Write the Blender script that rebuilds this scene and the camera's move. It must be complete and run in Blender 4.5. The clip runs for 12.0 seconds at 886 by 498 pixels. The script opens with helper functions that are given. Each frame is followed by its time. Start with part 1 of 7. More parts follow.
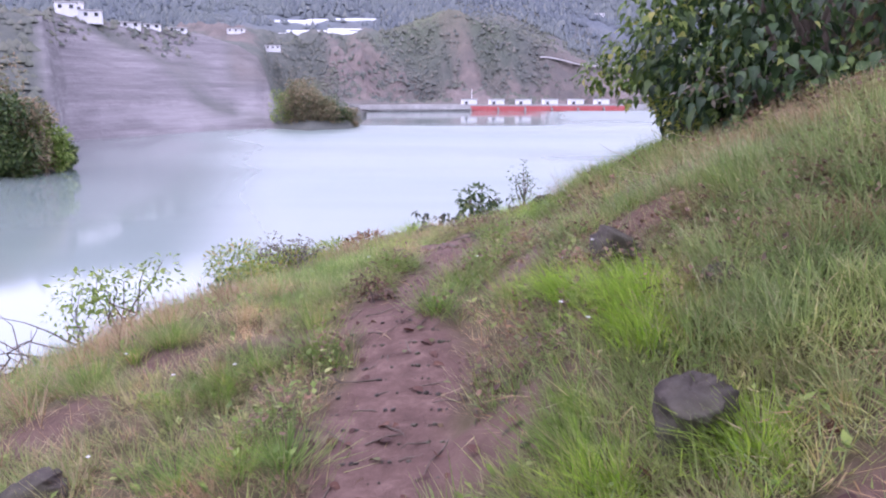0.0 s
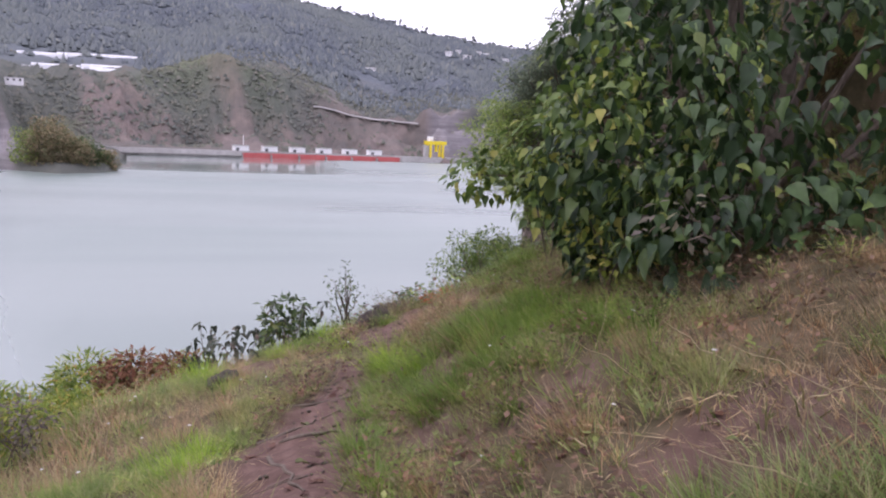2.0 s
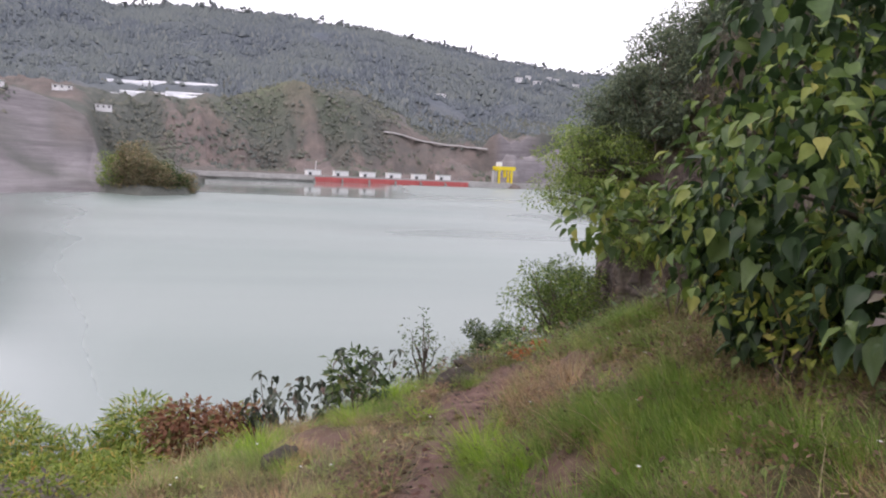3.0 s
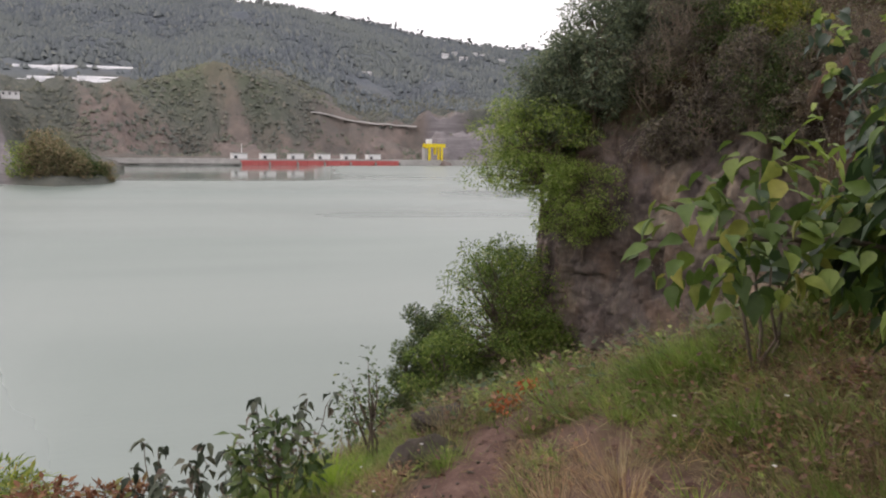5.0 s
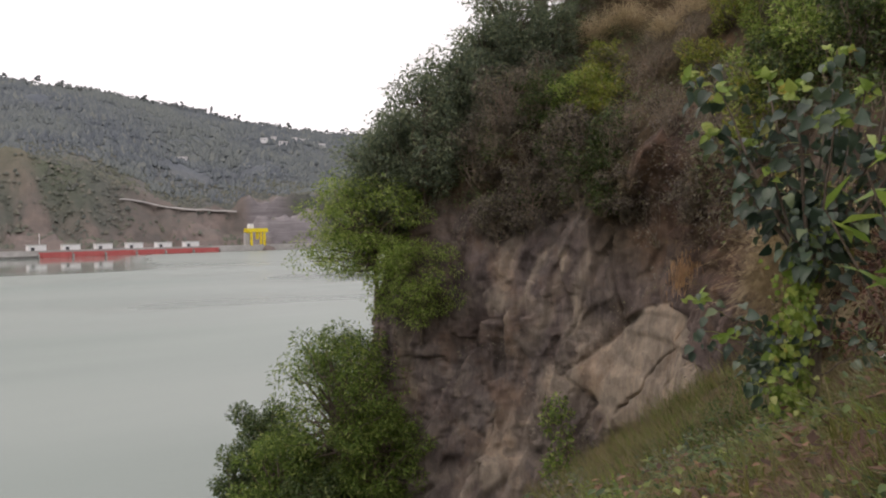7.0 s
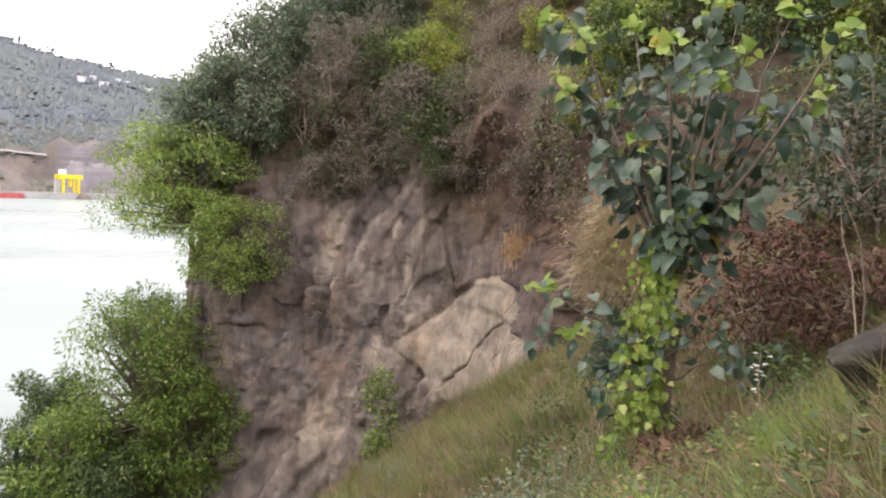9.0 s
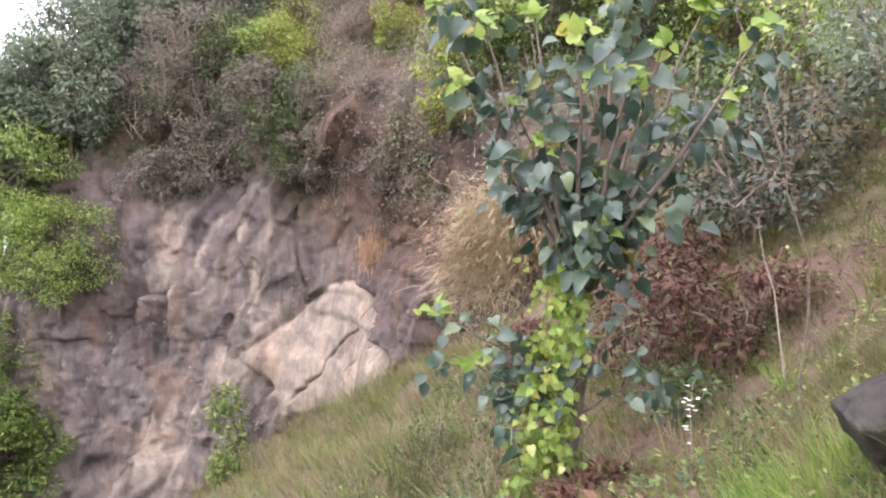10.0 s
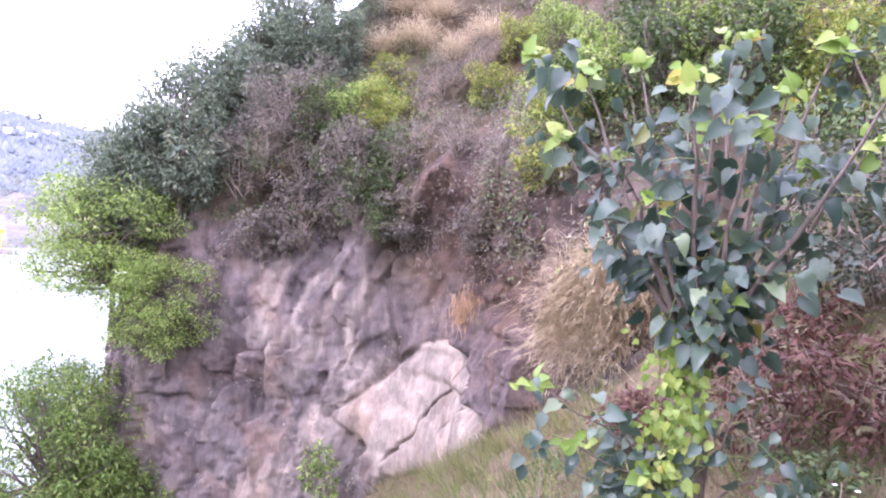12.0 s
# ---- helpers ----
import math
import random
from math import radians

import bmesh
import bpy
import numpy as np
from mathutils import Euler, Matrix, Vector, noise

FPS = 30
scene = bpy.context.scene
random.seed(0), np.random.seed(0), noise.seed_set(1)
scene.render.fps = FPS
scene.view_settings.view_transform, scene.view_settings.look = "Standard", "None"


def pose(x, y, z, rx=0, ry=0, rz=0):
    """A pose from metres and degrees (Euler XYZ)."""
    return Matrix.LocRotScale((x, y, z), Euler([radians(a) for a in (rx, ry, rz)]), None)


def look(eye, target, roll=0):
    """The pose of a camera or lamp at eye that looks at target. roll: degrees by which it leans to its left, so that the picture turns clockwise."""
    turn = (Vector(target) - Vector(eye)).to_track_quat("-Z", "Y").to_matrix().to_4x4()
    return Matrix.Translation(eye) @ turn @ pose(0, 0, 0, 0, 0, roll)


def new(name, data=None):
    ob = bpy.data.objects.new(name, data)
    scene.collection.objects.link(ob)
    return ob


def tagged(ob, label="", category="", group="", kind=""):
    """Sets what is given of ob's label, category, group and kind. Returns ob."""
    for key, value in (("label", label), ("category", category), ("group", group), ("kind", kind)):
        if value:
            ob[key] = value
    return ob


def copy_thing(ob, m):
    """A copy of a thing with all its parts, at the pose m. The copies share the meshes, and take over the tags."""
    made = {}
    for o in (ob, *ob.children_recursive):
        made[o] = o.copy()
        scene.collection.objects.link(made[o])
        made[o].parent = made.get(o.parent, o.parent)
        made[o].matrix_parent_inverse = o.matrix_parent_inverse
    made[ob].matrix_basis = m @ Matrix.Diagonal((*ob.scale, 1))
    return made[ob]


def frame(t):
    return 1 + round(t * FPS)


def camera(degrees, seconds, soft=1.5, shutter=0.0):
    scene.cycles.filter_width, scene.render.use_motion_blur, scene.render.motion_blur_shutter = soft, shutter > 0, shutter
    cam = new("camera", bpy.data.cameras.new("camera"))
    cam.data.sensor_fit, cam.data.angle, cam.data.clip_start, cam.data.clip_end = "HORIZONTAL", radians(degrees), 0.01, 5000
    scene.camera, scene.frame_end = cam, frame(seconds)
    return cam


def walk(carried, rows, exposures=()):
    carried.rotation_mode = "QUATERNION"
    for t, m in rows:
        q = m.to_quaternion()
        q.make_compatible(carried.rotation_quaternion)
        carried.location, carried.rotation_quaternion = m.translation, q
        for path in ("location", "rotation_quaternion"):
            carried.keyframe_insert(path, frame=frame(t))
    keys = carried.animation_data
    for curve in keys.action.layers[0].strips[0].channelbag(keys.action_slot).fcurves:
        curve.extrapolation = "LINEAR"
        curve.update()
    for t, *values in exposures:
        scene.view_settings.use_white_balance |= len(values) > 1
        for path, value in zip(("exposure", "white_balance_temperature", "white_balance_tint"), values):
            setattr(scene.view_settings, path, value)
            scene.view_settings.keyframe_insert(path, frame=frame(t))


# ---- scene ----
cam = camera(61.6, 12.0, soft=2.1)
PATH = [
    (0, (-0.028, -0.073, 1.545), (-0.033, 1.882, 1.125), 0.19),
    (0.5, (-0.068, 0.579, 1.608), (0.243, 2.533, 1.314), 0.67),
    (1, (-0.084, 1.273, 1.699), (0.145, 3.228, 1.347), -1.43),
    (1.5, (-0.196, 1.742, 1.769), (0.247, 3.689, 1.656), 2.89),
    (2, (-0.293, 2.257, 1.891), (0.294, 4.148, 1.611), 2.50),
    (2.5, (-0.259, 2.733, 1.944), (0.267, 4.643, 1.668), 0.92),
    (3, (-0.226, 3.327, 1.935), (0.186, 5.271, 1.713), 2.79),
    (3.5, (-0.213, 3.789, 1.939), (0.319, 5.686, 1.596), 1.97),
    (5.5, (0.189, 5.96, 1.925), (0.818, 7.848, 1.724), 0.09),
    (6, (0.259, 6.586, 1.869), (1.086, 8.403, 1.747), -1.61),
    (6.5, (0.412, 6.96, 1.891), (1.325, 8.726, 1.673), -1.90),
    (7, (0.599, 7.385, 1.879), (1.612, 9.108, 1.823), -0.78),
    (7.5, (0.805, 7.76, 1.815), (2.01, 9.355, 1.749), 1.17),
    (9.5, (2.284, 9.312, 1.91), (3.765, 10.646, 1.739), 2.92),
    (10, (2.568, 9.87, 1.945), (4.203, 11.013, 1.812), 2.67),
    (10.5, (2.897, 10.074, 1.969), (4.474, 11.304, 1.904), 2.94),
    (11, (2.982, 10.095, 1.973), (4.556, 11.329, 1.966), 3.57),
    (11.5, (2.951, 10.125, 2.016), (4.541, 11.338, 2.01), 3.13),
    (12, (2.928, 10.177, 2.004), (4.406, 11.524, 2.011), 2.58),
]
walk(cam, [(t, look(eye, target, roll)) for t, eye, target, roll in PATH],
     exposures=[(0.0, 0.68, 5600, 40), (1.0, 0.55, 5950, 43), (1.5, 0.4, 6000, 39), (2.0, 0.19, 6150, 33), (2.5, 0.15, 6300, 28), (3.5, 0.05, 6700, 22), (5.5, -0.22, 7000, 20), (7.5, -0.28, 7100, 20), (9.5, 1.42, 6600, 22), (10.0, 1.73, 6250, 26), (10.5, 2.05, 6050, 31), (11.0, 2.1, 5900, 36), (12.0, 2.07, 5600, 44)])

# ---- sky and sun: a bright overcast day ----
SUN_ELEV, SUN_ROT = radians(48), radians(-70)
world = bpy.data.worlds.new("overcast_sky")
scene.world = world
world.use_nodes = True
wn, wl = world.node_tree.nodes, world.node_tree.links
wn.clear()
sky = wn.new("ShaderNodeTexSky")
sky.sky_type, sky.sun_disc = "NISHITA", False
sky.sun_elevation, sky.sun_rotation, sky.dust_density, sky.air_density = SUN_ELEV, SUN_ROT, 6.0, 1.0
cloud = wn.new("ShaderNodeMix")
cloud.data_type = "RGBA"
cloud.inputs[0].default_value = 0.82
cloud.inputs[7].default_value = (18.0, 18.4, 19.2, 1)
bg = wn.new("ShaderNodeBackground")
bg.inputs[1].default_value = 0.1
wo = wn.new("ShaderNodeOutputWorld")
wl.new(sky.outputs[0], cloud.inputs[6])
wl.new(cloud.outputs[2], bg.inputs[0])
wl.new(bg.outputs[0], wo.inputs[0])
sun = new("sun", bpy.data.lights.new("sun", "SUN"))
sun.data.energy, sun.data.angle, sun.data.color = 0.5, radians(18), (1.0, 0.96, 0.9)
sun.matrix_world = look((0, 0, 60), Vector((0, 0, 60)) - Vector((math.sin(SUN_ROT) * math.cos(SUN_ELEV), math.cos(SUN_ROT) * math.cos(SUN_ELEV), math.sin(SUN_ELEV))))

WATER = -16.0
rng = np.random.default_rng(7)


# ---- numbers and meshes ----
def lattice(ix, iy, iz, seed):
    h = (ix * 374761393 + iy * 668265263 + iz * 1274126177 + seed * 974711) & 0xFFFFFFFF
    h = ((h ^ (h >> 13)) * 1103515245) & 0xFFFFFFFF
    return ((h ^ (h >> 16)) & 0xFFFFFF) / 16777215.0


def value_noise(x, y, z=0.0, seed=0):
    """Smooth noise from 0 to 1."""
    x, y, z = np.broadcast_arrays(*(np.asarray(v, float) for v in (x, y, z)))
    fx, fy, fz = np.floor(x), np.floor(y), np.floor(z)
    ix, iy, iz = fx.astype(np.int64), fy.astype(np.int64), fz.astype(np.int64)
    u, v, w = x - fx, y - fy, z - fz
    u, v, w = (k * k * (3 - 2 * k) for k in (u, v, w))
    out = 0
    for a in (0, 1):
        for b in (0, 1):
            for c in (0, 1):
                out = out + lattice(ix + a, iy + b, iz + c, seed) * (u if a else 1 - u) * (v if b else 1 - v) * (w if c else 1 - w)
    return out


def fractal(x, y, z=0.0, octaves=4, seed=0, gain=0.5):
    """Noise about 0, roughly -1 to 1."""
    out, amp, total = 0, 1.0, 0
    for n in range(octaves):
        out = out + amp * (value_noise(x * 2.03**n, y * 2.03**n, np.asarray(z) * 2.03**n, seed + n) * 2 - 1)
        total, amp = total + amp, amp * gain
    return out / total * 1.6


def ridged(x, y, z=0.0, octaves=4, seed=0):
    out, amp = 0, 1.0
    for n in range(octaves):
        out = out + amp * (1 - abs(value_noise(x * 2.1**n, y * 2.1**n, np.asarray(z) * 2.1**n, seed + n) * 2 - 1))
        amp *= 0.5
    return out / 1.9


def ramp01(x, a, b):
    k = np.clip((np.asarray(x, float) - a) / (b - a), 0, 1)
    return k * k * (3 - 2 * k)


def mesh_of(name, verts, faces, materials, smooth=False, index=None, attrs=None):
    """A mesh from arrays: faces is one array of triangles or quads, or a list of both."""
    me = bpy.data.meshes.new(name)
    verts = np.ascontiguousarray(verts, dtype=np.float32).reshape(-1, 3)
    groups = [np.asarray(f, dtype=np.int32) for f in (faces if isinstance(faces, list) else [faces])]
    me.vertices.add(len(verts))
    me.vertices.foreach_set("co", verts.ravel())
    loops = np.concatenate([g.ravel() for g in groups])
    sizes = np.concatenate([np.full(len(g), g.shape[1], np.int32) for g in groups])
    me.loops.add(len(loops))
    me.loops.foreach_set("vertex_index", loops)
    me.polygons.add(len(sizes))
    me.polygons.foreach_set("loop_start", np.concatenate([[0], np.cumsum(sizes)[:-1]]).astype(np.int32))
    if smooth:
        me.polygons.foreach_set("use_smooth", np.ones(len(sizes), bool))
    for m in materials if isinstance(materials, (list, tuple)) else [materials]:
        me.materials.append(m)
    if index is not None:
        me.polygons.foreach_set("material_index", np.asarray(index, np.int32))
    for key, values in (attrs or {}).items():
        me.attributes.new(key, "FLOAT", "POINT").data.foreach_set("value", np.asarray(values, np.float32).ravel())
    me.update(calc_edges=True)
    return me


def grid_faces(nu, nv, wrap=False):
    i, j = np.meshgrid(np.arange(nu - 1 + wrap), np.arange(nv - 1), indexing="ij")
    a, b = i * nv + j, ((i + 1) % nu) * nv + j
    return np.stack([a, b, b + 1, a + 1], -1).reshape(-1, 4)


def unit(v):
    return v / np.maximum(np.linalg.norm(v, axis=-1, keepdims=True), 1e-9)


def scatter(template, faces, origin, along, up, length, width=None):
    """Copies of a small template (x across, y along, z up) laid at many places, joined into one mesh's arrays."""
    y = unit(along)
    x = unit(np.cross(y, up))
    z = np.cross(x, y)
    length = np.asarray(length)[:, None, None]
    width = length if width is None else np.asarray(width)[:, None, None]
    t = np.asarray(template)
    v = origin[:, None] + width * t[None, :, :1] * x[:, None] + length * (t[None, :, 1:2] * y[:, None] + t[None, :, 2:3] * z[:, None])
    f = np.asarray(faces)
    return v.reshape(-1, 3), (f[None] + (np.arange(len(origin)) * len(t))[:, None, None]).reshape(-1, f.shape[1])


def tubes(lines, sides=6):
    """Tapered tubes along lines of (points, radii), joined."""
    allv, allf, n = [], [], 0
    for pts, radii in lines:
        pts, radii = np.asarray(pts, float), np.asarray(radii, float)
        tang = unit(np.gradient(pts, axis=0))
        ref = np.where(abs(tang[:, 2:3]) > 0.9, [[1.0, 0, 0]], [[0, 0, 1.0]])
        s = unit(np.cross(tang, ref))
        c = np.cross(s, tang)
        a = np.linspace(0, 2 * np.pi, sides, endpoint=False)
        ring = pts[:, None] + radii[:, None, None] * (np.cos(a)[None, :, None] * s[:, None] + np.sin(a)[None, :, None] * c[:, None])
        k = len(pts)
        i, j = np.meshgrid(np.arange(k - 1), np.arange(sides), indexing="ij")
        q = np.stack([i * sides + j, i * sides + (j + 1) % sides, (i + 1) * sides + (j + 1) % sides, (i + 1) * sides + j], -1).reshape(-1, 4)
        allv.append(ring.reshape(-1, 3))
        allf.append(q + n)
        n += k * sides
    return np.concatenate(allv), np.concatenate(allf)


def thing(name, at, label, category, group=""):
    ob = new(name)
    ob.location = at
    return tagged(ob, label, category, group)


def part(name, mesh, parent, label="", at=None, kind=""):
    ob = new(name, mesh)
    ob.parent = parent
    if at is not None:
        ob.matrix_basis = at
    return tagged(ob, label, kind=kind)


def box_mesh(name, size, material, bevel=0.0, centre=(0, 0, 0)):
    bm = bmesh.new()
    bmesh.ops.create_cube(bm, size=1, matrix=Matrix.Translation(centre) @ Matrix.Diagonal((*size, 1)))
    if bevel:
        bmesh.ops.bevel(bm, geom=bm.edges[:], offset=bevel, segments=2, affect="EDGES", profile=0.6)
    me = bpy.data.meshes.new(name)
    bm.to_mesh(me)
    bm.free()
    me.materials.append(material)
    return me


# ---- materials ----
def shader(name):
    m = bpy.data.materials.new(name)
    m.use_nodes = True
    n, l = m.node_tree.nodes, m.node_tree.links
    return m, n, l, n["Principled BSDF"], n["Material Output"]


def ramp_node(n, stops):
    r = n.new("ShaderNodeValToRGB")
    r.color_ramp.elements[0].position, r.color_ramp.elements[0].color = stops[0][0], (*stops[0][1], 1)
    r.color_ramp.elements[1].position, r.color_ramp.elements[1].color = stops[-1][0], (*stops[-1][1], 1)
    for at, c in stops[1:-1]:
        r.color_ramp.elements.new(at).color = (*c, 1)
    return r


def noise_node(n, l, scale, detail=6, rough=0.6, coord="Object", distort=0.0, stretch=None):
    tc = n.new("ShaderNodeTexCoord")
    t = n.new("ShaderNodeTexNoise")
    t.inputs["Scale"].default_value, t.inputs["Detail"].default_value = scale, detail
    t.inputs["Roughness"].default_value, t.inputs["Distortion"].default_value = rough, distort
    if stretch:
        mp = n.new("ShaderNodeMapping")
        mp.inputs["Scale"].default_value = stretch
        l.new(tc.outputs[coord], mp.inputs[0])
        l.new(mp.outputs[0], t.inputs["Vector"])
    else:
        l.new(tc.outputs[coord], t.inputs["Vector"])
    return t


def mix_node(n, l, fac, a, b, blend="MIX"):
    m = n.new("ShaderNodeMix")
    m.data_type, m.blend_type = "RGBA", blend
    for socket, v in ((m.inputs[0], fac), (m.inputs[6], a), (m.inputs[7], b)):
        if isinstance(v, (int, float)):
            socket.default_value = v
        elif isinstance(v, tuple):
            socket.default_value = (*v, 1)
        else:
            l.new(v, socket)
    return m.outputs[2]


def surface(name, stops, scale, rough=0.85, bump=0.3, bump_scale=None, big=None, coord="Object", distort=0.0, spec=0.3, bump_dist=0.02, stretch=None):
    """Two scales of colour noise and a bump."""
    m, n, l, p, o = shader(name)
    t = noise_node(n, l, scale, 8, 0.65, coord, distort, stretch)
    col = ramp_node(n, stops)
    l.new(t.outputs["Fac"], col.inputs[0])
    out = col.outputs[0]
    if big:
        t2 = noise_node(n, l, big[0], 4, 0.55, coord)
        r2 = ramp_node(n, [(0.35, (0, 0, 0)), (0.65, (1, 1, 1))])
        l.new(t2.outputs["Fac"], r2.inputs[0])
        out = mix_node(n, l, r2.outputs[0], out, mix_node(n, l, big[2], out, big[1]))
    l.new(out, p.inputs["Base Color"])
    p.inputs["Roughness"].default_value, p.inputs["Specular IOR Level"].default_value = rough, spec
    if bump:
        t3 = noise_node(n, l, bump_scale or scale * 3, 8, 0.7, coord, distort)
        b = n.new("ShaderNodeBump")
        b.inputs["Strength"].default_value, b.inputs["Distance"].default_value = bump, bump_dist
        l.new(t3.outputs["Fac"], b.inputs["Height"])
        l.new(b.outputs[0], p.inputs["Normal"])
    return m


def foliage(name, stops, rough=0.5, through_light=0.3, by="island", patch=None, clump=None, spec=0.35):
    """Leaf or blade: its colour goes by the single leaf, with fine mottling, and some light passes through."""
    m, n, l, p, o = shader(name)
    col = ramp_node(n, stops)
    if by == "island":
        g = n.new("ShaderNodeNewGeometry")
        src = g.outputs["Random Per Island"]
    else:
        g = n.new("ShaderNodeObjectInfo")
        src = g.outputs["Random"]
    l.new(src, col.inputs[0])
    tone = col.outputs[0]
    if patch:
        field = ramp_node(n, [(0.42, (0, 0, 0)), (0.62, (1, 1, 1))])
        l.new(noise_node(n, l, patch[0], 5, 0.65).outputs["Fac"], field.inputs[0])
        tone = mix_node(n, l, field.outputs[0], tone, mix_node(n, l, patch[2], tone, patch[1]))
    if clump:
        tuft = ramp_node(n, [(0.3, (0.6, 0.66, 0.55)), (0.5, (1.0, 1.0, 1.0)), (0.7, (1.45, 1.28, 1.1))])
        l.new(noise_node(n, l, clump, 3, 0.6).outputs["Fac"], tuft.inputs[0])
        tone = mix_node(n, l, 1.0, tone, tuft.outputs[0], "MULTIPLY")
    t = noise_node(n, l, 30, 3, 0.6)
    shade = ramp_node(n, [(0.3, (0.78, 0.78, 0.78)), (0.7, (1.12, 1.12, 1.12))])
    l.new(t.outputs["Fac"], shade.inputs[0])
    out = mix_node(n, l, 1.0, tone, shade.outputs[0], "MULTIPLY")
    l.new(out, p.inputs["Base Color"])
    p.inputs["Roughness"].default_value, p.inputs["Specular IOR Level"].default_value = rough, spec
    tr = n.new("ShaderNodeBsdfTranslucent")
    l.new(out, tr.inputs[0])
    mx = n.new("ShaderNodeMixShader")
    mx.inputs[0].default_value = through_light
    l.new(p.outputs[0], mx.inputs[1])
    l.new(tr.outputs[0], mx.inputs[2])
    l.new(mx.outputs[0], o.inputs[0])
    return m


def attr_ground(name):
    """Soil, litter and turf by the attribute 'bare' (1 on the trodden way)."""
    m, n, l, p, o = shader(name)
    a = n.new("ShaderNodeAttribute")
    a.attribute_name = "bare"
    soil = ramp_node(n, [(0.25, (0.07, 0.042, 0.034)), (0.5, (0.128, 0.079, 0.064)), (0.75, (0.215, 0.14, 0.114))])
    l.new(noise_node(n, l, 9, 9, 0.7).outputs["Fac"], soil.inputs[0])
    turf = ramp_node(n, [(0.3, (0.055, 0.05, 0.026)), (0.5, (0.11, 0.09, 0.05)), (0.72, (0.19, 0.135, 0.09))])
    l.new(noise_node(n, l, 4, 8, 0.7).outputs["Fac"], turf.inputs[0])
    l.new(mix_node(n, l, a.outputs["Fac"], turf.outputs[0], soil.outputs[0]), p.inputs["Base Color"])
    p.inputs["Roughness"].default_value, p.inputs["Specular IOR Level"].default_value = 0.95, 0.2
    b = n.new("ShaderNodeBump")
    b.inputs["Strength"].default_value, b.inputs["Distance"].default_value = 0.7, 0.03
    l.new(noise_node(n, l, 22, 9, 0.75).outputs["Fac"], b.inputs["Height"])
    l.new(b.outputs[0], p.inputs["Normal"])
    return m


def attr_hills(name):
    """Forest with haze in its colour, dry slope and grey rock by the attributes 'dry' and 'rock'."""
    m, n, l, p, o = shader(name)
    dry, rock = n.new("ShaderNodeAttribute"), n.new("ShaderNodeAttribute")
    dry.attribute_name, rock.attribute_name = "dry", "rock"
    # distance haze is painted into the forest's pale blue-grey
    hazy_wood = ramp_node(n, [(0.3, (0.105, 0.122, 0.145)), (0.5, (0.13, 0.15, 0.165)), (0.75, (0.17, 0.185, 0.19))])
    l.new(noise_node(n, l, 0.035, 10, 0.75).outputs["Fac"], hazy_wood.inputs[0])
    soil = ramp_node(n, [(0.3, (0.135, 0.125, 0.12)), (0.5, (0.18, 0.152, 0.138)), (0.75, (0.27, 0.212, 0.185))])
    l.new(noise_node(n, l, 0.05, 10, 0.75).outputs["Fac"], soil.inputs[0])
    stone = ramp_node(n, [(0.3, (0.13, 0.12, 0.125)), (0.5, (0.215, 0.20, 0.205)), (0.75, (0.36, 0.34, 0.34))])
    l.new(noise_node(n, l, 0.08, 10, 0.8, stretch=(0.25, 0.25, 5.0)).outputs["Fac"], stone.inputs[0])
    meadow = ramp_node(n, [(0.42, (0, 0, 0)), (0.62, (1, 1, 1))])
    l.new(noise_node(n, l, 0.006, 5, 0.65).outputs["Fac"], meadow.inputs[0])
    hazy_woods = mix_node(n, l, meadow.outputs[0], hazy_wood.outputs[0], mix_node(n, l, 0.5, hazy_wood.outputs[0], (0.175, 0.198, 0.20)))
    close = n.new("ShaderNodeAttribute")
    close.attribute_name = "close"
    # nearer scrub, also paled for haze but less blue
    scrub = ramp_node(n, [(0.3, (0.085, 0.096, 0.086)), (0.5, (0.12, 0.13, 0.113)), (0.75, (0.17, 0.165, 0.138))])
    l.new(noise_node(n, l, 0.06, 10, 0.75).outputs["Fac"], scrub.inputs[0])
    c = mix_node(n, l, close.outputs["Fac"], hazy_woods, scrub.outputs[0])
    c = mix_node(n, l, dry.outputs["Fac"], c, soil.outputs[0])
    lawn, wash = n.new("ShaderNodeAttribute"), n.new("ShaderNodeAttribute")
    lawn.attribute_name, wash.attribute_name = "lawn", "wash"
    c = mix_node(n, l, lawn.outputs["Fac"], c, mix_node(n, l, 0.7, c, (0.14, 0.17, 0.095)))
    c = mix_node(n, l, rock.outputs["Fac"], c, stone.outputs[0])
    l.new(mix_node(n, l, wash.outputs["Fac"], c, mix_node(n, l, 0.6, stone.outputs[0], (0.46, 0.44, 0.44))), p.inputs["Base Color"])
    p.inputs["Roughness"].default_value, p.inputs["Specular IOR Level"].default_value = 0.95, 0.1
    b = n.new("ShaderNodeBump")
    b.inputs["Strength"].default_value, b.inputs["Distance"].default_value = 0.8, 4.0
    l.new(noise_node(n, l, 0.12, 8, 0.7).outputs["Fac"], b.inputs["Height"])
    l.new(b.outputs[0], p.inputs["Normal"])
    return m


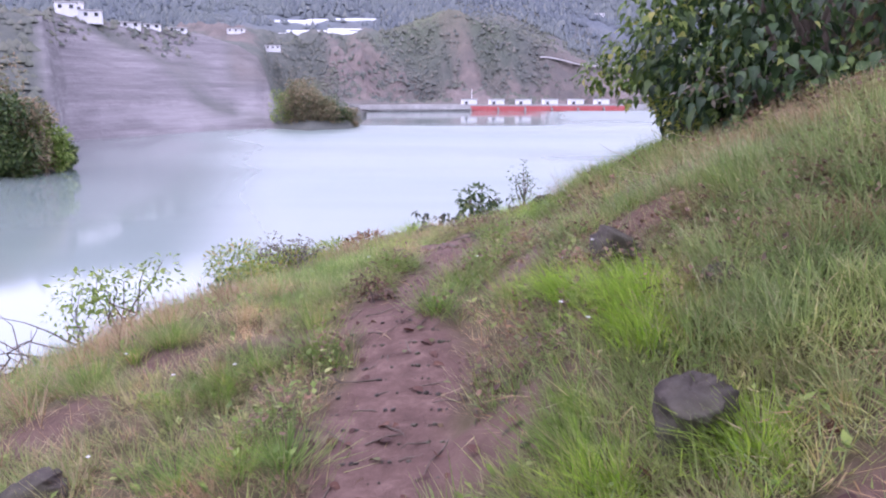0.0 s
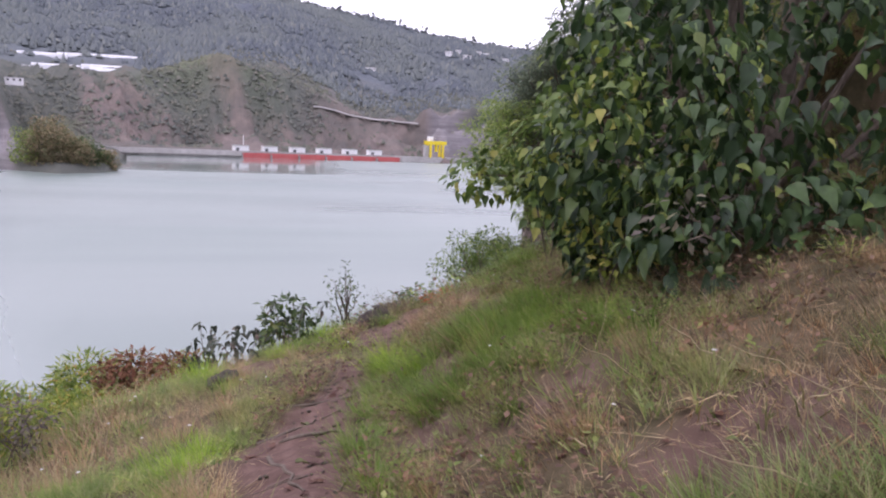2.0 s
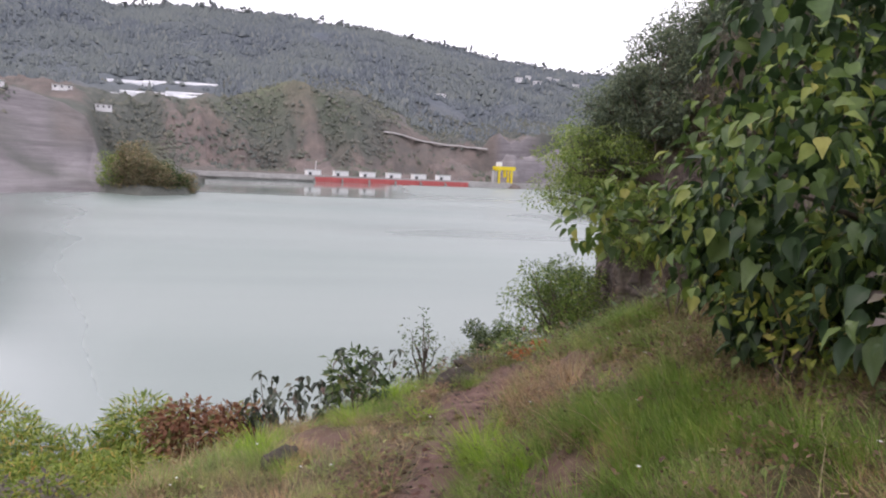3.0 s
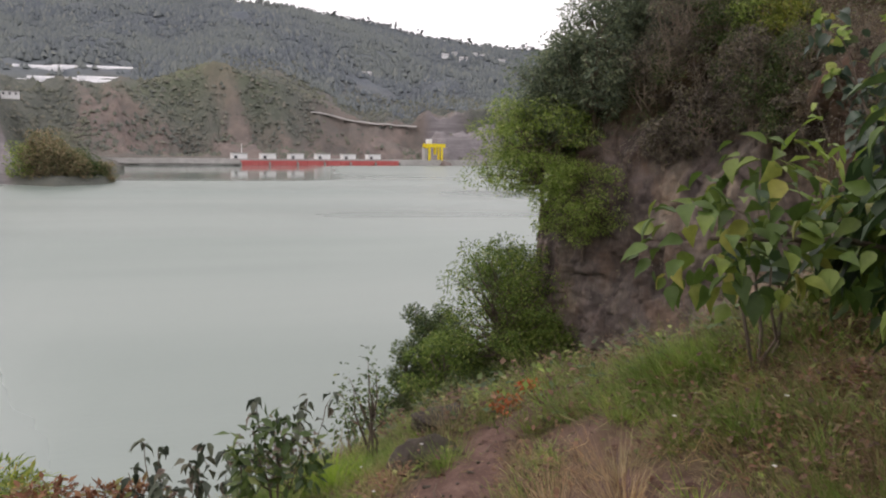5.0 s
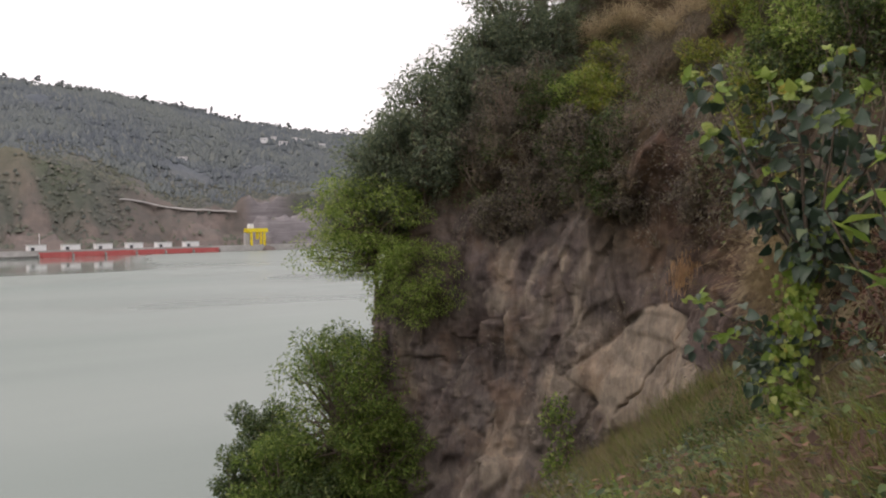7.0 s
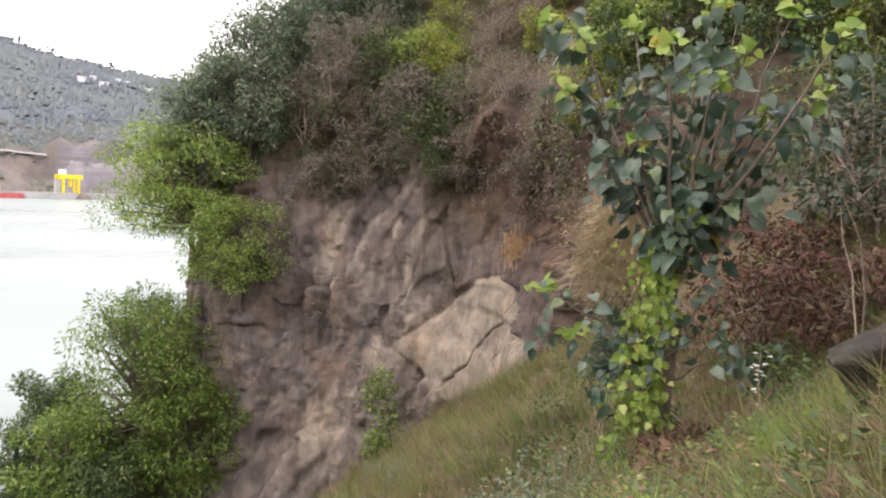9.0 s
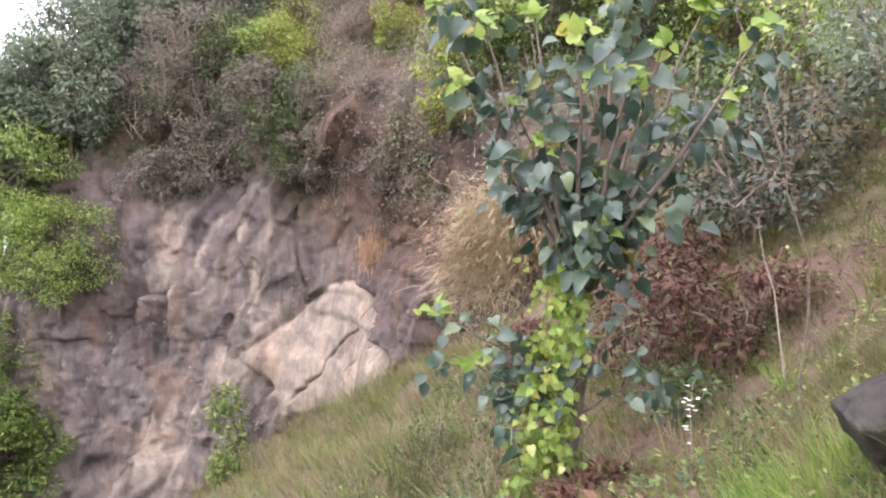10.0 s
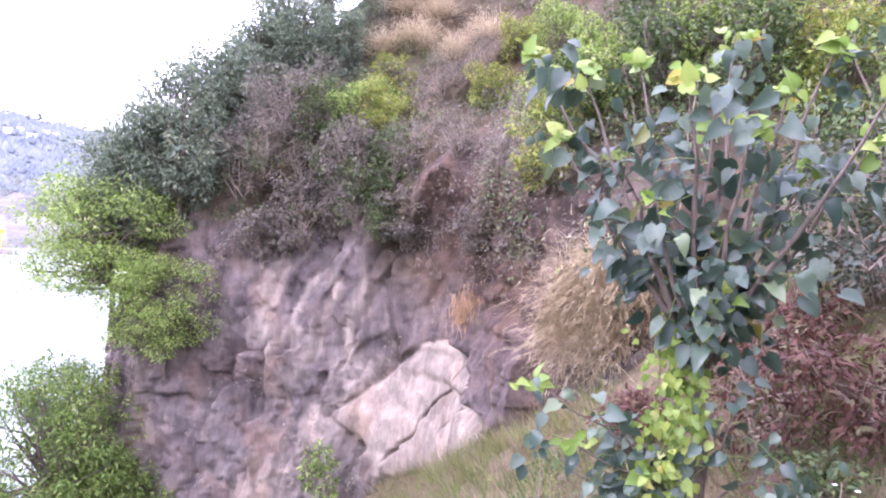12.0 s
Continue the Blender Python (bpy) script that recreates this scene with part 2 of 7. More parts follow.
def water_material():
    m, n, l, p, o = shader("lake_water")
    t = noise_node(n, l, 0.012, 4, 0.6, stretch=(0.35, 1.6, 1))
    c = ramp_node(n, [(0.35, (0.17, 0.218, 0.195)), (0.7, (0.22, 0.265, 0.24))])
    l.new(t.outputs["Fac"], c.inputs[0])
    l.new(c.outputs[0], p.inputs["Base Color"])
    p.inputs["IOR"].default_value = 1.4
    r = ramp_node(n, [(0.38, (0.32, 0.32, 0.32)), (0.62, (0.44, 0.44, 0.44))])
    l.new(noise_node(n, l, 0.006, 3, 0.5, stretch=(0.4, 2.2, 1)).outputs["Fac"], r.inputs[0])
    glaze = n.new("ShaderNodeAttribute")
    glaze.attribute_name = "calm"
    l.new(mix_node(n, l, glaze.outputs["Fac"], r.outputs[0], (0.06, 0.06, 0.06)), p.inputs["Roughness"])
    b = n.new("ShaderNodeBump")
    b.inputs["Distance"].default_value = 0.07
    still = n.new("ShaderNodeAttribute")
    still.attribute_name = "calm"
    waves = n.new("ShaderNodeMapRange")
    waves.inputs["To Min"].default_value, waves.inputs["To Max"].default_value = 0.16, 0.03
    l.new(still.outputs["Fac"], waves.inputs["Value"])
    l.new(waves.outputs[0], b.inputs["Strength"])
    l.new(noise_node(n, l, 1.6, 4, 0.6, stretch=(0.7, 1.3, 1)).outputs["Fac"], b.inputs["Height"])
    l.new(b.outputs[0], p.inputs["Normal"])
    return m


def cliff_material():
    """Weathered rock: brown and grey beds, pale fresh faces, dark damp stains and dry moss."""
    m, n, l, p, o = shader("cliff_rock")
    base = ramp_node(n, [(0.25, (0.061, 0.051, 0.048)), (0.42, (0.104, 0.087, 0.083)), (0.58, (0.147, 0.125, 0.118)), (0.8, (0.215, 0.183, 0.17))])
    l.new(noise_node(n, l, 0.9, 12, 0.78).outputs["Fac"], base.inputs[0])
    grey = ramp_node(n, [(0.3, (0.075, 0.064, 0.06)), (0.7, (0.195, 0.174, 0.16))])
    l.new(noise_node(n, l, 1.3, 8, 0.7).outputs["Fac"], grey.inputs[0])
    sel = ramp_node(n, [(0.48, (0, 0, 0)), (0.58, (1, 1, 1))])
    l.new(noise_node(n, l, 0.22, 5, 0.6).outputs["Fac"], sel.inputs[0])
    c = mix_node(n, l, sel.outputs[0], base.outputs[0], grey.outputs[0])
    a = n.new("ShaderNodeAttribute")
    a.attribute_name = "pale"
    pale = ramp_node(n, [(0.25, (0.18, 0.152, 0.122)), (0.45, (0.246, 0.213, 0.172)), (0.7, (0.318, 0.281, 0.231))])
    l.new(noise_node(n, l, 1.2, 12, 0.75).outputs["Fac"], pale.inputs[0])
    c = mix_node(n, l, a.outputs["Fac"], c, pale.outputs[0])
    g = n.new("ShaderNodeAttribute")
    g.attribute_name = "moss"
    moss = ramp_node(n, [(0.3, (0.038, 0.031, 0.019)), (0.55, (0.076, 0.061, 0.038)), (0.8, (0.119, 0.093, 0.056))])
    l.new(noise_node(n, l, 2.2, 8, 0.75).outputs["Fac"], moss.inputs[0])
    c = mix_node(n, l, g.outputs["Fac"], c, moss.outputs[0])
    e = n.new("ShaderNodeAttribute")
    e.attribute_name = "soil"
    soil = ramp_node(n, [(0.25, (0.048, 0.032, 0.028)), (0.5, (0.085, 0.059, 0.048)), (0.75, (0.157, 0.104, 0.076))])
    l.new(noise_node(n, l, 1.7, 9, 0.72, stretch=(1.0, 1.0, 1.8)).outputs["Fac"], soil.inputs[0])
    c = mix_node(n, l, e.outputs["Fac"], c, soil.outputs[0])
    tc = n.new("ShaderNodeTexCoord")
    warp = noise_node(n, l, 1.8, 5, 0.7)
    bent = n.new("ShaderNodeVectorMath")
    bent.operation = "MULTIPLY_ADD"
    bent.inputs[1].default_value = (0.7, 0.7, 0.7)
    l.new(warp.outputs["Color"], bent.inputs[0])
    l.new(tc.outputs["Object"], bent.inputs[2])
    cell = n.new("ShaderNodeTexVoronoi")
    cell.inputs["Scale"].default_value = 2.1
    l.new(bent.outputs[0], cell.inputs["Vector"])
    drip = ramp_node(n, [(0.34, (0.5, 0.48, 0.48)), (0.5, (1.0, 1.0, 1.0)), (0.64, (1.5, 1.42, 1.34))])
    l.new(noise_node(n, l, 1.1, 9, 0.72, stretch=(1.2, 1.2, 0.3)).outputs["Fac"], drip.inputs[0])
    c = mix_node(n, l, 0.8, c, mix_node(n, l, 1.0, c, drip.outputs[0], "MULTIPLY"))
    rust = ramp_node(n, [(0.52, (0, 0, 0)), (0.66, (1, 1, 1))])
    l.new(noise_node(n, l, 0.45, 6, 0.65, stretch=(1.0, 1.0, 0.6)).outputs["Fac"], rust.inputs[0])
    c = mix_node(n, l, rust.outputs[0], c, mix_node(n, l, 0.4, c, (0.20, 0.125, 0.075)))
    tint = ramp_node(n, [(0.0, (0.72, 0.70, 0.70)), (0.5, (1.0, 0.97, 0.95)), (1.0, (1.32, 1.26, 1.2))])
    l.new(cell.outputs["Color"], tint.inputs[0])
    c = mix_node(n, l, 0.8, c, mix_node(n, l, 1.0, c, tint.outputs[0], "MULTIPLY"))
    l.new(c, p.inputs["Base Color"])
    p.inputs["Roughness"].default_value, p.inputs["Specular IOR Level"].default_value = 0.9, 0.2
    b = n.new("ShaderNodeBump")
    b.inputs["Strength"].default_value, b.inputs["Distance"].default_value = 0.75, 0.12
    l.new(noise_node(n, l, 4.5, 12, 0.8).outputs["Fac"], b.inputs["Height"])
    l.new(b.outputs[0], p.inputs["Normal"])
    return m


GROUND, HILLS, LAKE, CLIFF = attr_ground("hillside_soil"), attr_hills("haze_tinted_hillside"), water_material(), cliff_material()
BOULDER = surface("boulder_stone", [(0.25, (0.024, 0.018, 0.018)), (0.5, (0.048, 0.036, 0.035)), (0.8, (0.11, 0.085, 0.08))], 14, bump=1.0, bump_scale=22, big=(2, (0.12, 0.12, 0.07), 0.6))
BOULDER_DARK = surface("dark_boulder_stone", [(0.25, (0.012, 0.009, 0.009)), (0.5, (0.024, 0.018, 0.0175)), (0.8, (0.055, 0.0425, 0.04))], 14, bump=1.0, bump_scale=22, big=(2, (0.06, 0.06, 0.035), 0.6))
BARK = surface("bark", [(0.3, (0.07, 0.055, 0.042)), (0.7, (0.20, 0.16, 0.125))], 14, bump=0.8, bump_scale=30, stretch=(1, 1, 0.3))
TWIG = surface("dry_twig", [(0.3, (0.16, 0.125, 0.095)), (0.7, (0.33, 0.27, 0.21))], 20, bump=0.3)
CONCRETE = surface("pale_concrete", [(0.3, (0.36, 0.35, 0.34)), (0.7, (0.52, 0.51, 0.49))], 0.3, bump=0.3, big=(0.05, (0.30, 0.29, 0.27), 0.6))
WHITEWALL = surface("white_wall", [(0.3, (0.70, 0.70, 0.70)), (0.7, (0.82, 0.82, 0.82))], 0.4, rough=0.6, bump=0.1)
DARKGLASS = surface("dark_opening", [(0.3, (0.04, 0.045, 0.05)), (0.7, (0.07, 0.075, 0.08))], 0.5, rough=0.3, bump=0)
REDPAINT = surface("red_gate_paint", [(0.3, (0.48, 0.085, 0.085)), (0.7, (0.60, 0.14, 0.13))], 0.3, rough=0.6, bump=0.1, big=(0.08, (0.40, 0.16, 0.15), 0.5))
YELLOW = surface("yellow_crane_paint", [(0.3, (0.72, 0.55, 0.02)), (0.7, (0.85, 0.68, 0.04))], 0.5, rough=0.5, bump=0.1)
PLASTIC = surface("greenhouse_film", [(0.3, (0.68, 0.70, 0.72)), (0.7, (0.82, 0.83, 0.84))], 0.2, rough=0.4, bump=0.1)
GRASS_GREEN = foliage("green_grass_blades", [(0.0, (0.143, 0.231, 0.0495)), (0.45, (0.242, 0.363, 0.0935)), (0.8, (0.352, 0.462, 0.149)), (1.0, (0.506, 0.44, 0.253))], 0.55, 0.45, patch=(0.9, (0.363, 0.275, 0.154), 0.45), clump=4.5)
SLOPE_GREEN = foliage("slope_grass_blades", [(0.0, (0.062, 0.1, 0.019)), (0.45, (0.109, 0.166, 0.033)), (0.8, (0.166, 0.218, 0.057)), (1.0, (0.247, 0.228, 0.095))], 0.55, 0.4, patch=(0.4, (0.19, 0.152, 0.067), 0.5), clump=1.4)
SLOPE_DRY = foliage("slope_straw_blades", [(0.0, (0.085, 0.058, 0.03)), (0.4, (0.14, 0.104, 0.054)), (0.8, (0.212, 0.166, 0.093)), (1.0, (0.119, 0.07, 0.038))], 0.7, 0.25)
SLOPE_STRAW = foliage("pale_slope_straw", [(0.0, (0.139, 0.107, 0.061)), (0.4, (0.221, 0.176, 0.102)), (0.8, (0.295, 0.246, 0.152)), (1.0, (0.164, 0.164, 0.066))], 0.7, 0.35, clump=0.9)
GRASS_PALE = foliage("pale_green_grass_blades", [(0.0, (0.16, 0.23, 0.075)), (0.45, (0.26, 0.35, 0.12)), (0.8, (0.36, 0.45, 0.18)), (1.0, (0.5, 0.45, 0.27))], 0.5, 0.45, clump=3.5)
GRASS_BRIGHT = foliage("bright_grass_blades", [(0.0, (0.2, 0.36, 0.03)), (0.6, (0.33, 0.5, 0.05)), (1.0, (0.46, 0.58, 0.09))], 0.5, 0.5)
GRASS_DRY = foliage("dry_grass_blades", [(0.0, (0.218, 0.146, 0.077)), (0.4, (0.361, 0.285, 0.154)), (0.8, (0.528, 0.452, 0.265)), (1.0, (0.347, 0.194, 0.116))], 0.7, 0.25, patch=(1.3, (0.335, 0.208, 0.129), 0.6), clump=4.0)
LEAF_BIG = foliage("broad_dark_leaf", [(0.0, (0.022, 0.044, 0.018)), (0.55, (0.043, 0.083, 0.03)), (0.9, (0.086, 0.145, 0.046)), (0.995, (0.168, 0.246, 0.061)), (1.0, (0.336, 0.324, 0.061))], 0.42, 0.25, spec=0.25)
LEAF_BIG_OB = foliage("broad_dark_leaf_single", [(0.0, (0.02, 0.041, 0.017)), (0.55, (0.041, 0.081, 0.03)), (0.86, (0.082, 0.135, 0.045)), (0.97, (0.15, 0.2, 0.06)), (0.992, (0.2, 0.24, 0.07)), (1.0, (0.36, 0.32, 0.08))], 0.4, 0.2, by="object", spec=0.3)
LEAF_HEART = foliage("heart_leaf", [(0.0, (0.032, 0.064, 0.044)), (0.5, (0.061, 0.102, 0.066)), (0.8, (0.101, 0.149, 0.093)), (0.95, (0.17, 0.221, 0.105)), (1.0, (0.339, 0.306, 0.065))], 0.42, 0.25, by="object", spec=0.5)
LEAF_HEART_REST = foliage("heart_leaf_rest", [(0.0, (0.025, 0.049, 0.032)), (0.6, (0.051, 0.085, 0.051)), (1.0, (0.093, 0.136, 0.081))], 0.42, 0.25, spec=0.5)
VINE_LEAF = foliage("vine_leaf", [(0.0, (0.13, 0.21, 0.035)), (0.6, (0.23, 0.33, 0.055)), (0.95, (0.36, 0.42, 0.09)), (1.0, (0.48, 0.36, 0.06))], 0.45, 0.4, by="object")
LEAF_YOUNG = foliage("young_leaf", [(0.0, (0.145, 0.238, 0.043)), (0.6, (0.23, 0.34, 0.064)), (0.96, (0.323, 0.391, 0.093)), (1.0, (0.425, 0.281, 0.043))], 0.45, 0.4, by="object")
LEAF_MID = foliage("shrub_leaf", [(0.0, (0.03, 0.055, 0.018)), (0.5, (0.065, 0.11, 0.03)), (0.85, (0.115, 0.165, 0.045)), (1.0, (0.20, 0.22, 0.07))], 0.5, 0.3)
LEAF_WOOD = foliage("wooded_shore_leaf", [(0.0, (0.065, 0.115, 0.022)), (0.45, (0.125, 0.2, 0.036)), (0.8, (0.2, 0.285, 0.055)), (1.0, (0.33, 0.38, 0.11))], 0.5, 0.42)
LEAF_DUSK = foliage("dusky_shrub_leaf", [(0.0, (0.035, 0.05, 0.035)), (0.5, (0.07, 0.09, 0.06)), (0.85, (0.115, 0.13, 0.085)), (1.0, (0.16, 0.11, 0.09))], 0.5, 0.25)
LEAF_DUSK_OB = foliage("dusky_single_leaf", [(0.0, (0.035, 0.05, 0.035)), (0.5, (0.07, 0.09, 0.06)), (0.85, (0.115, 0.13, 0.085)), (1.0, (0.16, 0.11, 0.09))], 0.5, 0.25, by="object")
LEAF_FRESH = foliage("fresh_tree_leaf", [(0.0, (0.11, 0.175, 0.035)), (0.45, (0.21, 0.31, 0.06)), (0.8, (0.32, 0.42, 0.1)), (1.0, (0.5, 0.53, 0.2))], 0.5, 0.48)
LEAF_DEEP = foliage("deep_tree_leaf", [(0.0, (0.102, 0.14, 0.098)), (0.5, (0.174, 0.221, 0.145)), (0.85, (0.238, 0.289, 0.17)), (1.0, (0.297, 0.332, 0.187))], 0.5, 0.42)
LEAF_GREY = foliage("dry_shrub_leaf", [(0.0, (0.111, 0.091, 0.08)), (0.4, (0.188, 0.161, 0.139)), (0.65, (0.196, 0.181, 0.115)), (0.85, (0.251, 0.223, 0.188)), (1.0, (0.251, 0.258, 0.118))], 0.7, 0.4)
LEAF_RUST = foliage("rust_leaf", [(0.0, (0.05, 0.022, 0.016)), (0.5, (0.10, 0.042, 0.028)), (0.8, (0.145, 0.07, 0.045)), (1.0, (0.11, 0.13, 0.045))], 0.7, 0.25)
LEAF_ORANGE_RUST = foliage("orange_rust_leaf", [(0.0, (0.12, 0.055, 0.03)), (0.45, (0.22, 0.095, 0.05)), (0.7, (0.30, 0.16, 0.08)), (1.0, (0.17, 0.20, 0.06))], 0.7, 0.3)
# scrub green paled to stand in for haze
SCRUB = foliage("haze_paled_scrub_crown", [(0.0, (0.095, 0.108, 0.10)), (0.5, (0.13, 0.143, 0.122)), (1.0, (0.185, 0.18, 0.145))], 0.9, 0.15, patch=(0.012, (0.13, 0.14, 0.085), 0.55))
LEAF_SHOOT = foliage("climber_leaf", [(0.0, (0.05, 0.09, 0.02)), (0.5, (0.1, 0.165, 0.035)), (0.85, (0.19, 0.25, 0.05)), (1.0, (0.34, 0.33, 0.08))], 0.5, 0.35)
LEAF_YELLOW = foliage("yellow_green_leaf", [(0.0, (0.12, 0.165, 0.028)), (0.5, (0.22, 0.27, 0.045)), (0.85, (0.32, 0.35, 0.065)), (1.0, (0.42, 0.32, 0.09))], 0.55, 0.35)
LEAF_ORANGE = foliage("orange_flower", [(0.0, (0.42, 0.09, 0.03)), (0.6, (0.55, 0.14, 0.05)), (1.0, (0.20, 0.18, 0.05))], 0.6, 0.3)
PETAL = foliage("white_petal", [(0.0, (0.7, 0.7, 0.66)), (1.0, (0.82, 0.82, 0.78))], 0.6, 0.3)
# blue-grey crowns: the haze before the mountain is in this colour
FOREST = foliage("haze_tinted_tree_crown", [(0.0, (0.105, 0.126, 0.148)), (0.5, (0.135, 0.158, 0.172)), (0.85, (0.165, 0.19, 0.192)), (1.0, (0.21, 0.23, 0.21))], 0.9, 0.15, patch=(0.006, (0.17, 0.195, 0.18), 0.7))
SPIT = foliage("spit_bush_leaf", [(0.0, (0.13, 0.15, 0.075)), (0.4, (0.22, 0.225, 0.11)), (0.75, (0.33, 0.24, 0.15)), (1.0, (0.42, 0.33, 0.2))], 0.7, 0.35)
LEAF_WITHERED = foliage("withered_herb_leaf", [(0.0, (0.07, 0.042, 0.03)), (0.4, (0.15, 0.09, 0.06)), (0.75, (0.24, 0.15, 0.10)), (0.9, (0.12, 0.15, 0.045)), (1.0, (0.17, 0.21, 0.06))], 0.8, 0.25, clump=3.0)
LEAF_FEATHER = foliage("feathery_leaf", [(0.0, (0.104, 0.166, 0.0259)), (0.5, (0.207, 0.29, 0.0431)), (0.85, (0.342, 0.383, 0.069)), (1.0, (0.476, 0.29, 0.0772))], 0.6, 0.4)
STRAW = foliage("pale_straw_blades", [(0.0, (0.34, 0.27, 0.16)), (0.5, (0.52, 0.43, 0.27)), (1.0, (0.66, 0.57, 0.38))], 0.7, 0.45)
OCHRE = foliage("ochre_straw_blades", [(0.0, (0.28, 0.15, 0.07)), (0.5, (0.42, 0.25, 0.12)), (1.0, (0.52, 0.36, 0.2))], 0.7, 0.3)
# ridge pines carry the same painted haze tint
PINE = foliage("haze_tinted_pine_crown", [(0.0, (0.15, 0.175, 0.18)), (0.5, (0.185, 0.21, 0.21)), (1.0, (0.23, 0.25, 0.23))], 0.8, 0.2)
GRASS_LUSH = foliage("lush_grass_blades", [(0.0, (0.105, 0.19, 0.03)), (0.5, (0.18, 0.30, 0.05)), (0.85, (0.27, 0.39, 0.085)), (1.0, (0.38, 0.38, 0.15))], 0.5, 0.45, clump=4.0)


# ---- the hillside: a footpath on a slope that falls to the lake ----
WAY = np.array([(-0.3, -14, 0.05), (-0.25, -6, 0.05), (-0.2, -2, 0.06), (-0.2, 0, 0.10), (-0.24, 2.3, 0.27), (-0.05, 3.8, 0.43), (0.33, 5.2, 0.46), (0.52, 6.4, 0.33),
                (0.75, 7.5, 0.22), (1.15, 8.6, 0.16), (1.95, 9.45, 0.28), (3.2, 9.98, 0.38), (5.2, 10.5, 0.36), (8.0, 11.3, 0.0), (10.5, 12.5, -0.15),
                (13, 14.6, -0.15), (15.6, 17.5, -0.7), (19, 22, -2.7), (23.5, 27.5, -5.2), (27, 36, -7), (36, 50, -7), (60, 70, -7)])


def smooth_line(p, step):
    """Catmull-Rom through the points, at even steps."""
    q = np.vstack([2 * p[0] - p[1], p, 2 * p[-1] - p[-2]])
    out = []
    for i in range(1, len(q) - 2):
        t = np.linspace(0, 1, 24, endpoint=False)[:, None]
        a, b, c, d = q[i - 1], q[i], q[i + 1], q[i + 2]
        out.append(0.5 * (2 * b + (c - a) * t + (2 * a - 5 * b + 4 * c - d) * t**2 + (3 * b - a - 3 * c + d) * t**3))
    out = np.vstack(out + [p[-1:]])
    s = np.r_[0, np.cumsum(np.linalg.norm(np.diff(out[:, :2], axis=0), axis=1))]
    k = np.arange(0, s[-1], step)
    return np.stack([np.interp(k, s, out[:, n]) for n in range(p.shape[1])], -1)


LINE = smooth_line(WAY, 0.12)
LINE_DIR = unit(np.gradient(LINE[:, :2], axis=0))
S0 = np.argmin(abs(LINE[:, 1]))  # the station beside the start


def by_bearing(b, table):
    t = np.array(table, float)
    return np.interp(b, t[:, 0], t[:, 1])


def station(x, y):
    """Metres along the way, and metres off it to its left (downhill)."""
    x, y = np.asarray(x, float).ravel(), np.asarray(y, float).ravel()
    best = np.empty(len(x), int)
    for i in range(0, len(x), 4000):
        d = (x[i:i + 4000, None] - LINE[None, :, 0]) ** 2 + (y[i:i + 4000, None] - LINE[None, :, 1]) ** 2
        best[i:i + 4000] = d.argmin(1)
    dx, dy = x - LINE[best, 0], y - LINE[best, 1]
    left = -(dx * LINE_DIR[best, 1] - dy * LINE_DIR[best, 0])
    return (best - S0) * 0.12, np.sign(left) * np.hypot(dx, dy), best


def bare_at(x, y):
    """1 on the trodden earth, 0 on turf."""
    s, d, _ = station(x, y)
    wob = 0.13 * fractal(np.ravel(x) * 1.6, np.ravel(y) * 1.6, 0, 3, 11) + 0.1 * fractal(np.ravel(x) * 6, np.ravel(y) * 6, 0, 2, 15)
    off = by_bearing(s, [(2.6, 0), (3.5, 0.14), (4.6, 0.22), (5.3, 0.3), (5.8, 0.3), (6.4, 0.23), (7.0, 0.08), (7.7, -0.08), (9.2, 0.05), (11, 0)])
    half = 0.15 + 0.08 * ramp01(s, 4.4, 5.2) * (1 - ramp01(s, 6.3, 7.0)) + 0.05 * (1 - ramp01(s, 2.6, 3.4)) - 0.06 * ramp01(s, 12, 14)
    core = 1 - ramp01(abs(d - off) + 0.6 * wob, half, half + 0.15)
    xx, yy = np.ravel(x), np.ravel(y)
    patch = ramp01(fractal(xx * 1.1, yy * 1.1, 0, 4, 23), 0.36, 0.6) * (1 - ramp01(abs(d + 0.9), 2.2, 3.6))
    for px, py, rx, ry in ((0.98, 6.4, 0.2, 0.38), (0.39, 3.94, 0.24, 0.3), (0.94, 3.4, 0.3, 0.22), (-1.48, 3.56, 0.26, 0.14), (-1.84, 3.05, 0.3, 0.18), (1.2, 4.05, 0.4, 0.2), (1.15, 5.0, 0.25, 0.2), (1.24, 8.8, 0.28, 0.25), (1.6, 7.5, 0.2, 0.5), (0.1, 2.2, 0.3, 0.25), (1.2, 3.82, 0.26, 0.16), (1.42, 3.68, 0.24, 0.15), (1.64, 3.5, 0.26, 0.16), (0.65, 5.57, 0.22, 0.25)):
        patch = np.maximum(patch, 1 - ramp01(np.hypot((xx - px) / rx, (yy - py) / ry) + 1.6 * wob, 0.7, 1.25))
    lip = ramp01(0.5 * fractal(xx * 1.3, yy * 1.3, 0, 3, 29) - 0.9 * abs(d + 0.55), -0.12, 0.1) * ramp01(s, 4.5, 6) * (1 - ramp01(s, 14, 17))
    return np.clip(core + 0.85 * patch + 0.5 * lip, 0, 1)


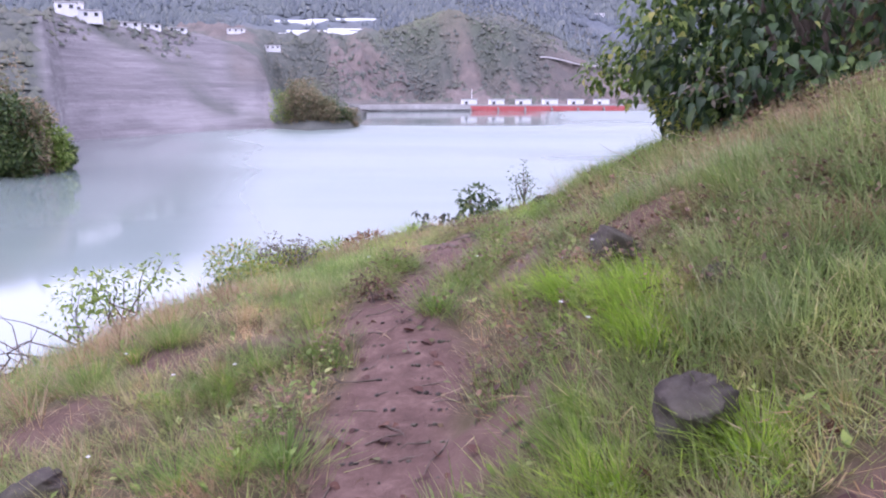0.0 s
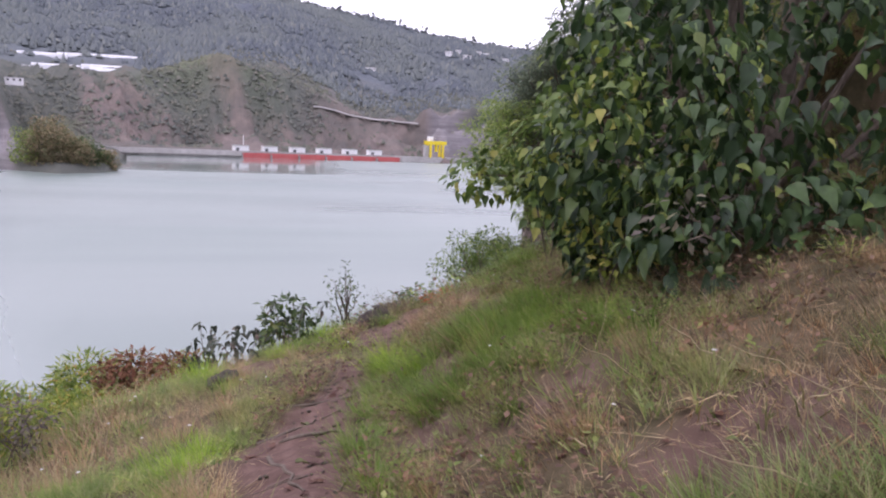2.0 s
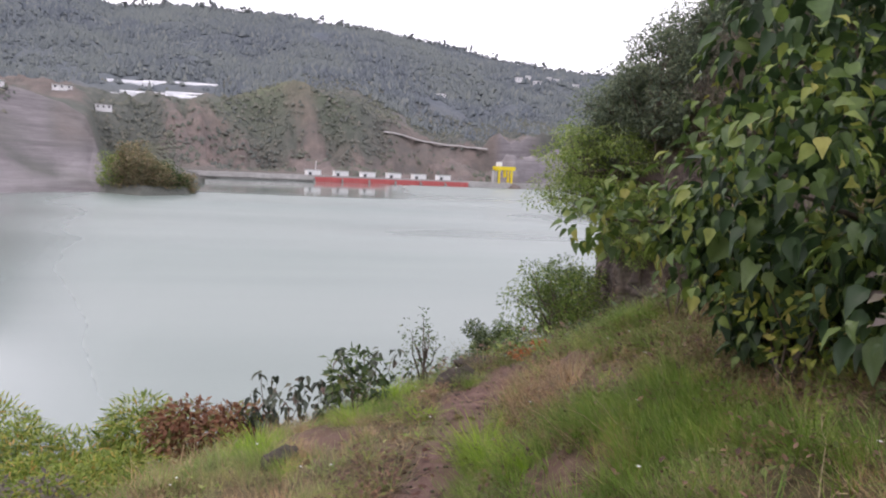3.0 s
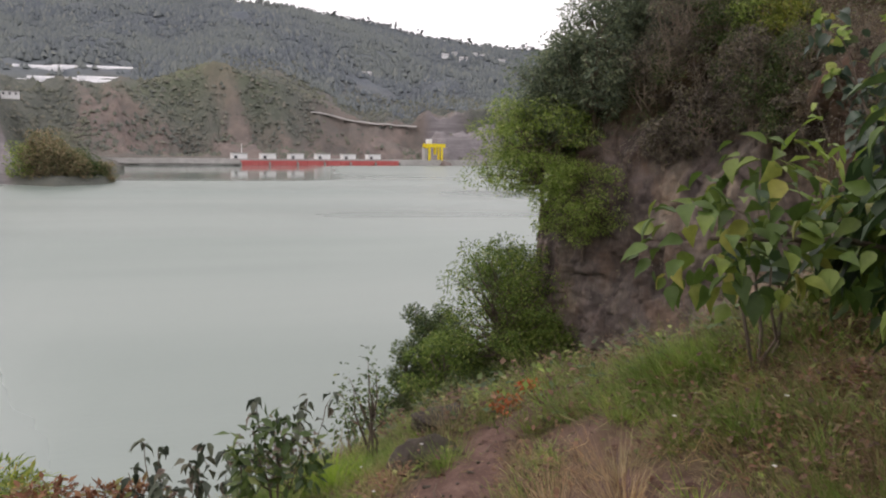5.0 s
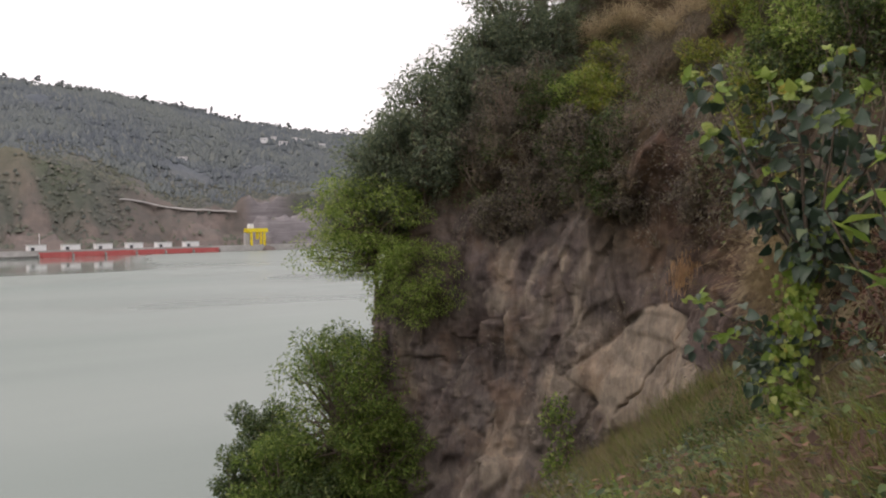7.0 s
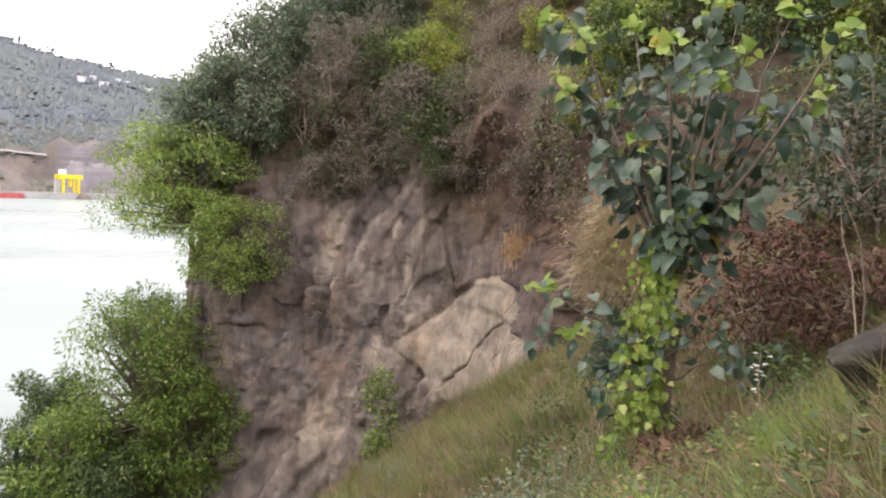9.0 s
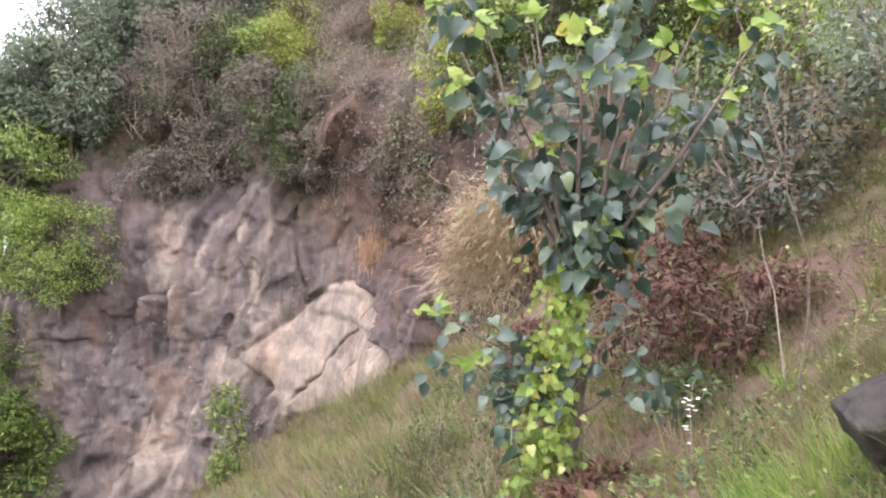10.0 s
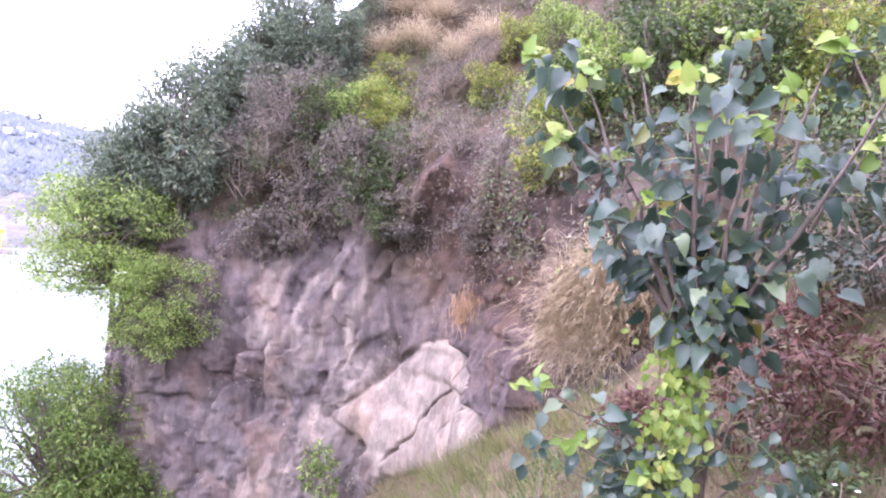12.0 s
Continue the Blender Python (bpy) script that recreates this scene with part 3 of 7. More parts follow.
def ground_z(x, y, fine=True):
    shape = np.shape(x)
    x, y = np.ravel(np.asarray(x, float)), np.ravel(np.asarray(y, float))
    s, d, i = station(x, y)
    z = LINE[i, 2].copy()
    gentle = 0.11 + 0.1 * ramp01(s, 7.5, 9.5) + 0.46 * ramp01(s, 10.8, 13.5)
    steep = 0.95 - 0.15 * ramp01(s, 10, 15)
    brk = 2.6 + 0.5 * fractal(s * 0.3, 0 * s, 0, 2, 5) - 1.75 * ramp01(s, 7.5, 10.0)
    down = np.maximum(d, 0)
    soft = 0.9
    over = np.log1p(np.exp(np.clip((down - brk) / soft, -30, 30))) * soft - np.log1p(np.exp(-brk / soft)) * soft
    z -= gentle * down + (steep - gentle) * over
    up = np.maximum(-d, 0)
    bank = 0.44 + 0.5 * ramp01(s, 9.5, 13.0)
    lip = np.minimum(np.maximum(up - 0.25, 0), 0.5) * 0.35 * (1 - ramp01(s, 9.5, 11))
    z += lip + bank * np.maximum(up - 0.2, 0) * (1 - 0.25 * ramp01(up, 5, 30))
    z = np.minimum(z, 26 + 0.08 * up)
    far = ramp01(abs(d), 0.4, 4.0)
    z += 0.16 * fractal(x * 0.7, y * 0.7, 0, 3, 31) * far * ramp01(abs(d), 0.2, 2) + 0.9 * fractal(x * 0.12, y * 0.12, 0, 3, 37) * ramp01(abs(d), 4, 14)
    z += 0.34 * fractal(x * 0.8, y * 0.8, 0, 3, 43) * ramp01(s, 10.5, 13) * ramp01(d, 0.6, 1.8)
    if fine:
        z += 0.035 * fractal(x * 3.1, y * 3.1, 0, 3, 41) * (0.4 + 0.6 * ramp01(abs(d), 0.15, 0.6))
    return np.maximum(z, WATER - 4).reshape(shape)


xs = np.r_[np.arange(-60, -12, 2.5), np.arange(-12, -5, 0.5), np.arange(-5, -2.5, 0.16), np.arange(-2.5, 4.5, 0.075), np.arange(4.5, 12, 0.2), np.arange(12, 30, 0.6), np.arange(30, 91, 4)]
ys = np.r_[np.arange(-40, -8, 2.5), np.arange(-8, -1, 0.5), np.arange(-1, 12.5, 0.075), np.arange(12.5, 20, 0.2), np.arange(20, 40, 0.6), np.arange(40, 81, 4)]
gx, gy = np.meshgrid(xs, ys, indexing="ij")
gz = ground_z(gx, gy)
bare = bare_at(gx, gy).reshape(gx.shape)
ground = new("ground", mesh_of("ground", np.stack([gx, gy, gz], -1).reshape(-1, 3), grid_faces(len(xs), len(ys)), GROUND, True, attrs={"bare": bare.ravel()}))
tagged(ground, "grassy lakeside slope with a narrow red-brown dirt footpath", "ground", kind="structure")


def on_ground(x, y, sink=0.0):
    return Vector((x, y, float(ground_z(np.array([x]), np.array([y]))[0]) - sink))


# ---- the lake ----
wx, wy = np.meshgrid(np.r_[np.linspace(-900, -210, 8), np.linspace(-200, 300, 100), np.linspace(340, 900, 8)], np.r_[np.linspace(-400, -20, 6), np.linspace(0, 800, 160)], indexing="ij")
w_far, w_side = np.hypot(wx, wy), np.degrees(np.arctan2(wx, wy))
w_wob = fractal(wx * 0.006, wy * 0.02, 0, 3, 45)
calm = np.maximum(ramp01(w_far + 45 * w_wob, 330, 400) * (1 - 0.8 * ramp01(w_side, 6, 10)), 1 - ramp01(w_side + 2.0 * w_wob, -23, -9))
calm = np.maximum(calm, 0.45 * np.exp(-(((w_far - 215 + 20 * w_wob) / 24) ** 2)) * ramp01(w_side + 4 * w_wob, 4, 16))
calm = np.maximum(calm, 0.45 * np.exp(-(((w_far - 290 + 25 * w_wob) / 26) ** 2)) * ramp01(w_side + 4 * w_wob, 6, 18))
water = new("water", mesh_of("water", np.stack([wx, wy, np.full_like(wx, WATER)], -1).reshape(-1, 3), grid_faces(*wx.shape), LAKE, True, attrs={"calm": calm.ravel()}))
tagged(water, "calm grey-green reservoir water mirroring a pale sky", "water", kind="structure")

# ---- hills round the lake ----
BEAR = np.r_[np.arange(-180, -45, 3.0), np.arange(-45, -34, 1.0), np.arange(-34, 27, 0.28), np.arange(27, 45, 1.0), np.arange(45, 180, 3.0)]
RAD = np.r_[np.linspace(150, 480, 70), np.linspace(488, 640, 14), np.linspace(644, 960, 90), np.linspace(970, 1520, 60), np.linspace(1540, 3400, 16)]


def gullies(b, r):
    """Spurs (1) and gullies (0) that run down the slopes behind the dam."""
    return ridged(b * 0.36 + r * 0.0035, r * 0.004 - b * 0.05, 0, 4, 61)


def shore_at(b):
    return by_bearing(b, [(-180, 240), (-60, 150), (-31, 178), (-27.3, 184), (-26.5, 282), (-22, 299), (-16.7, 334), (-13, 348), (-10, 326), (-7.2, 342), (-6.3, 362), (-6.0, 604), (17, 705), (22, 800), (40, 900), (70, 500), (180, 240)])


def hill_z(b, r):
    """Height of the far hills at a bearing (degrees right of ahead) and a distance."""
    b, r = np.broadcast_arrays(np.asarray(b, float), np.asarray(r, float))
    x, y = r * np.sin(np.radians(b)), r * np.cos(np.radians(b))
    bw = b + 0.25 * fractal(x * 0.012, y * 0.012, 0, 3, 51)
    shore = shore_at(bw)
    e1 = by_bearing(bw, [(-180, 6), (-60, 5), (-31, 4.3), (-28.4, 4.0), (-27.4, 4.15), (-24, 4.2), (-18.5, 4.15), (-16.5, 3.5), (-15.1, 3.4), (-13.7, 2.7), (-13.1, 1.0), (-12.7, -0.6), (-12, -1.9), (-10, -2.0), (-7, -2.1), (-6.3, -2.6), (-5.9, -1.1), (8, -0.7), (15, -0.2), (20, 1.0), (40, 3), (180, 6)])
    e2 = by_bearing(bw, [(-180, 8), (-30, 3.6), (-12.8, 3.35), (-9.5, 3.35), (-5.5, 3.5), (-2.9, 4.0), (-1.5, 4.5), (1.2, 4.95), (3.5, 4.9), (5.9, 4.0), (7.2, 3.3), (9.0, 2.2), (10.5, 1.7), (14.6, 1.3), (15.7, 2.3), (21.3, 2.5), (25, 3.2), (40, 5), (180, 8)])
    e3 = by_bearing(b, [(-180, 12), (-40, 11.9), (-18.2, 11.05), (-16.3, 10.65), (-14.6, 10.5), (-12.2, 9.65), (-8.4, 10.15), (-5, 10.15), (-1.3, 10.2), (2.5, 9.85), (6.5, 9.6), (9, 9.2), (12.7, 8.65), (14.8, 8.1), (19.1, 7.4), (22.9, 7.15), (40, 7), (180, 12)])
    spit = ramp01(bw, -13.4, -12.7)
    r1 = shore + 105 - 78 * spit + 13 * ramp01(bw, -6.3, -5.9)
    r2 = np.maximum(800, r1 + 60)
    t1, t2, t3 = (np.tan(np.radians(e)) for e in (e1, e2, e3))
    z1, z2, z3 = 1.9 + r1 * t1, 1.9 + r2 * t2, 1.9 + 1500 * t3
    rk = np.maximum(r1 + 45, 652)
    zk = (z1 - 2 + (z2 - z1 + 2) * np.clip((rk - r1 - 40) / (r2 - r1 - 40), 0, 1)) * (1 - spit) + spit * (-9.5)
    z = np.full(b.shape, WATER - 12.0)
    knots = [(shore - 40, WATER - 14), (shore, WATER - 0.2), (shore + 9, WATER + 3.5), (r1, z1), (r1 + 40, z1 - 2), (rk, zk), (r2, z2), (r2 + 110, z2 + 10), (np.full(b.shape, 1500.0), z3), (np.full(b.shape, 3400.0), z3 * 0.2)]
    for (ra, za), (rb, zb) in zip(knots, knots[1:]):
        k = np.clip((r - ra) / np.maximum(rb - ra, 1), 0, 1)
        z = np.where(r >= ra, za + (zb - za) * k, z)
    land = ramp01(r, shore, shore + 60)
    spur = gullies(b, r) - 0.6
    z = z + spur * 44 * ramp01(r, 640, 720) * (1 - 0.75 * ramp01(r, 800, 960)) * (1 - ramp01(r, 1200, 1440))
    rug = ridged(x * 0.0075 + y * 0.002, y * 0.005 - x * 0.002, 0, 4, 62) - 0.55
    z = z + land * rug * (14 * (1 - ramp01(r, r1, r1 + 120)) + 40 * ramp01(r, 900, 1080) * (1 - ramp01(r, 1250, 1470)))
    return z + land * 2.2 * fractal(x * 0.03, y * 0.03, 0, 3, 67) * (1 - 0.6 * ramp01(r, 1300, 1480))


bb, rr = np.meshgrid(BEAR, RAD, indexing="ij")
hz = hill_z(bb, rr)
hx, hy = rr * np.sin(np.radians(bb)), rr * np.cos(np.radians(bb))
crest = gullies(bb, rr)
blot = fractal(hx * 0.006, hy * 0.006, 0, 5, 71)
left_hill = ramp01(bb, -28.6, -27.2) * (1 - ramp01(bb + 0.8 * fractal(hx * 0.02, hy * 0.02, hz * 0.02, 3, 79), -12.9, -12.2)) * (1 - ramp01(rr, shore_at(bb) + 95, shore_at(bb) + 150))
# 1 near; towards 0 the hill colour shifts to the painted haze blue
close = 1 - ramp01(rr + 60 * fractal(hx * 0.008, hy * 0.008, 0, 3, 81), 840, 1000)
dryness = np.clip(0.85 * ramp01(crest + 0.18 * blot, 0.70, 0.88) * ramp01(rr, 640, 680) * (1 - ramp01(rr, 880, 1000)) + 0.75 * ramp01(bb + 1.2 * blot, 5.0, 8.5) * (1 - ramp01(bb, 17, 20)) * ramp01(rr, 640, 690) * (1 - ramp01(rr, 830, 960))
                  + 0.5 * ramp01(blot, 0.25, 0.6) * (1 - ramp01(rr, 900, 1050)) + 0.6 * ramp01(bb, -16.3, -15.2) * left_hill * ramp01(hz, -2, 8), 0, 1)
grey = np.clip(0.95 * left_hill * ramp01(fractal(hx * 0.02, hy * 0.02, 0, 4, 77), -1.2, -0.2) * (1 - 0.6 * ramp01(bb, -16.6, -15.4) * ramp01(hz, -2, 8))
               + ramp01(bb, 15.2, 16.2) * (1 - ramp01(bb, 22, 24)) * ramp01(rr, 690, 720) * (1 - ramp01(rr, 800, 850))
               + 0.9 * np.exp(-(((bb - 10.6) / 1.7) ** 2) - (((rr - 1130) / 45) ** 2)) * ramp01(blot, -0.3, 0.3), 0, 1)
wash = 0.35 * left_hill * ramp01(hz + 5 * fractal(hx * 0.05, hy * 0.05, 0, 4, 87), -4.5, -6.5) * ramp01(hz + 4 * fractal(hx * 0.06, hy * 0.06, 0, 4, 88), -15.0, -11.5)
lawn = np.exp(-(((rr - 850) / 70) ** 2)) * ramp01(bb, -11, -3) * (1 - ramp01(bb, 4, 6.5)) * ramp01(blot, -0.5, 0.2)
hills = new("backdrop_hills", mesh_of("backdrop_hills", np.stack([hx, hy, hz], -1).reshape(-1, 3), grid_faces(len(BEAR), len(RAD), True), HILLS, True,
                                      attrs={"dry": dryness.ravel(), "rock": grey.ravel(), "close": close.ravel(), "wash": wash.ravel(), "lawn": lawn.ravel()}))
tagged(hills, "forested mountain ridge painted hazy blue-grey, with dry eroded lower slopes", "hills", kind="structure")


def hill_point(b, r):
    return np.array([r * math.sin(radians(b)), r * math.cos(radians(b)), float(hill_z(np.array([b]), np.array([r]))[0])])


def ball(rings=3, sides=6):
    """A rough low ball of unit radius."""
    v, f = [(0, 0, 1)], []
    for i in range(1, rings):
        a = math.pi * i / rings
        v += [(math.sin(a) * math.cos(2 * math.pi * (j + 0.5 * i) / sides), math.sin(a) * math.sin(2 * math.pi * (j + 0.5 * i) / sides), math.cos(a)) for j in range(sides)]
    v.append((0, 0, -1))
    last = len(v) - 1
    for j in range(sides):
        k = (j + 1) % sides
        f.append((0, 1 + j, 1 + k))
        for i in range(rings - 2):
            a, b = 1 + i * sides, 1 + (i + 1) * sides
            f += [(a + j, b + j, b + k), (a + j, b + k, a + k)]
        f.append((last, 1 + (rings - 2) * sides + k, 1 + (rings - 2) * sides + j))
    return np.array(v, float), np.array(f)


BALL_V, BALL_F = ball()


def far_wood(name, label, points, heights, seed, material=FOREST, lumps=3, wide=0.23, tall=0.68, high=0.22, scatter_off=0.16, smooth=False):
    """Many far trees in one mesh: a thin stem and some uneven lumps of crown each."""
    r = np.random.default_rng(seed)
    vs, fs, n = [], [], 0
    for _ in range(lumps):
        off = r.normal(0, scatter_off, (len(points), 3)) * heights[:, None] + np.array([0, 0, tall]) * heights[:, None]
        size = heights[:, None] * r.uniform(0.7, 1.3, (len(points), 3)) * (wide, wide, high)
        wob = r.uniform(0.65, 1.3, (len(points), len(BALL_V), 1))
        shape = BALL_V[None] * wob * size[:, None]
        v = points[:, None] + off[:, None] + shape
        f = BALL_F[None] + (np.arange(len(points)) * len(BALL_V))[:, None, None] + n
        n += v.shape[0] * v.shape[1]
        vs.append(v.reshape(-1, 3)), fs.append(f.reshape(-1, 3))
    stem = np.array([(-0.02, 0, 0), (0.02, 0, 0), (0, 0.03, 0), (0, 0, tall)])
    v = points[:, None] + stem[None] * heights[:, None, None]
    f = np.array([(0, 1, 3), (1, 2, 3), (2, 0, 3)])[None] + (np.arange(len(points)) * 4)[:, None, None] + n
    vs.append(v.reshape(-1, 3)), fs.append(f.reshape(-1, 3))
    ob = new(name, mesh_of(name, np.concatenate(vs), np.concatenate(fs), material, smooth))
    return tagged(ob, label, "trees", kind="stuff")


def wood_points(count, b0, b1, r0, r1, seed, keep):
    r = np.random.default_rng(seed)
    b, d = r.uniform(b0, b1, count), np.sqrt(r.uniform(r0**2, r1**2, count))
    x, y = d * np.sin(np.radians(b)), d * np.cos(np.radians(b))
    ok = fractal(x * 0.01, y * 0.01, 0, 4, 83) > keep
    b, d, x, y = b[ok], d[ok], x[ok], y[ok]
    return np.stack([x, y, hill_z(b, d) - 0.5], -1), r


FIR_V = np.array([(0, 0, 1.0)] + [(math.cos(a * 2 * math.pi / 5), math.sin(a * 2 * math.pi / 5), 0.1) for a in range(5)])
FIR_F = np.array([(0, 1 + j, 1 + (j + 1) % 5) for j in range(5)])


def far_forest(name, label, points, heights, spread, material, seed):
    """Many far crowns in one mesh, each an uneven upright cone."""
    r = np.random.default_rng(seed)
    wob = r.uniform(0.55, 1.4, (len(points), len(FIR_V), 1))
    v = points[:, None] + FIR_V[None] * wob * heights[:, None, None] * (spread, spread, 1.0)
    f = FIR_F[None] + (np.arange(len(points)) * len(FIR_V))[:, None, None]
    return tagged(new(name, mesh_of(name, v.reshape(-1, 3), f.reshape(-1, 3), material, True)), label, "trees", kind="stuff")


pts, r_ = wood_points(34000, -32, 25, 930, 1500, 91, -0.75)
rocky = np.exp(-(((np.degrees(np.arctan2(pts[:, 0], pts[:, 1])) - 10.6) / 1.5) ** 2) - (((np.hypot(pts[:, 0], pts[:, 1]) - 1130) / 40) ** 2))
pb, pr_ = np.degrees(np.arctan2(pts[:, 0], pts[:, 1])), np.hypot(pts[:, 0], pts[:, 1])
terrace = (pb > -13) & (pb < -5.2) & (pr_ < 1003)
pts = pts[(rocky < r_.uniform(0.2, 0.9, len(pts))) & ~(terrace & (r_.random(len(pts)) < 0.93))]
far_forest("mountain_forest", "dense dark pine forest on the far mountainside, tinted with painted haze", pts, r_.uniform(3.5, 8.5, len(pts)) * (1 + 0.5 * fractal(pts[:, 0] * 0.02, pts[:, 1] * 0.02, 0, 3, 99)), 0.5, FOREST, 92)
pts, r_ = wood_points(30000, -13, 25, 655, 1000, 93, -0.6)
pb, pr_ = np.degrees(np.arctan2(pts[:, 0], pts[:, 1])), np.hypot(pts[:, 0], pts[:, 1])
thin = np.clip(gullies(pb, pr_) * 1.5 - 0.4 + 0.5 * ramp01(pb, 6.5, 9) * (1 - ramp01(pb, 17, 20)) * (1 - ramp01(pr_, 850, 950)), 0, 0.97)
pts = pts[(thin < r_.random(len(pts))) & ~((pb < -5.2) & (pr_ > 800) & (r_.random(len(pts)) < 0.95))]
far_forest("slope_scrub", "dark scrub covering the slopes behind the dam, paled by painted haze", pts, r_.uniform(1.0, 3.8, len(pts)), 0.75, SCRUB, 94)
pts, r_ = wood_points(620, -30, 25, 1470, 1505, 95, -9)
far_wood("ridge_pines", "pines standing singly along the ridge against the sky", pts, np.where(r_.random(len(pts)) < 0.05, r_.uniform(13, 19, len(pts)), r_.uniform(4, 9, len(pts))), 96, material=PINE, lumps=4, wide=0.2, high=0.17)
pts, r_ = wood_points(9000, -33, -12.6, 190, 640, 97, -0.2)
pb, pr_ = np.degrees(np.arctan2(pts[:, 0], pts[:, 1])), np.hypot(pts[:, 0], pts[:, 1])
pts = pts[(pts[:, 2] > WATER + 2) & ((pb < -28.2) | (pr_ > shore_at(pb) + 90 - 30 * ramp01(fractal(pts[:, 0] * 0.03, pts[:, 1] * 0.03, 0, 3, 89), 0.2, 0.5)))]
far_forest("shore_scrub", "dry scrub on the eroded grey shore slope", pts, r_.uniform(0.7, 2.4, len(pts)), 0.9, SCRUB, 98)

# ---- the dam ----
DAM_A, DAM_B = np.array([-73.0, 602.0]), np.array([209.0, 668.0])
DAM_DIR = unit(DAM_B - DAM_A)
DAM_YAW = math.degrees(math.atan2(DAM_DIR[1], DAM_DIR[0]))


def dam_at(bearing):
    """How far along the dam a bearing from the start meets it."""
    s, c = math.sin(radians(bearing)), math.cos(radians(bearing))
    return (DAM_A[1] * s - DAM_A[0] * c) / (DAM_DIR[0] * c - DAM_DIR[1] * s)


def dam_pose(s, back=0.0, z=0.0):
    p = DAM_A + DAM_DIR * s + np.array([-DAM_DIR[1], DAM_DIR[0]]) * back
    return pose(p[0], p[1], z, 0, 0, DAM_YAW)


GATE0, GATE5 = dam_at(1.9), dam_at(11.8)
GAP = (GATE5 - GATE0) / 5
dam = thing("dam", (0, 0, 0), "long low concrete dam with red spillway gates", "dam")
dam.matrix_basis = dam_pose(0)
part("wall", box_mesh("wall", (GATE0 + 90, 9, 13), CONCRETE, 0.2, ((GATE0 - 90) / 2, 5, -18.2)), dam, "pale concrete dam wall")
part("wall", box_mesh("wall", (170, 9, 13), CONCRETE, 0.2, (GATE0 + GAP * 6 + 85, 5, -18.2)), dam, "pale concrete dam wall")
part("parapet", box_mesh("parapet", (GATE0 + GAP * 6 + 260, 0.8, 1.1), CONCRETE, 0.1, ((GATE0 + GAP * 6 + 80) / 2, 1.2, -11.1)), dam)
part("ledge", box_mesh("ledge", (GATE0 + 90, 1.6, 0.8), CONCRETE, 0.1, ((GATE0 - 90) / 2, -0.3, -14.2)), dam)
part("deck", box_mesh("deck", (GAP * 6 + 6, 8, 1.4), CONCRETE, 0.1, (GATE0 + GAP * 3, 5, -12.0)), dam)
gate_me = box_mesh("gate", (GAP - 0.9, 1.2, 5.0), REDPAINT, 0.15)
rib_me = box_mesh("rib", (0.5, 0.5, 5.0), REDPAINT, 0.08)
pier_me = box_mesh("pier", (0.8, 13, 7.6), CONCRETE, 0.1)
for k in range(7):
    part("pier", pier_me, dam, at=Matrix.Translation((GATE0 + GAP * k, 4, -17.0)))
    if k < 6:
        g = part("gate", gate_me, dam, "faded red steel spillway gate", Matrix.Translation((GATE0 + GAP * (k + 0.5), 0.8, -14.6)))
        for j in range(4):
            part("rib", rib_me, g, at=Matrix.Translation(((j - 1.5) * GAP / 4, -0.8, 0)))
hoist_body, hoist_roof, hoist_door = box_mesh("body", (12.0, 7, 4.8), WHITEWALL, 0.1), box_mesh("roof", (13.0, 8, 0.5), CONCRETE, 0.1), box_mesh("door", (2.4, 0.2, 3.0), DARKGLASS, 0.02)
for k in range(6):
    h = thing("hoist_house", (0, 0, 0), "small white flat-roofed gate hoist house on the dam", "hut", "hoist houses on the dam")
    h.matrix_basis = dam_pose(GATE0 + GAP * k, 5, -11.3)
    part("body", hoist_body, h, at=Matrix.Translation((0, 0, 2.4)))
    part("roof", hoist_roof, h, at=Matrix.Translation((0, 0, 5.0)))
    part("door", hoist_door, h, at=Matrix.Translation((-3.2, -3.6, 1.6)))
mast = thing("mast", (0, 0, 0), "thin white mast standing on the dam", "mast")
mast.matrix_basis = dam_pose(GATE0 + 1.5, 2, -11.3)
part("pole", mesh_of("pole", *tubes([([(0, 0, 0), (0, 0, 13)], [0.35, 0.2])]), WHITEWALL), mast)
crane = thing("gantry_crane", (0, 0, 0), "yellow steel gantry crane standing at the end of the dam", "crane")
crane.matrix_basis = dam_pose(dam_at(16.4), 4, -11.3)
for x in (-6.5, 6.5):
    for y in (-3, 3):
        part("leg", box_mesh("leg", (1.7, 1.7, 12.5), YELLOW, 0.15), crane, at=Matrix.Translation((x, y, 6.2)))
part("girder", box_mesh("girder", (20, 1.6, 3.4), YELLOW, 0.15), crane, at=Matrix.Translation((0, -3, 13.6)))
part("girder", box_mesh("girder", (20, 1.6, 3.4), YELLOW, 0.15), crane, at=Matrix.Translation((0, 3, 13.6)))
part("cab", box_mesh("cab", (4.5, 4, 4), WHITEWALL, 0.2), crane, "white operator cab", Matrix.Translation((-5.5, 0, 17.3)))
part("hoist", box_mesh("hoist", (2.2, 2.2, 7), YELLOW, 0.2), crane, at=Matrix.Translation((1.0, 0, 9.0)))
part("stair_tower", box_mesh("stair_tower", (3.6, 4, 11), CONCRETE, 0.2), crane, "pale concrete stair tower", Matrix.Translation((-9.6, 0, 5.5)))

# ---- houses and greenhouses on the far slopes ----


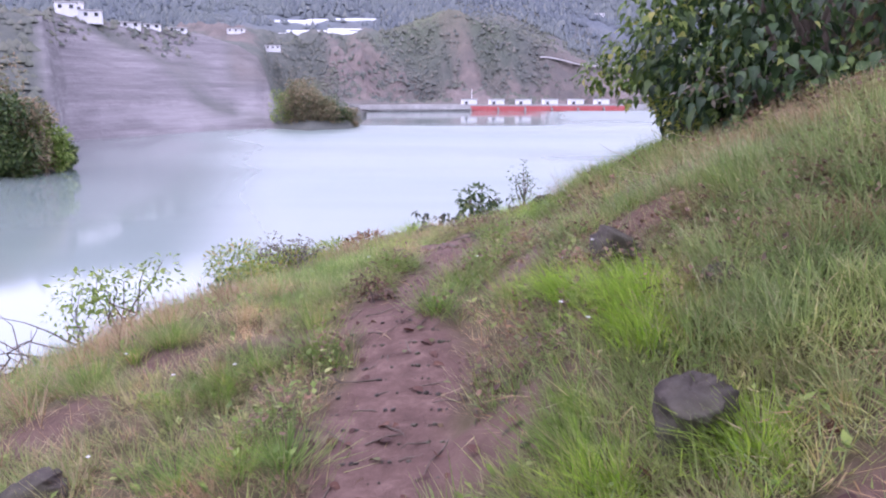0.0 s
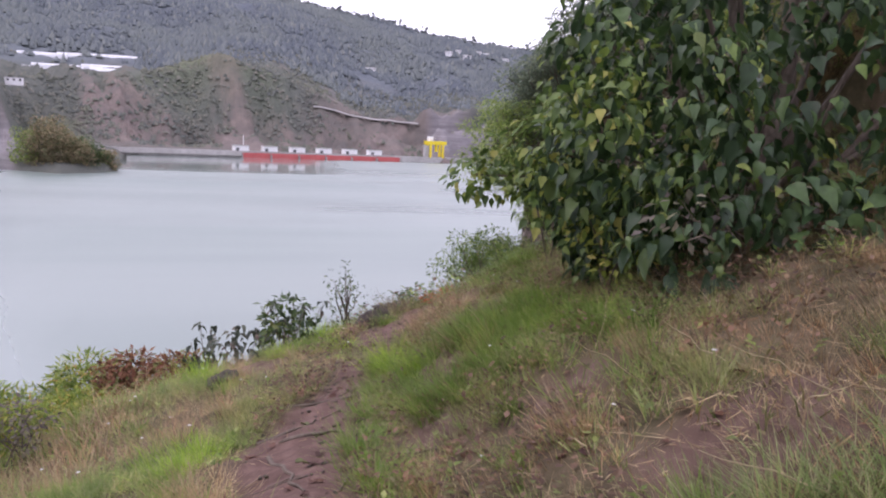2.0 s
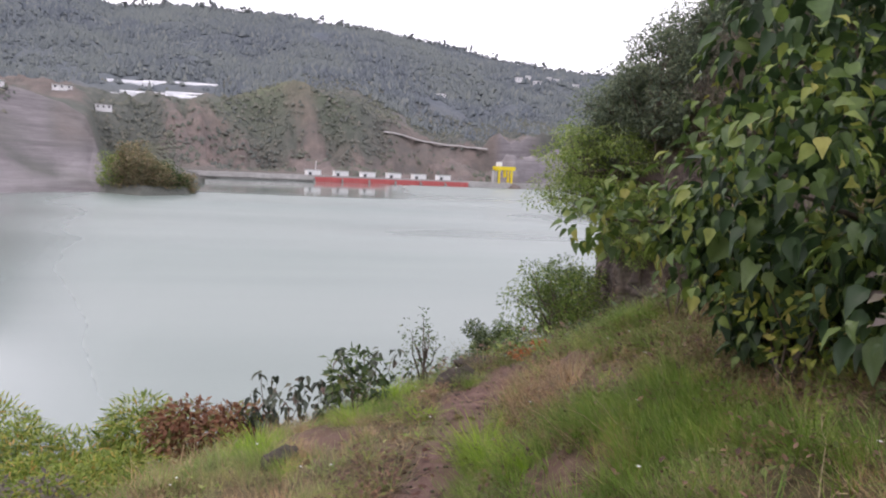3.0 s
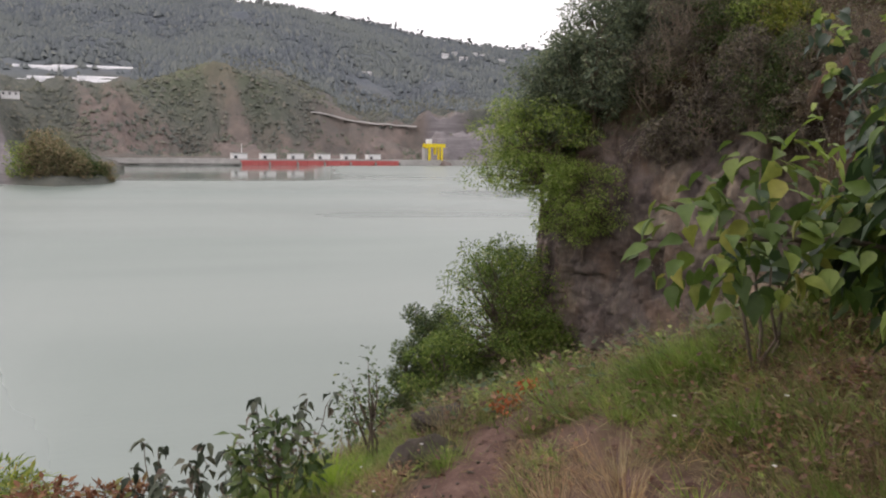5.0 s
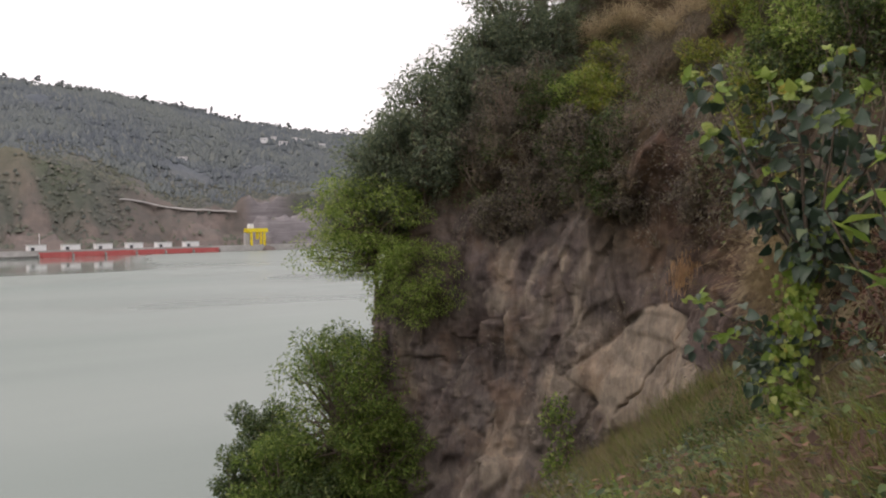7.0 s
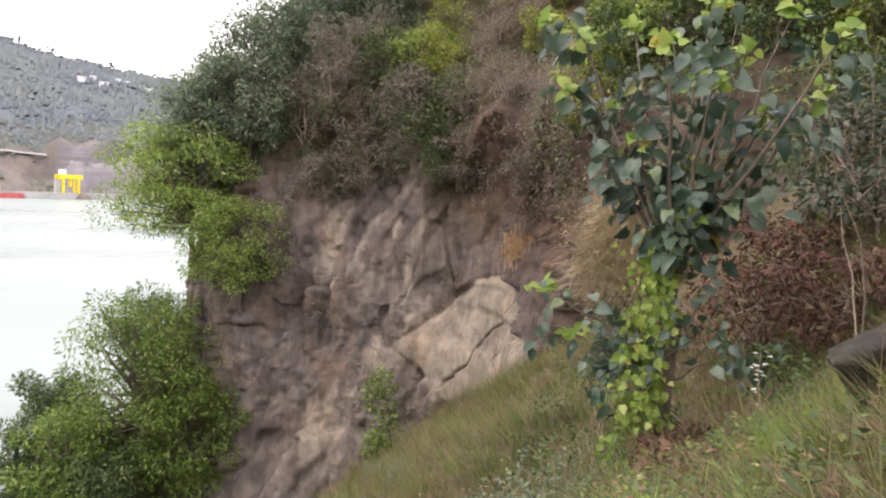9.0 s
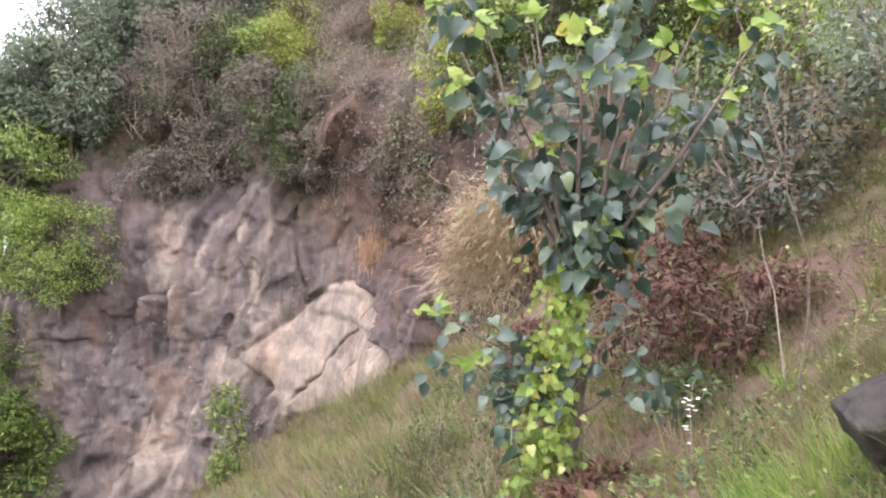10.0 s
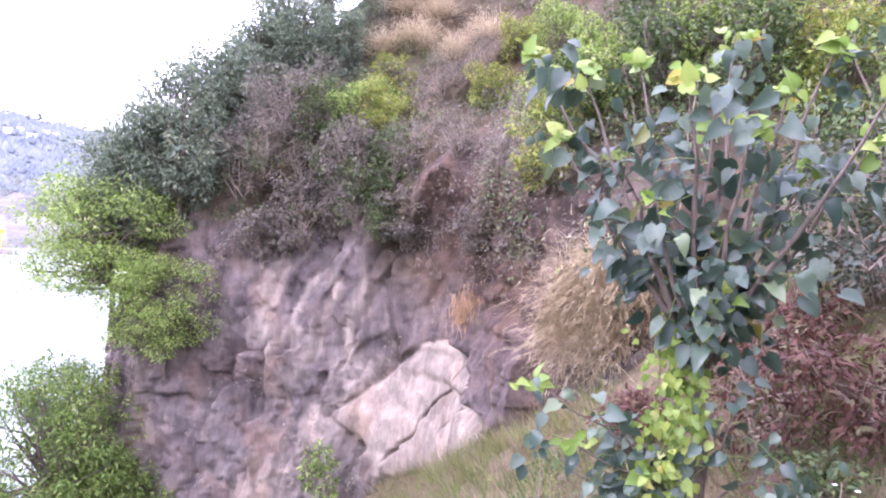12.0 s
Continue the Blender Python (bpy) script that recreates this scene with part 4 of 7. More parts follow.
def greenhouse(b, r, length, rows, yaw):
    p = hill_point(b, r)
    g = thing("greenhouse", (0, 0, 0), "long white plastic-covered greenhouse on a hillside terrace", "greenhouse", "greenhouses on the terraces")
    g.matrix_basis = pose(p[0], p[1], p[2] - 1.0, 0, 0, yaw)
    for k in range(rows):
        a = np.linspace(0, np.pi, 7)
        v = np.concatenate([np.stack([np.full(7, x), 4.2 * np.cos(a) + k * 8.6, 1.6 + 1.5 * np.sin(a)], -1) for x in (-length / 2, length / 2)])
        v = np.concatenate([v, [(-length / 2, 4.2 + k * 8.6, -3), (-length / 2, -4.2 + k * 8.6, -3), (length / 2, 4.2 + k * 8.6, -3), (length / 2, -4.2 + k * 8.6, -3)]])
        q = [(i, i + 1, i + 8, i + 7) for i in range(6)] + [(0, 7, 16, 14), (6, 15, 17, 13)]
        ends = np.array([(14, 0, 3), (14, 3, 15), (15, 3, 6), (0, 1, 3), (1, 2, 3), (3, 4, 6), (4, 5, 6), (16, 10, 7), (16, 17, 10), (17, 13, 10), (7, 10, 8), (8, 10, 9), (10, 13, 11), (11, 13, 12)])
        part("bay", mesh_of("bay", v, [np.array(q), ends], PLASTIC), g)


for b, r, length, rows, yaw in ((-11.8, 872, 34, 1, 8), (-10.2, 868, 44, 2, 6), (-8.2, 866, 62, 2, 4), (-6.9, 880, 40, 1, 2), (-11.0, 975, 50, 1, 6), (-9.0, 990, 40, 1, 3), (-6.6, 985, 66, 1, 1), (-10.0, 930, 48, 1, 5), (-7.4, 935, 42, 1, 2)):
    greenhouse(b, r, length, rows, yaw)


def house(b, r, w, d, h, yaw, name="house", label="small white flat-roofed house on the far hillside"):
    p = hill_point(b, r)
    g = thing(name, (0, 0, 0), label, "house", "houses on the far hills")
    g.matrix_basis = pose(p[0], p[1], p[2] - 1.5, 0, 0, yaw)
    part("wall", box_mesh("wall", (w, d, h + 1.5), WHITEWALL, 0.1, (0, 0, (h + 1.5) / 2)), g)
    part("roof", box_mesh("roof", (w + 1, d + 1, 0.5), CONCRETE, 0.1, (0, 0, h + 1.7)), g)
    n = max(2, int(w / 4))
    win = box_mesh("window", (1.5, 0.2, 1.6), DARKGLASS, 0.02)
    for k in range(n):
        part("window", win, g, at=Matrix.Translation(((k + 0.5) / n * w - w / 2, -d / 2 - 0.05, h * 0.62 + 1.5)))


for b, r, w, d, h, yaw in ((-26.1, 386, 9, 8, 4.6, 25), (-24.9, 388, 13, 9, 4.2, 22), (-25.6, 396, 8, 7, 6.8, 24), (-22.2, 402, 9, 5, 2.2, 20), (-20.8, 415, 8, 5, 1.8, 18), (-19.2, 428, 10, 5, 2.0, 18), (-15.2, 700, 15, 8, 3.5, 12), (-13.2, 704, 26, 8, 4.5, 10)):
    house(b, r, w, d, h, yaw)
for b, r, w, h, yaw in ((17.0, 1290, 12, 7, -15), (17.7, 1300, 9, 6, -8), (18.4, 1270, 14, 7, -20), (19.2, 1310, 10, 8, -12), (19.9, 1290, 16, 9, -18), (20.4, 1320, 11, 10, -5), (21.2, 1340, 13, 8, -15), (11.2, 1150, 15, 6, -8)):
    house(b, r, w, 9, h, yaw)
road_b = np.linspace(7.0, 14.9, 40)
road_e = 1.95 - 1.2 * (road_b - 7.0) / 7.9
scan = np.linspace(660, 800, 141)
road_r = np.array([scan[np.argmax(1.9 + scan * math.tan(radians(e)) < hill_z(np.full(141, b), scan))] for b, e in zip(road_b, road_e)])
road_r = np.polyval(np.polyfit(road_b, np.where(road_r > 661, road_r, 740), 2), road_b)
road_z = np.max([hill_z(road_b, road_r + w) for w in (-2, 0, 3, 6)], 0) + 0.4
road_z = np.convolve(np.pad(road_z, 6, "edge"), np.ones(13) / 13, "valid")
east, north = np.sin(np.radians(road_b)), np.cos(np.radians(road_b))
road_v = np.concatenate([np.stack([(road_r + w) * east, (road_r + w) * north, road_z + h], -1) for w, h in ((0, 0), (5, 0.2), (-0.3, -1.4))])
rf = np.array([(i, i + 1, i + 41, i + 40) for i in range(39)] + [(80 + i, 81 + i, i + 1, i) for i in range(39)])
tagged(new("road", mesh_of("road", road_v, rf, CONCRETE)), "pale access road cut across the slope behind the dam", "road", kind="structure")

# ---- the cliff across the bay ----
FOOT = smooth_line(np.array([(15.5, 14.0, 0), (16.2, 17.5, 0), (18.2, 21.3, 0), (21.3, 25.2, 0), (24.0, 29.5, 0), (23.0, 34.5, 0), (20.6, 38.8, 0), (18.6, 42.5, 0), (19.2, 46.5, 0), (24, 52, 0), (36, 62, 0), (60, 80, 0)], float), 0.35)
FOOT_S = np.arange(len(FOOT)) * 0.35
fd = unit(np.gradient(FOOT[:, :2], axis=0))
FOOT_IN = np.stack([fd[:, 1], -fd[:, 0]], -1)  # into the hill
for _ in range(350):
    FOOT_IN = unit(np.vstack([FOOT_IN[:1], (FOOT_IN[:-2] + FOOT_IN[1:-1] + FOOT_IN[2:]) / 3, FOOT_IN[-1:]]))
S_SLAB = FOOT_S[np.argmin(np.hypot(FOOT[:, 0] - 24.0, FOOT[:, 1] - 29.0))]
S_TIP = FOOT_S[np.argmin(np.hypot(FOOT[:, 0] - 18.7, FOOT[:, 1] - 43.0))]


def facets(x, y, seed):
    """Broken blocks: each cell of a random mosaic is a tilted plane; also how near the joint between two cells lies."""
    ix, iy = np.floor(x).astype(np.int64), np.floor(y).astype(np.int64)
    best, second = np.full(x.shape, 9.0), np.full(x.shape, 9.0)
    out = np.zeros(x.shape)
    for a in (-1, 0, 1):
        for b in (-1, 0, 1):
            cx, cy = ix + a, iy + b
            dx, dy = x - cx - lattice(cx, cy, 0 * cx, seed), y - cy - lattice(cx, cy, 0 * cx, seed + 1)
            d = np.hypot(dx, dy)
            h = lattice(cx, cy, 0 * cx, seed + 2) - 0.5 + dx * (lattice(cx, cy, 0 * cx, seed + 3) - 0.5) * 1.6 + dy * (lattice(cx, cy, 0 * cx, seed + 4) - 0.5) * 1.6
            closer = d < best
            second = np.where(closer, best, np.minimum(second, d))
            out, best = np.where(closer, h, out), np.where(closer, d, best)
    return out, second - best


def cliff_point(s, v):
    """The face at s metres along its foot and v metres up its profile, with its normal lying roughly outwards."""
    s, v = np.broadcast_arrays(np.asarray(s, float), np.asarray(v, float))
    bx, by = np.interp(s, FOOT_S, FOOT[:, 0]), np.interp(s, FOOT_S, FOOT[:, 1])
    nx, ny = np.interp(s, FOOT_S, FOOT_IN[:, 0]), np.interp(s, FOOT_S, FOOT_IN[:, 1])
    brow = by_bearing(s, [(0, 2), (S_SLAB - 14, 3.5), (S_SLAB - 8, 5.0), (S_SLAB - 2, 6.2), (S_SLAB + 8, 6.5), (S_TIP - 3, 4.5), (S_TIP + 1, 1.5), (S_TIP + 8, 1), (200, 1)])
    low = WATER - 3.0
    rise = brow - low
    k = np.clip(v / rise, 0, 1)
    toe = by_bearing(s, [(0, 3), (S_TIP - 12, 3.2), (S_TIP - 3, 9.0), (S_TIP + 6, 9.0), (S_TIP + 14, 4), (200, 4)])
    face = -toe * (1 - k) ** 1.9 + 1.4 * k
    over = np.maximum(v - rise, 0)
    slope = by_bearing(s, [(0, 0.9), (S_SLAB - 8, 0.95), (S_SLAB + 6, 0.9), (S_TIP - 2, 1.15), (S_TIP + 6, 1.1), (200, 1)])
    inn = face + over * 0.74
    up = low + np.minimum(v, rise) + over * 0.74 * slope
    big = 1.3 * fractal(s * 0.13, up * 0.1, 3.0, 3, 101) + 0.1 * (ridged(s * 0.33 + up * 0.1, up * 0.16, 1.0, 4, 107) - 0.5) * 2
    wx, wy = s + 0.3 * fractal(s * 0.3, up * 0.3, 0, 2, 141), up + 0.3 * fractal(s * 0.3, up * 0.3, 0, 2, 145)
    blocks, joint = facets((wx + 0.12 * wy) * 0.6, (wy - 0.1 * wx) * 0.17, 151)
    chips, crack = facets((wx + 0.1 * wy) * 1.5, (wy - 0.1 * wx) * 0.6, 157)
    shards, _ = facets((wx + 0.2 * wy) * 3.6, (wy - 0.2 * wx) * 2.2, 173)
    fine = 0.85 * blocks + 0.3 * chips + 0.1 * shards + 0.05 * fractal(s * 1.6, up * 1.4, 0, 3, 113) + 0.12 * ramp01(joint, 0.05, 0.0) + 0.06 * ramp01(crack, 0.07, 0.0)
    # upright ribs on the far part of the face
    ribs = ridged(s * 0.85 + 0.22 * up, up * 0.1, 4.0, 3, 109) - 0.5
    # the pale sound slab: a broad low dome under an overhang, with two cracks across it
    u = s - S_SLAB + 0.16 * fractal(s * 0.8, up * 0.8, 0, 3, 167)
    w = up + 0.12 * fractal(s * 0.9, up * 0.9, 0, 3, 169)
    top = by_bearing(u, [(-9, -4.2), (-6, -3.4), (-4.2, -2.8), (-2.4, -2.0), (0, -1.15), (1.6, -1.5), (3, -2.7), (4.6, -4.1), (5.4, -5.0)])
    foot = by_bearing(u, [(-9, -4.6), (-3.5, -6.2), (0, -7.0), (2.6, -7.2), (4.0, -5.9), (5.4, -5.1)])
    slab = ramp01(top - w, 0.0, 0.18) * ramp01(w - foot, 0.0, 0.35) * ramp01(u, -8.0, -6.0)
    dome = np.clip((top - w) * (w - foot) / np.maximum((top - foot) / 2, 0.3) ** 2, 0, 1)
    under = ramp01(w - top, 0.0, 0.3) * np.exp(-np.maximum(w - top, 0) / 1.2) * ramp01(u, -9, -6) * (1 - ramp01(u, -1.6, -0.2))
    hollow = np.exp(-(((s - S_SLAB + 5.0) / 5.0) ** 2) - (((up - 1.2) / 2.6) ** 2))
    brow_bulge = np.exp(-(((s - S_SLAB + 3.0) / 6.5) ** 2) - (((up - 4.6) / 1.3) ** 2))
    beds = 0.16 * np.sin(up * 7.0 + 1.2 * fractal(s * 0.5, up * 0.5, 0, 2, 183)) * hollow
    inn = inn + (big + fine) * (1 - 0.9 * slab) * ramp01(v, 0, 3) * (1 - 0.45 * hollow) - 0.08 * ribs * ramp01(s - S_SLAB, 2.5, 5.0) * (1 - ramp01(up, 1.5, 4.0)) - 0.75 * slab * np.sqrt(dome) - 0.6 * under + 0.9 * hollow - 0.8 * brow_bulge + beds
    for a, b, k in (((-1.9, -1.9), (2.6, -6.3), 0.7), ((-4.4, -2.9), (-0.8, -4.5), 0.5)):
        at = u - (a[0] + (b[0] - a[0]) * (w - a[1]) / (b[1] - a[1])) + 0.22 * fractal(up * 1.6, 0 * up, 0, 3, 163)
        inside = ramp01(w, b[1] - 0.2, b[1] + 0.3) * (1 - ramp01(w, a[1] - 0.2, a[1] + 0.2))
        inn = inn + inside * slab * (k * np.exp(-((at / 0.09) ** 2)) + 0.2 * ramp01(at, -0.06, 0.06))
    return np.stack([bx + nx * inn, by + ny * inn, up], -1), up, slab


cs, cv = np.meshgrid(np.r_[np.arange(0, S_SLAB - 10, 0.25), np.arange(S_SLAB - 10, S_SLAB - 6, 0.12), np.arange(S_SLAB - 6, S_SLAB + 6, 0.07), np.arange(S_SLAB + 6, S_TIP + 1, 0.1), np.arange(S_TIP + 1, S_TIP + 6, 0.2), np.arange(S_TIP + 6, FOOT_S[-1], 0.6)],
                     np.r_[np.arange(0, 5, 0.4), np.arange(5, 10.5, 0.2), np.arange(10.5, 18.5, 0.075), np.arange(18.5, 23, 0.11), np.arange(23, 27, 0.25), np.arange(27, 62, 0.6)], indexing="ij")
cp, cup, cslab = cliff_point(cs, cv)
cu = cs - S_SLAB
patchy = fractal(cs * 0.9, cup * 0.55, 0, 4, 121)
streaks = sum(np.exp(-(((cu - k + 0.29 * cup + 0.25 * fractal(cup * 0.8, 0 * cup + k, 0, 3, 125)) / w) ** 2)) for k, w in ((5.8, 0.3), (4.5, 0.4), (7.1, 0.2))) * ramp01(cup, -4.0, -2.4) * (1 - ramp01(cup, 0.4, 1.6))
pillar = np.exp(-(((cu - 8.5 + 0.3 * patchy) / 0.5) ** 2)) * ramp01(cup, -2.6, -1.6) * (1 - ramp01(cup, 1.0, 2.0))
broken = np.exp(-(((cu - 4.6) / 2.6) ** 2) - (((cup + 4.4) / 2.6) ** 2)) * ramp01(patchy, -0.5, 0.3)
gravel = np.exp(-(((cu - 8.0) / 3.2) ** 2) - (((cup + 9.2) / 1.7) ** 2)) * ramp01(patchy, -0.5, 0.2)
brink = np.exp(-(((cu - 13.1 + 0.3 * patchy) / 0.4) ** 2)) * (1 - ramp01(cup, -3.5, -2.5))
column = np.exp(-(((cu - 13.6 + 0.4 * patchy) / 0.7) ** 2)) * ramp01(cup, 0.2, 1.2) * (1 - ramp01(cup, 3.2, 4.4))
pale = np.clip(cslab * 1.1 + 0.75 * streaks + 0.85 * pillar + 0.8 * broken + 0.8 * gravel + 0.7 * brink + 0.5 * column + 0.35 * ramp01(patchy, 0.3, 0.7) * (cup < 0), 0, 1)
soil = np.clip(1.3 * np.exp(-(((cu + 5.5) / 6.0) ** 2) - (((cup - 1.6) / 3.0) ** 2)) + 0.8 * column + 0.8 * np.exp(-(((cu - 0.2 + 0.8 * patchy) / 1.2) ** 2)) * ramp01(cup, 1, 2) * (1 - ramp01(cup, 6, 8)) + 0.6 * np.exp(-(((cu - 10.5) / 2.2) ** 2) - (((cup + 3.2) / 1.1) ** 2)), 0, 1) * (1 - cslab)
moss = np.clip(ramp01(cup + 3.0 * fractal(cs * 0.15, cup * 0.15, 0, 4, 131), 0.8, 4.0) + 0.5 * ramp01(fractal(cs * 0.3, cup * 0.3, 0, 4, 137), 0.4, 0.8), 0, 1) * (1 - cslab) * (1 - 0.8 * soil)
cliff = new("cliff", mesh_of("cliff", cp.reshape(-1, 3), grid_faces(*cs.shape), CLIFF, False, attrs={"pale": pale.ravel(), "moss": moss.ravel(), "soil": soil.ravel()}))
tagged(cliff, "steep brown and grey rock cliff falling to the lake", "cliff", kind="structure")


# ---- plants ----
LEAF_V = [(0, 0, 0), (0.3, 0.45, 0.07), (0, 1, -0.06), (-0.3, 0.45, 0.07)]
LEAF_F = [(0, 1, 2), (0, 2, 3)]
BROAD_V = [(0, 0, 0), (0, 0.3, -0.03), (0, 0.68, -0.1), (0, 1, -0.26), (0.22, 0.1, 0.07), (0.32, 0.34, 0.1), (0.17, 0.68, 0.0), (-0.22, 0.1, 0.07), (-0.32, 0.34, 0.1), (-0.17, 0.68, 0.0)]
BROAD_F = [(0, 4, 1), (4, 5, 1), (5, 6, 2), (5, 2, 1), (6, 3, 2), (7, 0, 1), (8, 7, 1), (9, 8, 2), (8, 1, 2), (3, 9, 2)]
HEART_V = [(0, 0, 0), (0, 0.3, -0.04), (0, 0.68, -0.1), (0, 1, -0.26), (0.17, -0.1, 0.06), (0.37, 0.05, 0.13), (0.43, 0.36, 0.13), (0.27, 0.72, 0.0),
           (-0.17, -0.1, 0.06), (-0.37, 0.05, 0.13), (-0.43, 0.36, 0.13), (-0.27, 0.72, 0.0)]
HEART_F = [(0, 4, 5), (0, 5, 1), (5, 6, 1), (6, 7, 2), (6, 2, 1), (7, 3, 2), (8, 0, 9), (9, 0, 1), (10, 9, 1), (11, 10, 2), (10, 1, 2), (3, 11, 2)]
LANCE_V = [(0, 0, 0), (0.11, 0.3, 0.03), (0.1, 0.65, -0.02), (0, 1, -0.2), (-0.1, 0.65, -0.02), (-0.11, 0.3, 0.03)]
LANCE_F = [(0, 1, 5), (1, 2, 4), (1, 4, 5), (2, 3, 4)]
BLADE_V = [(-0.5, 0, 0), (0.5, 0, 0), (0.4, 0.5, 0.07), (-0.4, 0.5, 0.07), (0, 1, 0.38)]
BLADE_F = [(0, 1, 2), (0, 2, 3), (3, 2, 4)]
FAR_V, FAR_F = [(-0.5, 0, 0), (0.5, 0, 0), (0, 1, 0.3)], [(0, 1, 2)]


def wiggle(a, b, r, amount, n=5):
    """A slightly crooked line from a to b."""
    t = np.linspace(0, 1, n)[:, None]
    line = np.asarray(a) * (1 - t) + np.asarray(b) * t
    off = r.normal(0, amount, (n, 3)) * np.sin(np.pi * t)
    return line + off


def lobes_in(r, size, count, low=0.3, high=0.92, lobe=0.26, flat=1.0):
    w, d, h = size
    a, k = r.uniform(0, 2 * np.pi, count), np.sqrt(r.uniform(0.02, 1, count)) * r.uniform(0.85, 1.2, count)
    z = r.uniform(low, high, count)
    narrow = np.sqrt(np.clip(1 - ((z - 0.52) / 0.55) ** 2, 0.1, 1))
    c = np.stack([np.cos(a) * k * w * 0.4 * narrow, np.sin(a) * k * d * 0.4 * narrow, z * h], -1)
    return c, np.stack([r.uniform(0.7, 1.25, count) * lobe * w, r.uniform(0.7, 1.25, count) * lobe * d, r.uniform(0.6, 1.0, count) * lobe * h * flat], -1)


def leaves_on(r, centres, radii, count, droop, shell=0.45):
    k = r.integers(0, len(centres), count)
    out = unit(r.normal(0, 1, (count, 3)))
    dist = shell + (1 - shell) * np.sqrt(r.random((count, 1)))
    at = centres[k] + out * radii[k] * dist
    along = unit(out * (1, 1, 0.6) + r.normal(0, 0.5, (count, 3)) + (0, 0, -droop))
    return at, along, unit(out + (0, 0, 0.7) + r.normal(0, 0.35, (count, 3)))


def bush(name, label, category, at, size, leaf, count, material, seed, stems=6, lobes=12, droop=0.3, group="", low=0.3, high=0.92, lobe=0.26, template=(LEAF_V, LEAF_F), width=1.0, trunk=None, crown="crown", twigs=BARK, flat=1.0):
    """A shrub or tree: stems that reach into uneven lobes of single leaves."""
    r = np.random.default_rng(seed)
    ob = thing(name, at, label, category, group)
    c, rad = lobes_in(r, size, lobes, low, high, lobe, flat)
    if trunk:
        knee = np.array([r.normal(0, 0.05) * size[0], r.normal(0, 0.05) * size[1], size[2] * 0.4])
        lines = [(np.vstack([wiggle((0, 0, -0.15), knee, r, trunk * 0.6, 4), wiggle(knee, (knee[0], knee[1], size[2] * 0.75), r, trunk, 4)[1:]]), np.linspace(trunk, trunk * 0.4, 7))]
        lines += [(wiggle(knee * (1, 1, r.uniform(0.6, 1.4)), p, r, 0.04 * size[0]), np.linspace(trunk * 0.5, trunk * 0.08, 5)) for p in c]
    else:
        thick = 0.012 * size[2] + 0.002
        lines = [(wiggle((r.normal(0, 0.04) * size[0], r.normal(0, 0.04) * size[1], -0.06), p + (0, 0, 0.1 * size[2]), r, 0.04 * size[0]), np.linspace(thick, thick * 0.25, 5)) for p in c[:max(stems, 3)]]
        lines += [(wiggle(lines[i % stems][0][2], p, r, 0.03 * size[0], 4), np.linspace(thick * 0.6, thick * 0.15, 4)) for i, p in enumerate(c[stems:])]
    part("trunk" if trunk else "branchwork", mesh_of("branchwork", *tubes(lines, 4), twigs, True), ob, kind="" if trunk else "stuff")
    at_, along, up = leaves_on(r, c, rad, count, droop)
    at_[:, 2] = np.maximum(at_[:, 2], 0.02 * size[2])
    ln = leaf * r.uniform(0.6, 1.25, count)
    part(crown, mesh_of(crown, *scatter(template[0], template[1], at_, along, up, ln, ln * width), material), ob)
    return ob


def place_copy(ob, at, turn, size, label=""):
    c = copy_thing(ob, pose(at[0], at[1], at[2], 0, 0, turn))
    c.scale = (size, size, size)
    if label:
        tagged(c, label)
    return c


# trees and bushes on the cliff
EYES = (np.array([0.41, 6.96, 1.89]), np.array([2.93, 10.18, 2.0]))
CLIFF_PTS = cp.reshape(-1, 3)


def on_cliff(eye, b, e, sink=0.25):
    """The near place on the cliff that lies at a bearing and a height angle from a spot on the path."""
    off = CLIFF_PTS - EYES[eye]
    flat = np.hypot(off[:, 0], off[:, 1])
    miss = np.hypot(np.degrees(np.arctan2(off[:, 0], off[:, 1])) - b, np.degrees(np.arctan2(off[:, 2], flat)) - e)
    near = np.where(miss < max(miss.min() + 0.05, 0.8))[0]
    p = CLIFF_PTS[near[np.argmin(flat[near] + 6 * miss[near])]]
    return Vector(p) + Vector((0.0, 0.0, -sink))


bush("tree", "bright green feathery tree leaning out from the cliff edge", "tree", on_cliff(0, 21.8, -4.8), (9.4, 7.5, 7.2), 0.21, 21000, LEAF_FRESH, 201, lobes=110, trunk=0.15, lobe=0.12, low=0.22, width=0.5, flat=0.75)
bush("bush", "fresh green bush growing out of the rock face", "bush", on_cliff(0, 28.7, -8.3), (6.0, 5.0, 5.4), 0.18, 11500, LEAF_FRESH, 202, lobes=95, trunk=0.09, lobe=0.12, low=0.22, width=0.5, flat=0.75)
bush("tree", "dense green tree at the foot of the cliff", "tree", on_cliff(0, 22.6, -20.0), (7.4, 6.6, 9.6), 0.24, 21000, LEAF_WOOD, 203, lobes=120, trunk=0.18, lobe=0.12, low=0.1, width=0.5, flat=0.8)
bush("tree", "olive-green tree overhanging the water", "tree", on_cliff(0, 15.5, -18.5), (5.8, 5, 7.0), 0.24, 11000, LEAF_MID, 204, lobes=60, trunk=0.14, lobe=0.12, low=0.1, width=0.6, flat=0.7)
bush("tree", "olive-green tree at the waterline", "tree", on_cliff(0, 13.6, -22.0), (5.2, 5, 6.5), 0.24, 10000, LEAF_MID, 205, lobes=60, trunk=0.14, lobe=0.12, low=0.1, width=0.6, flat=0.7)
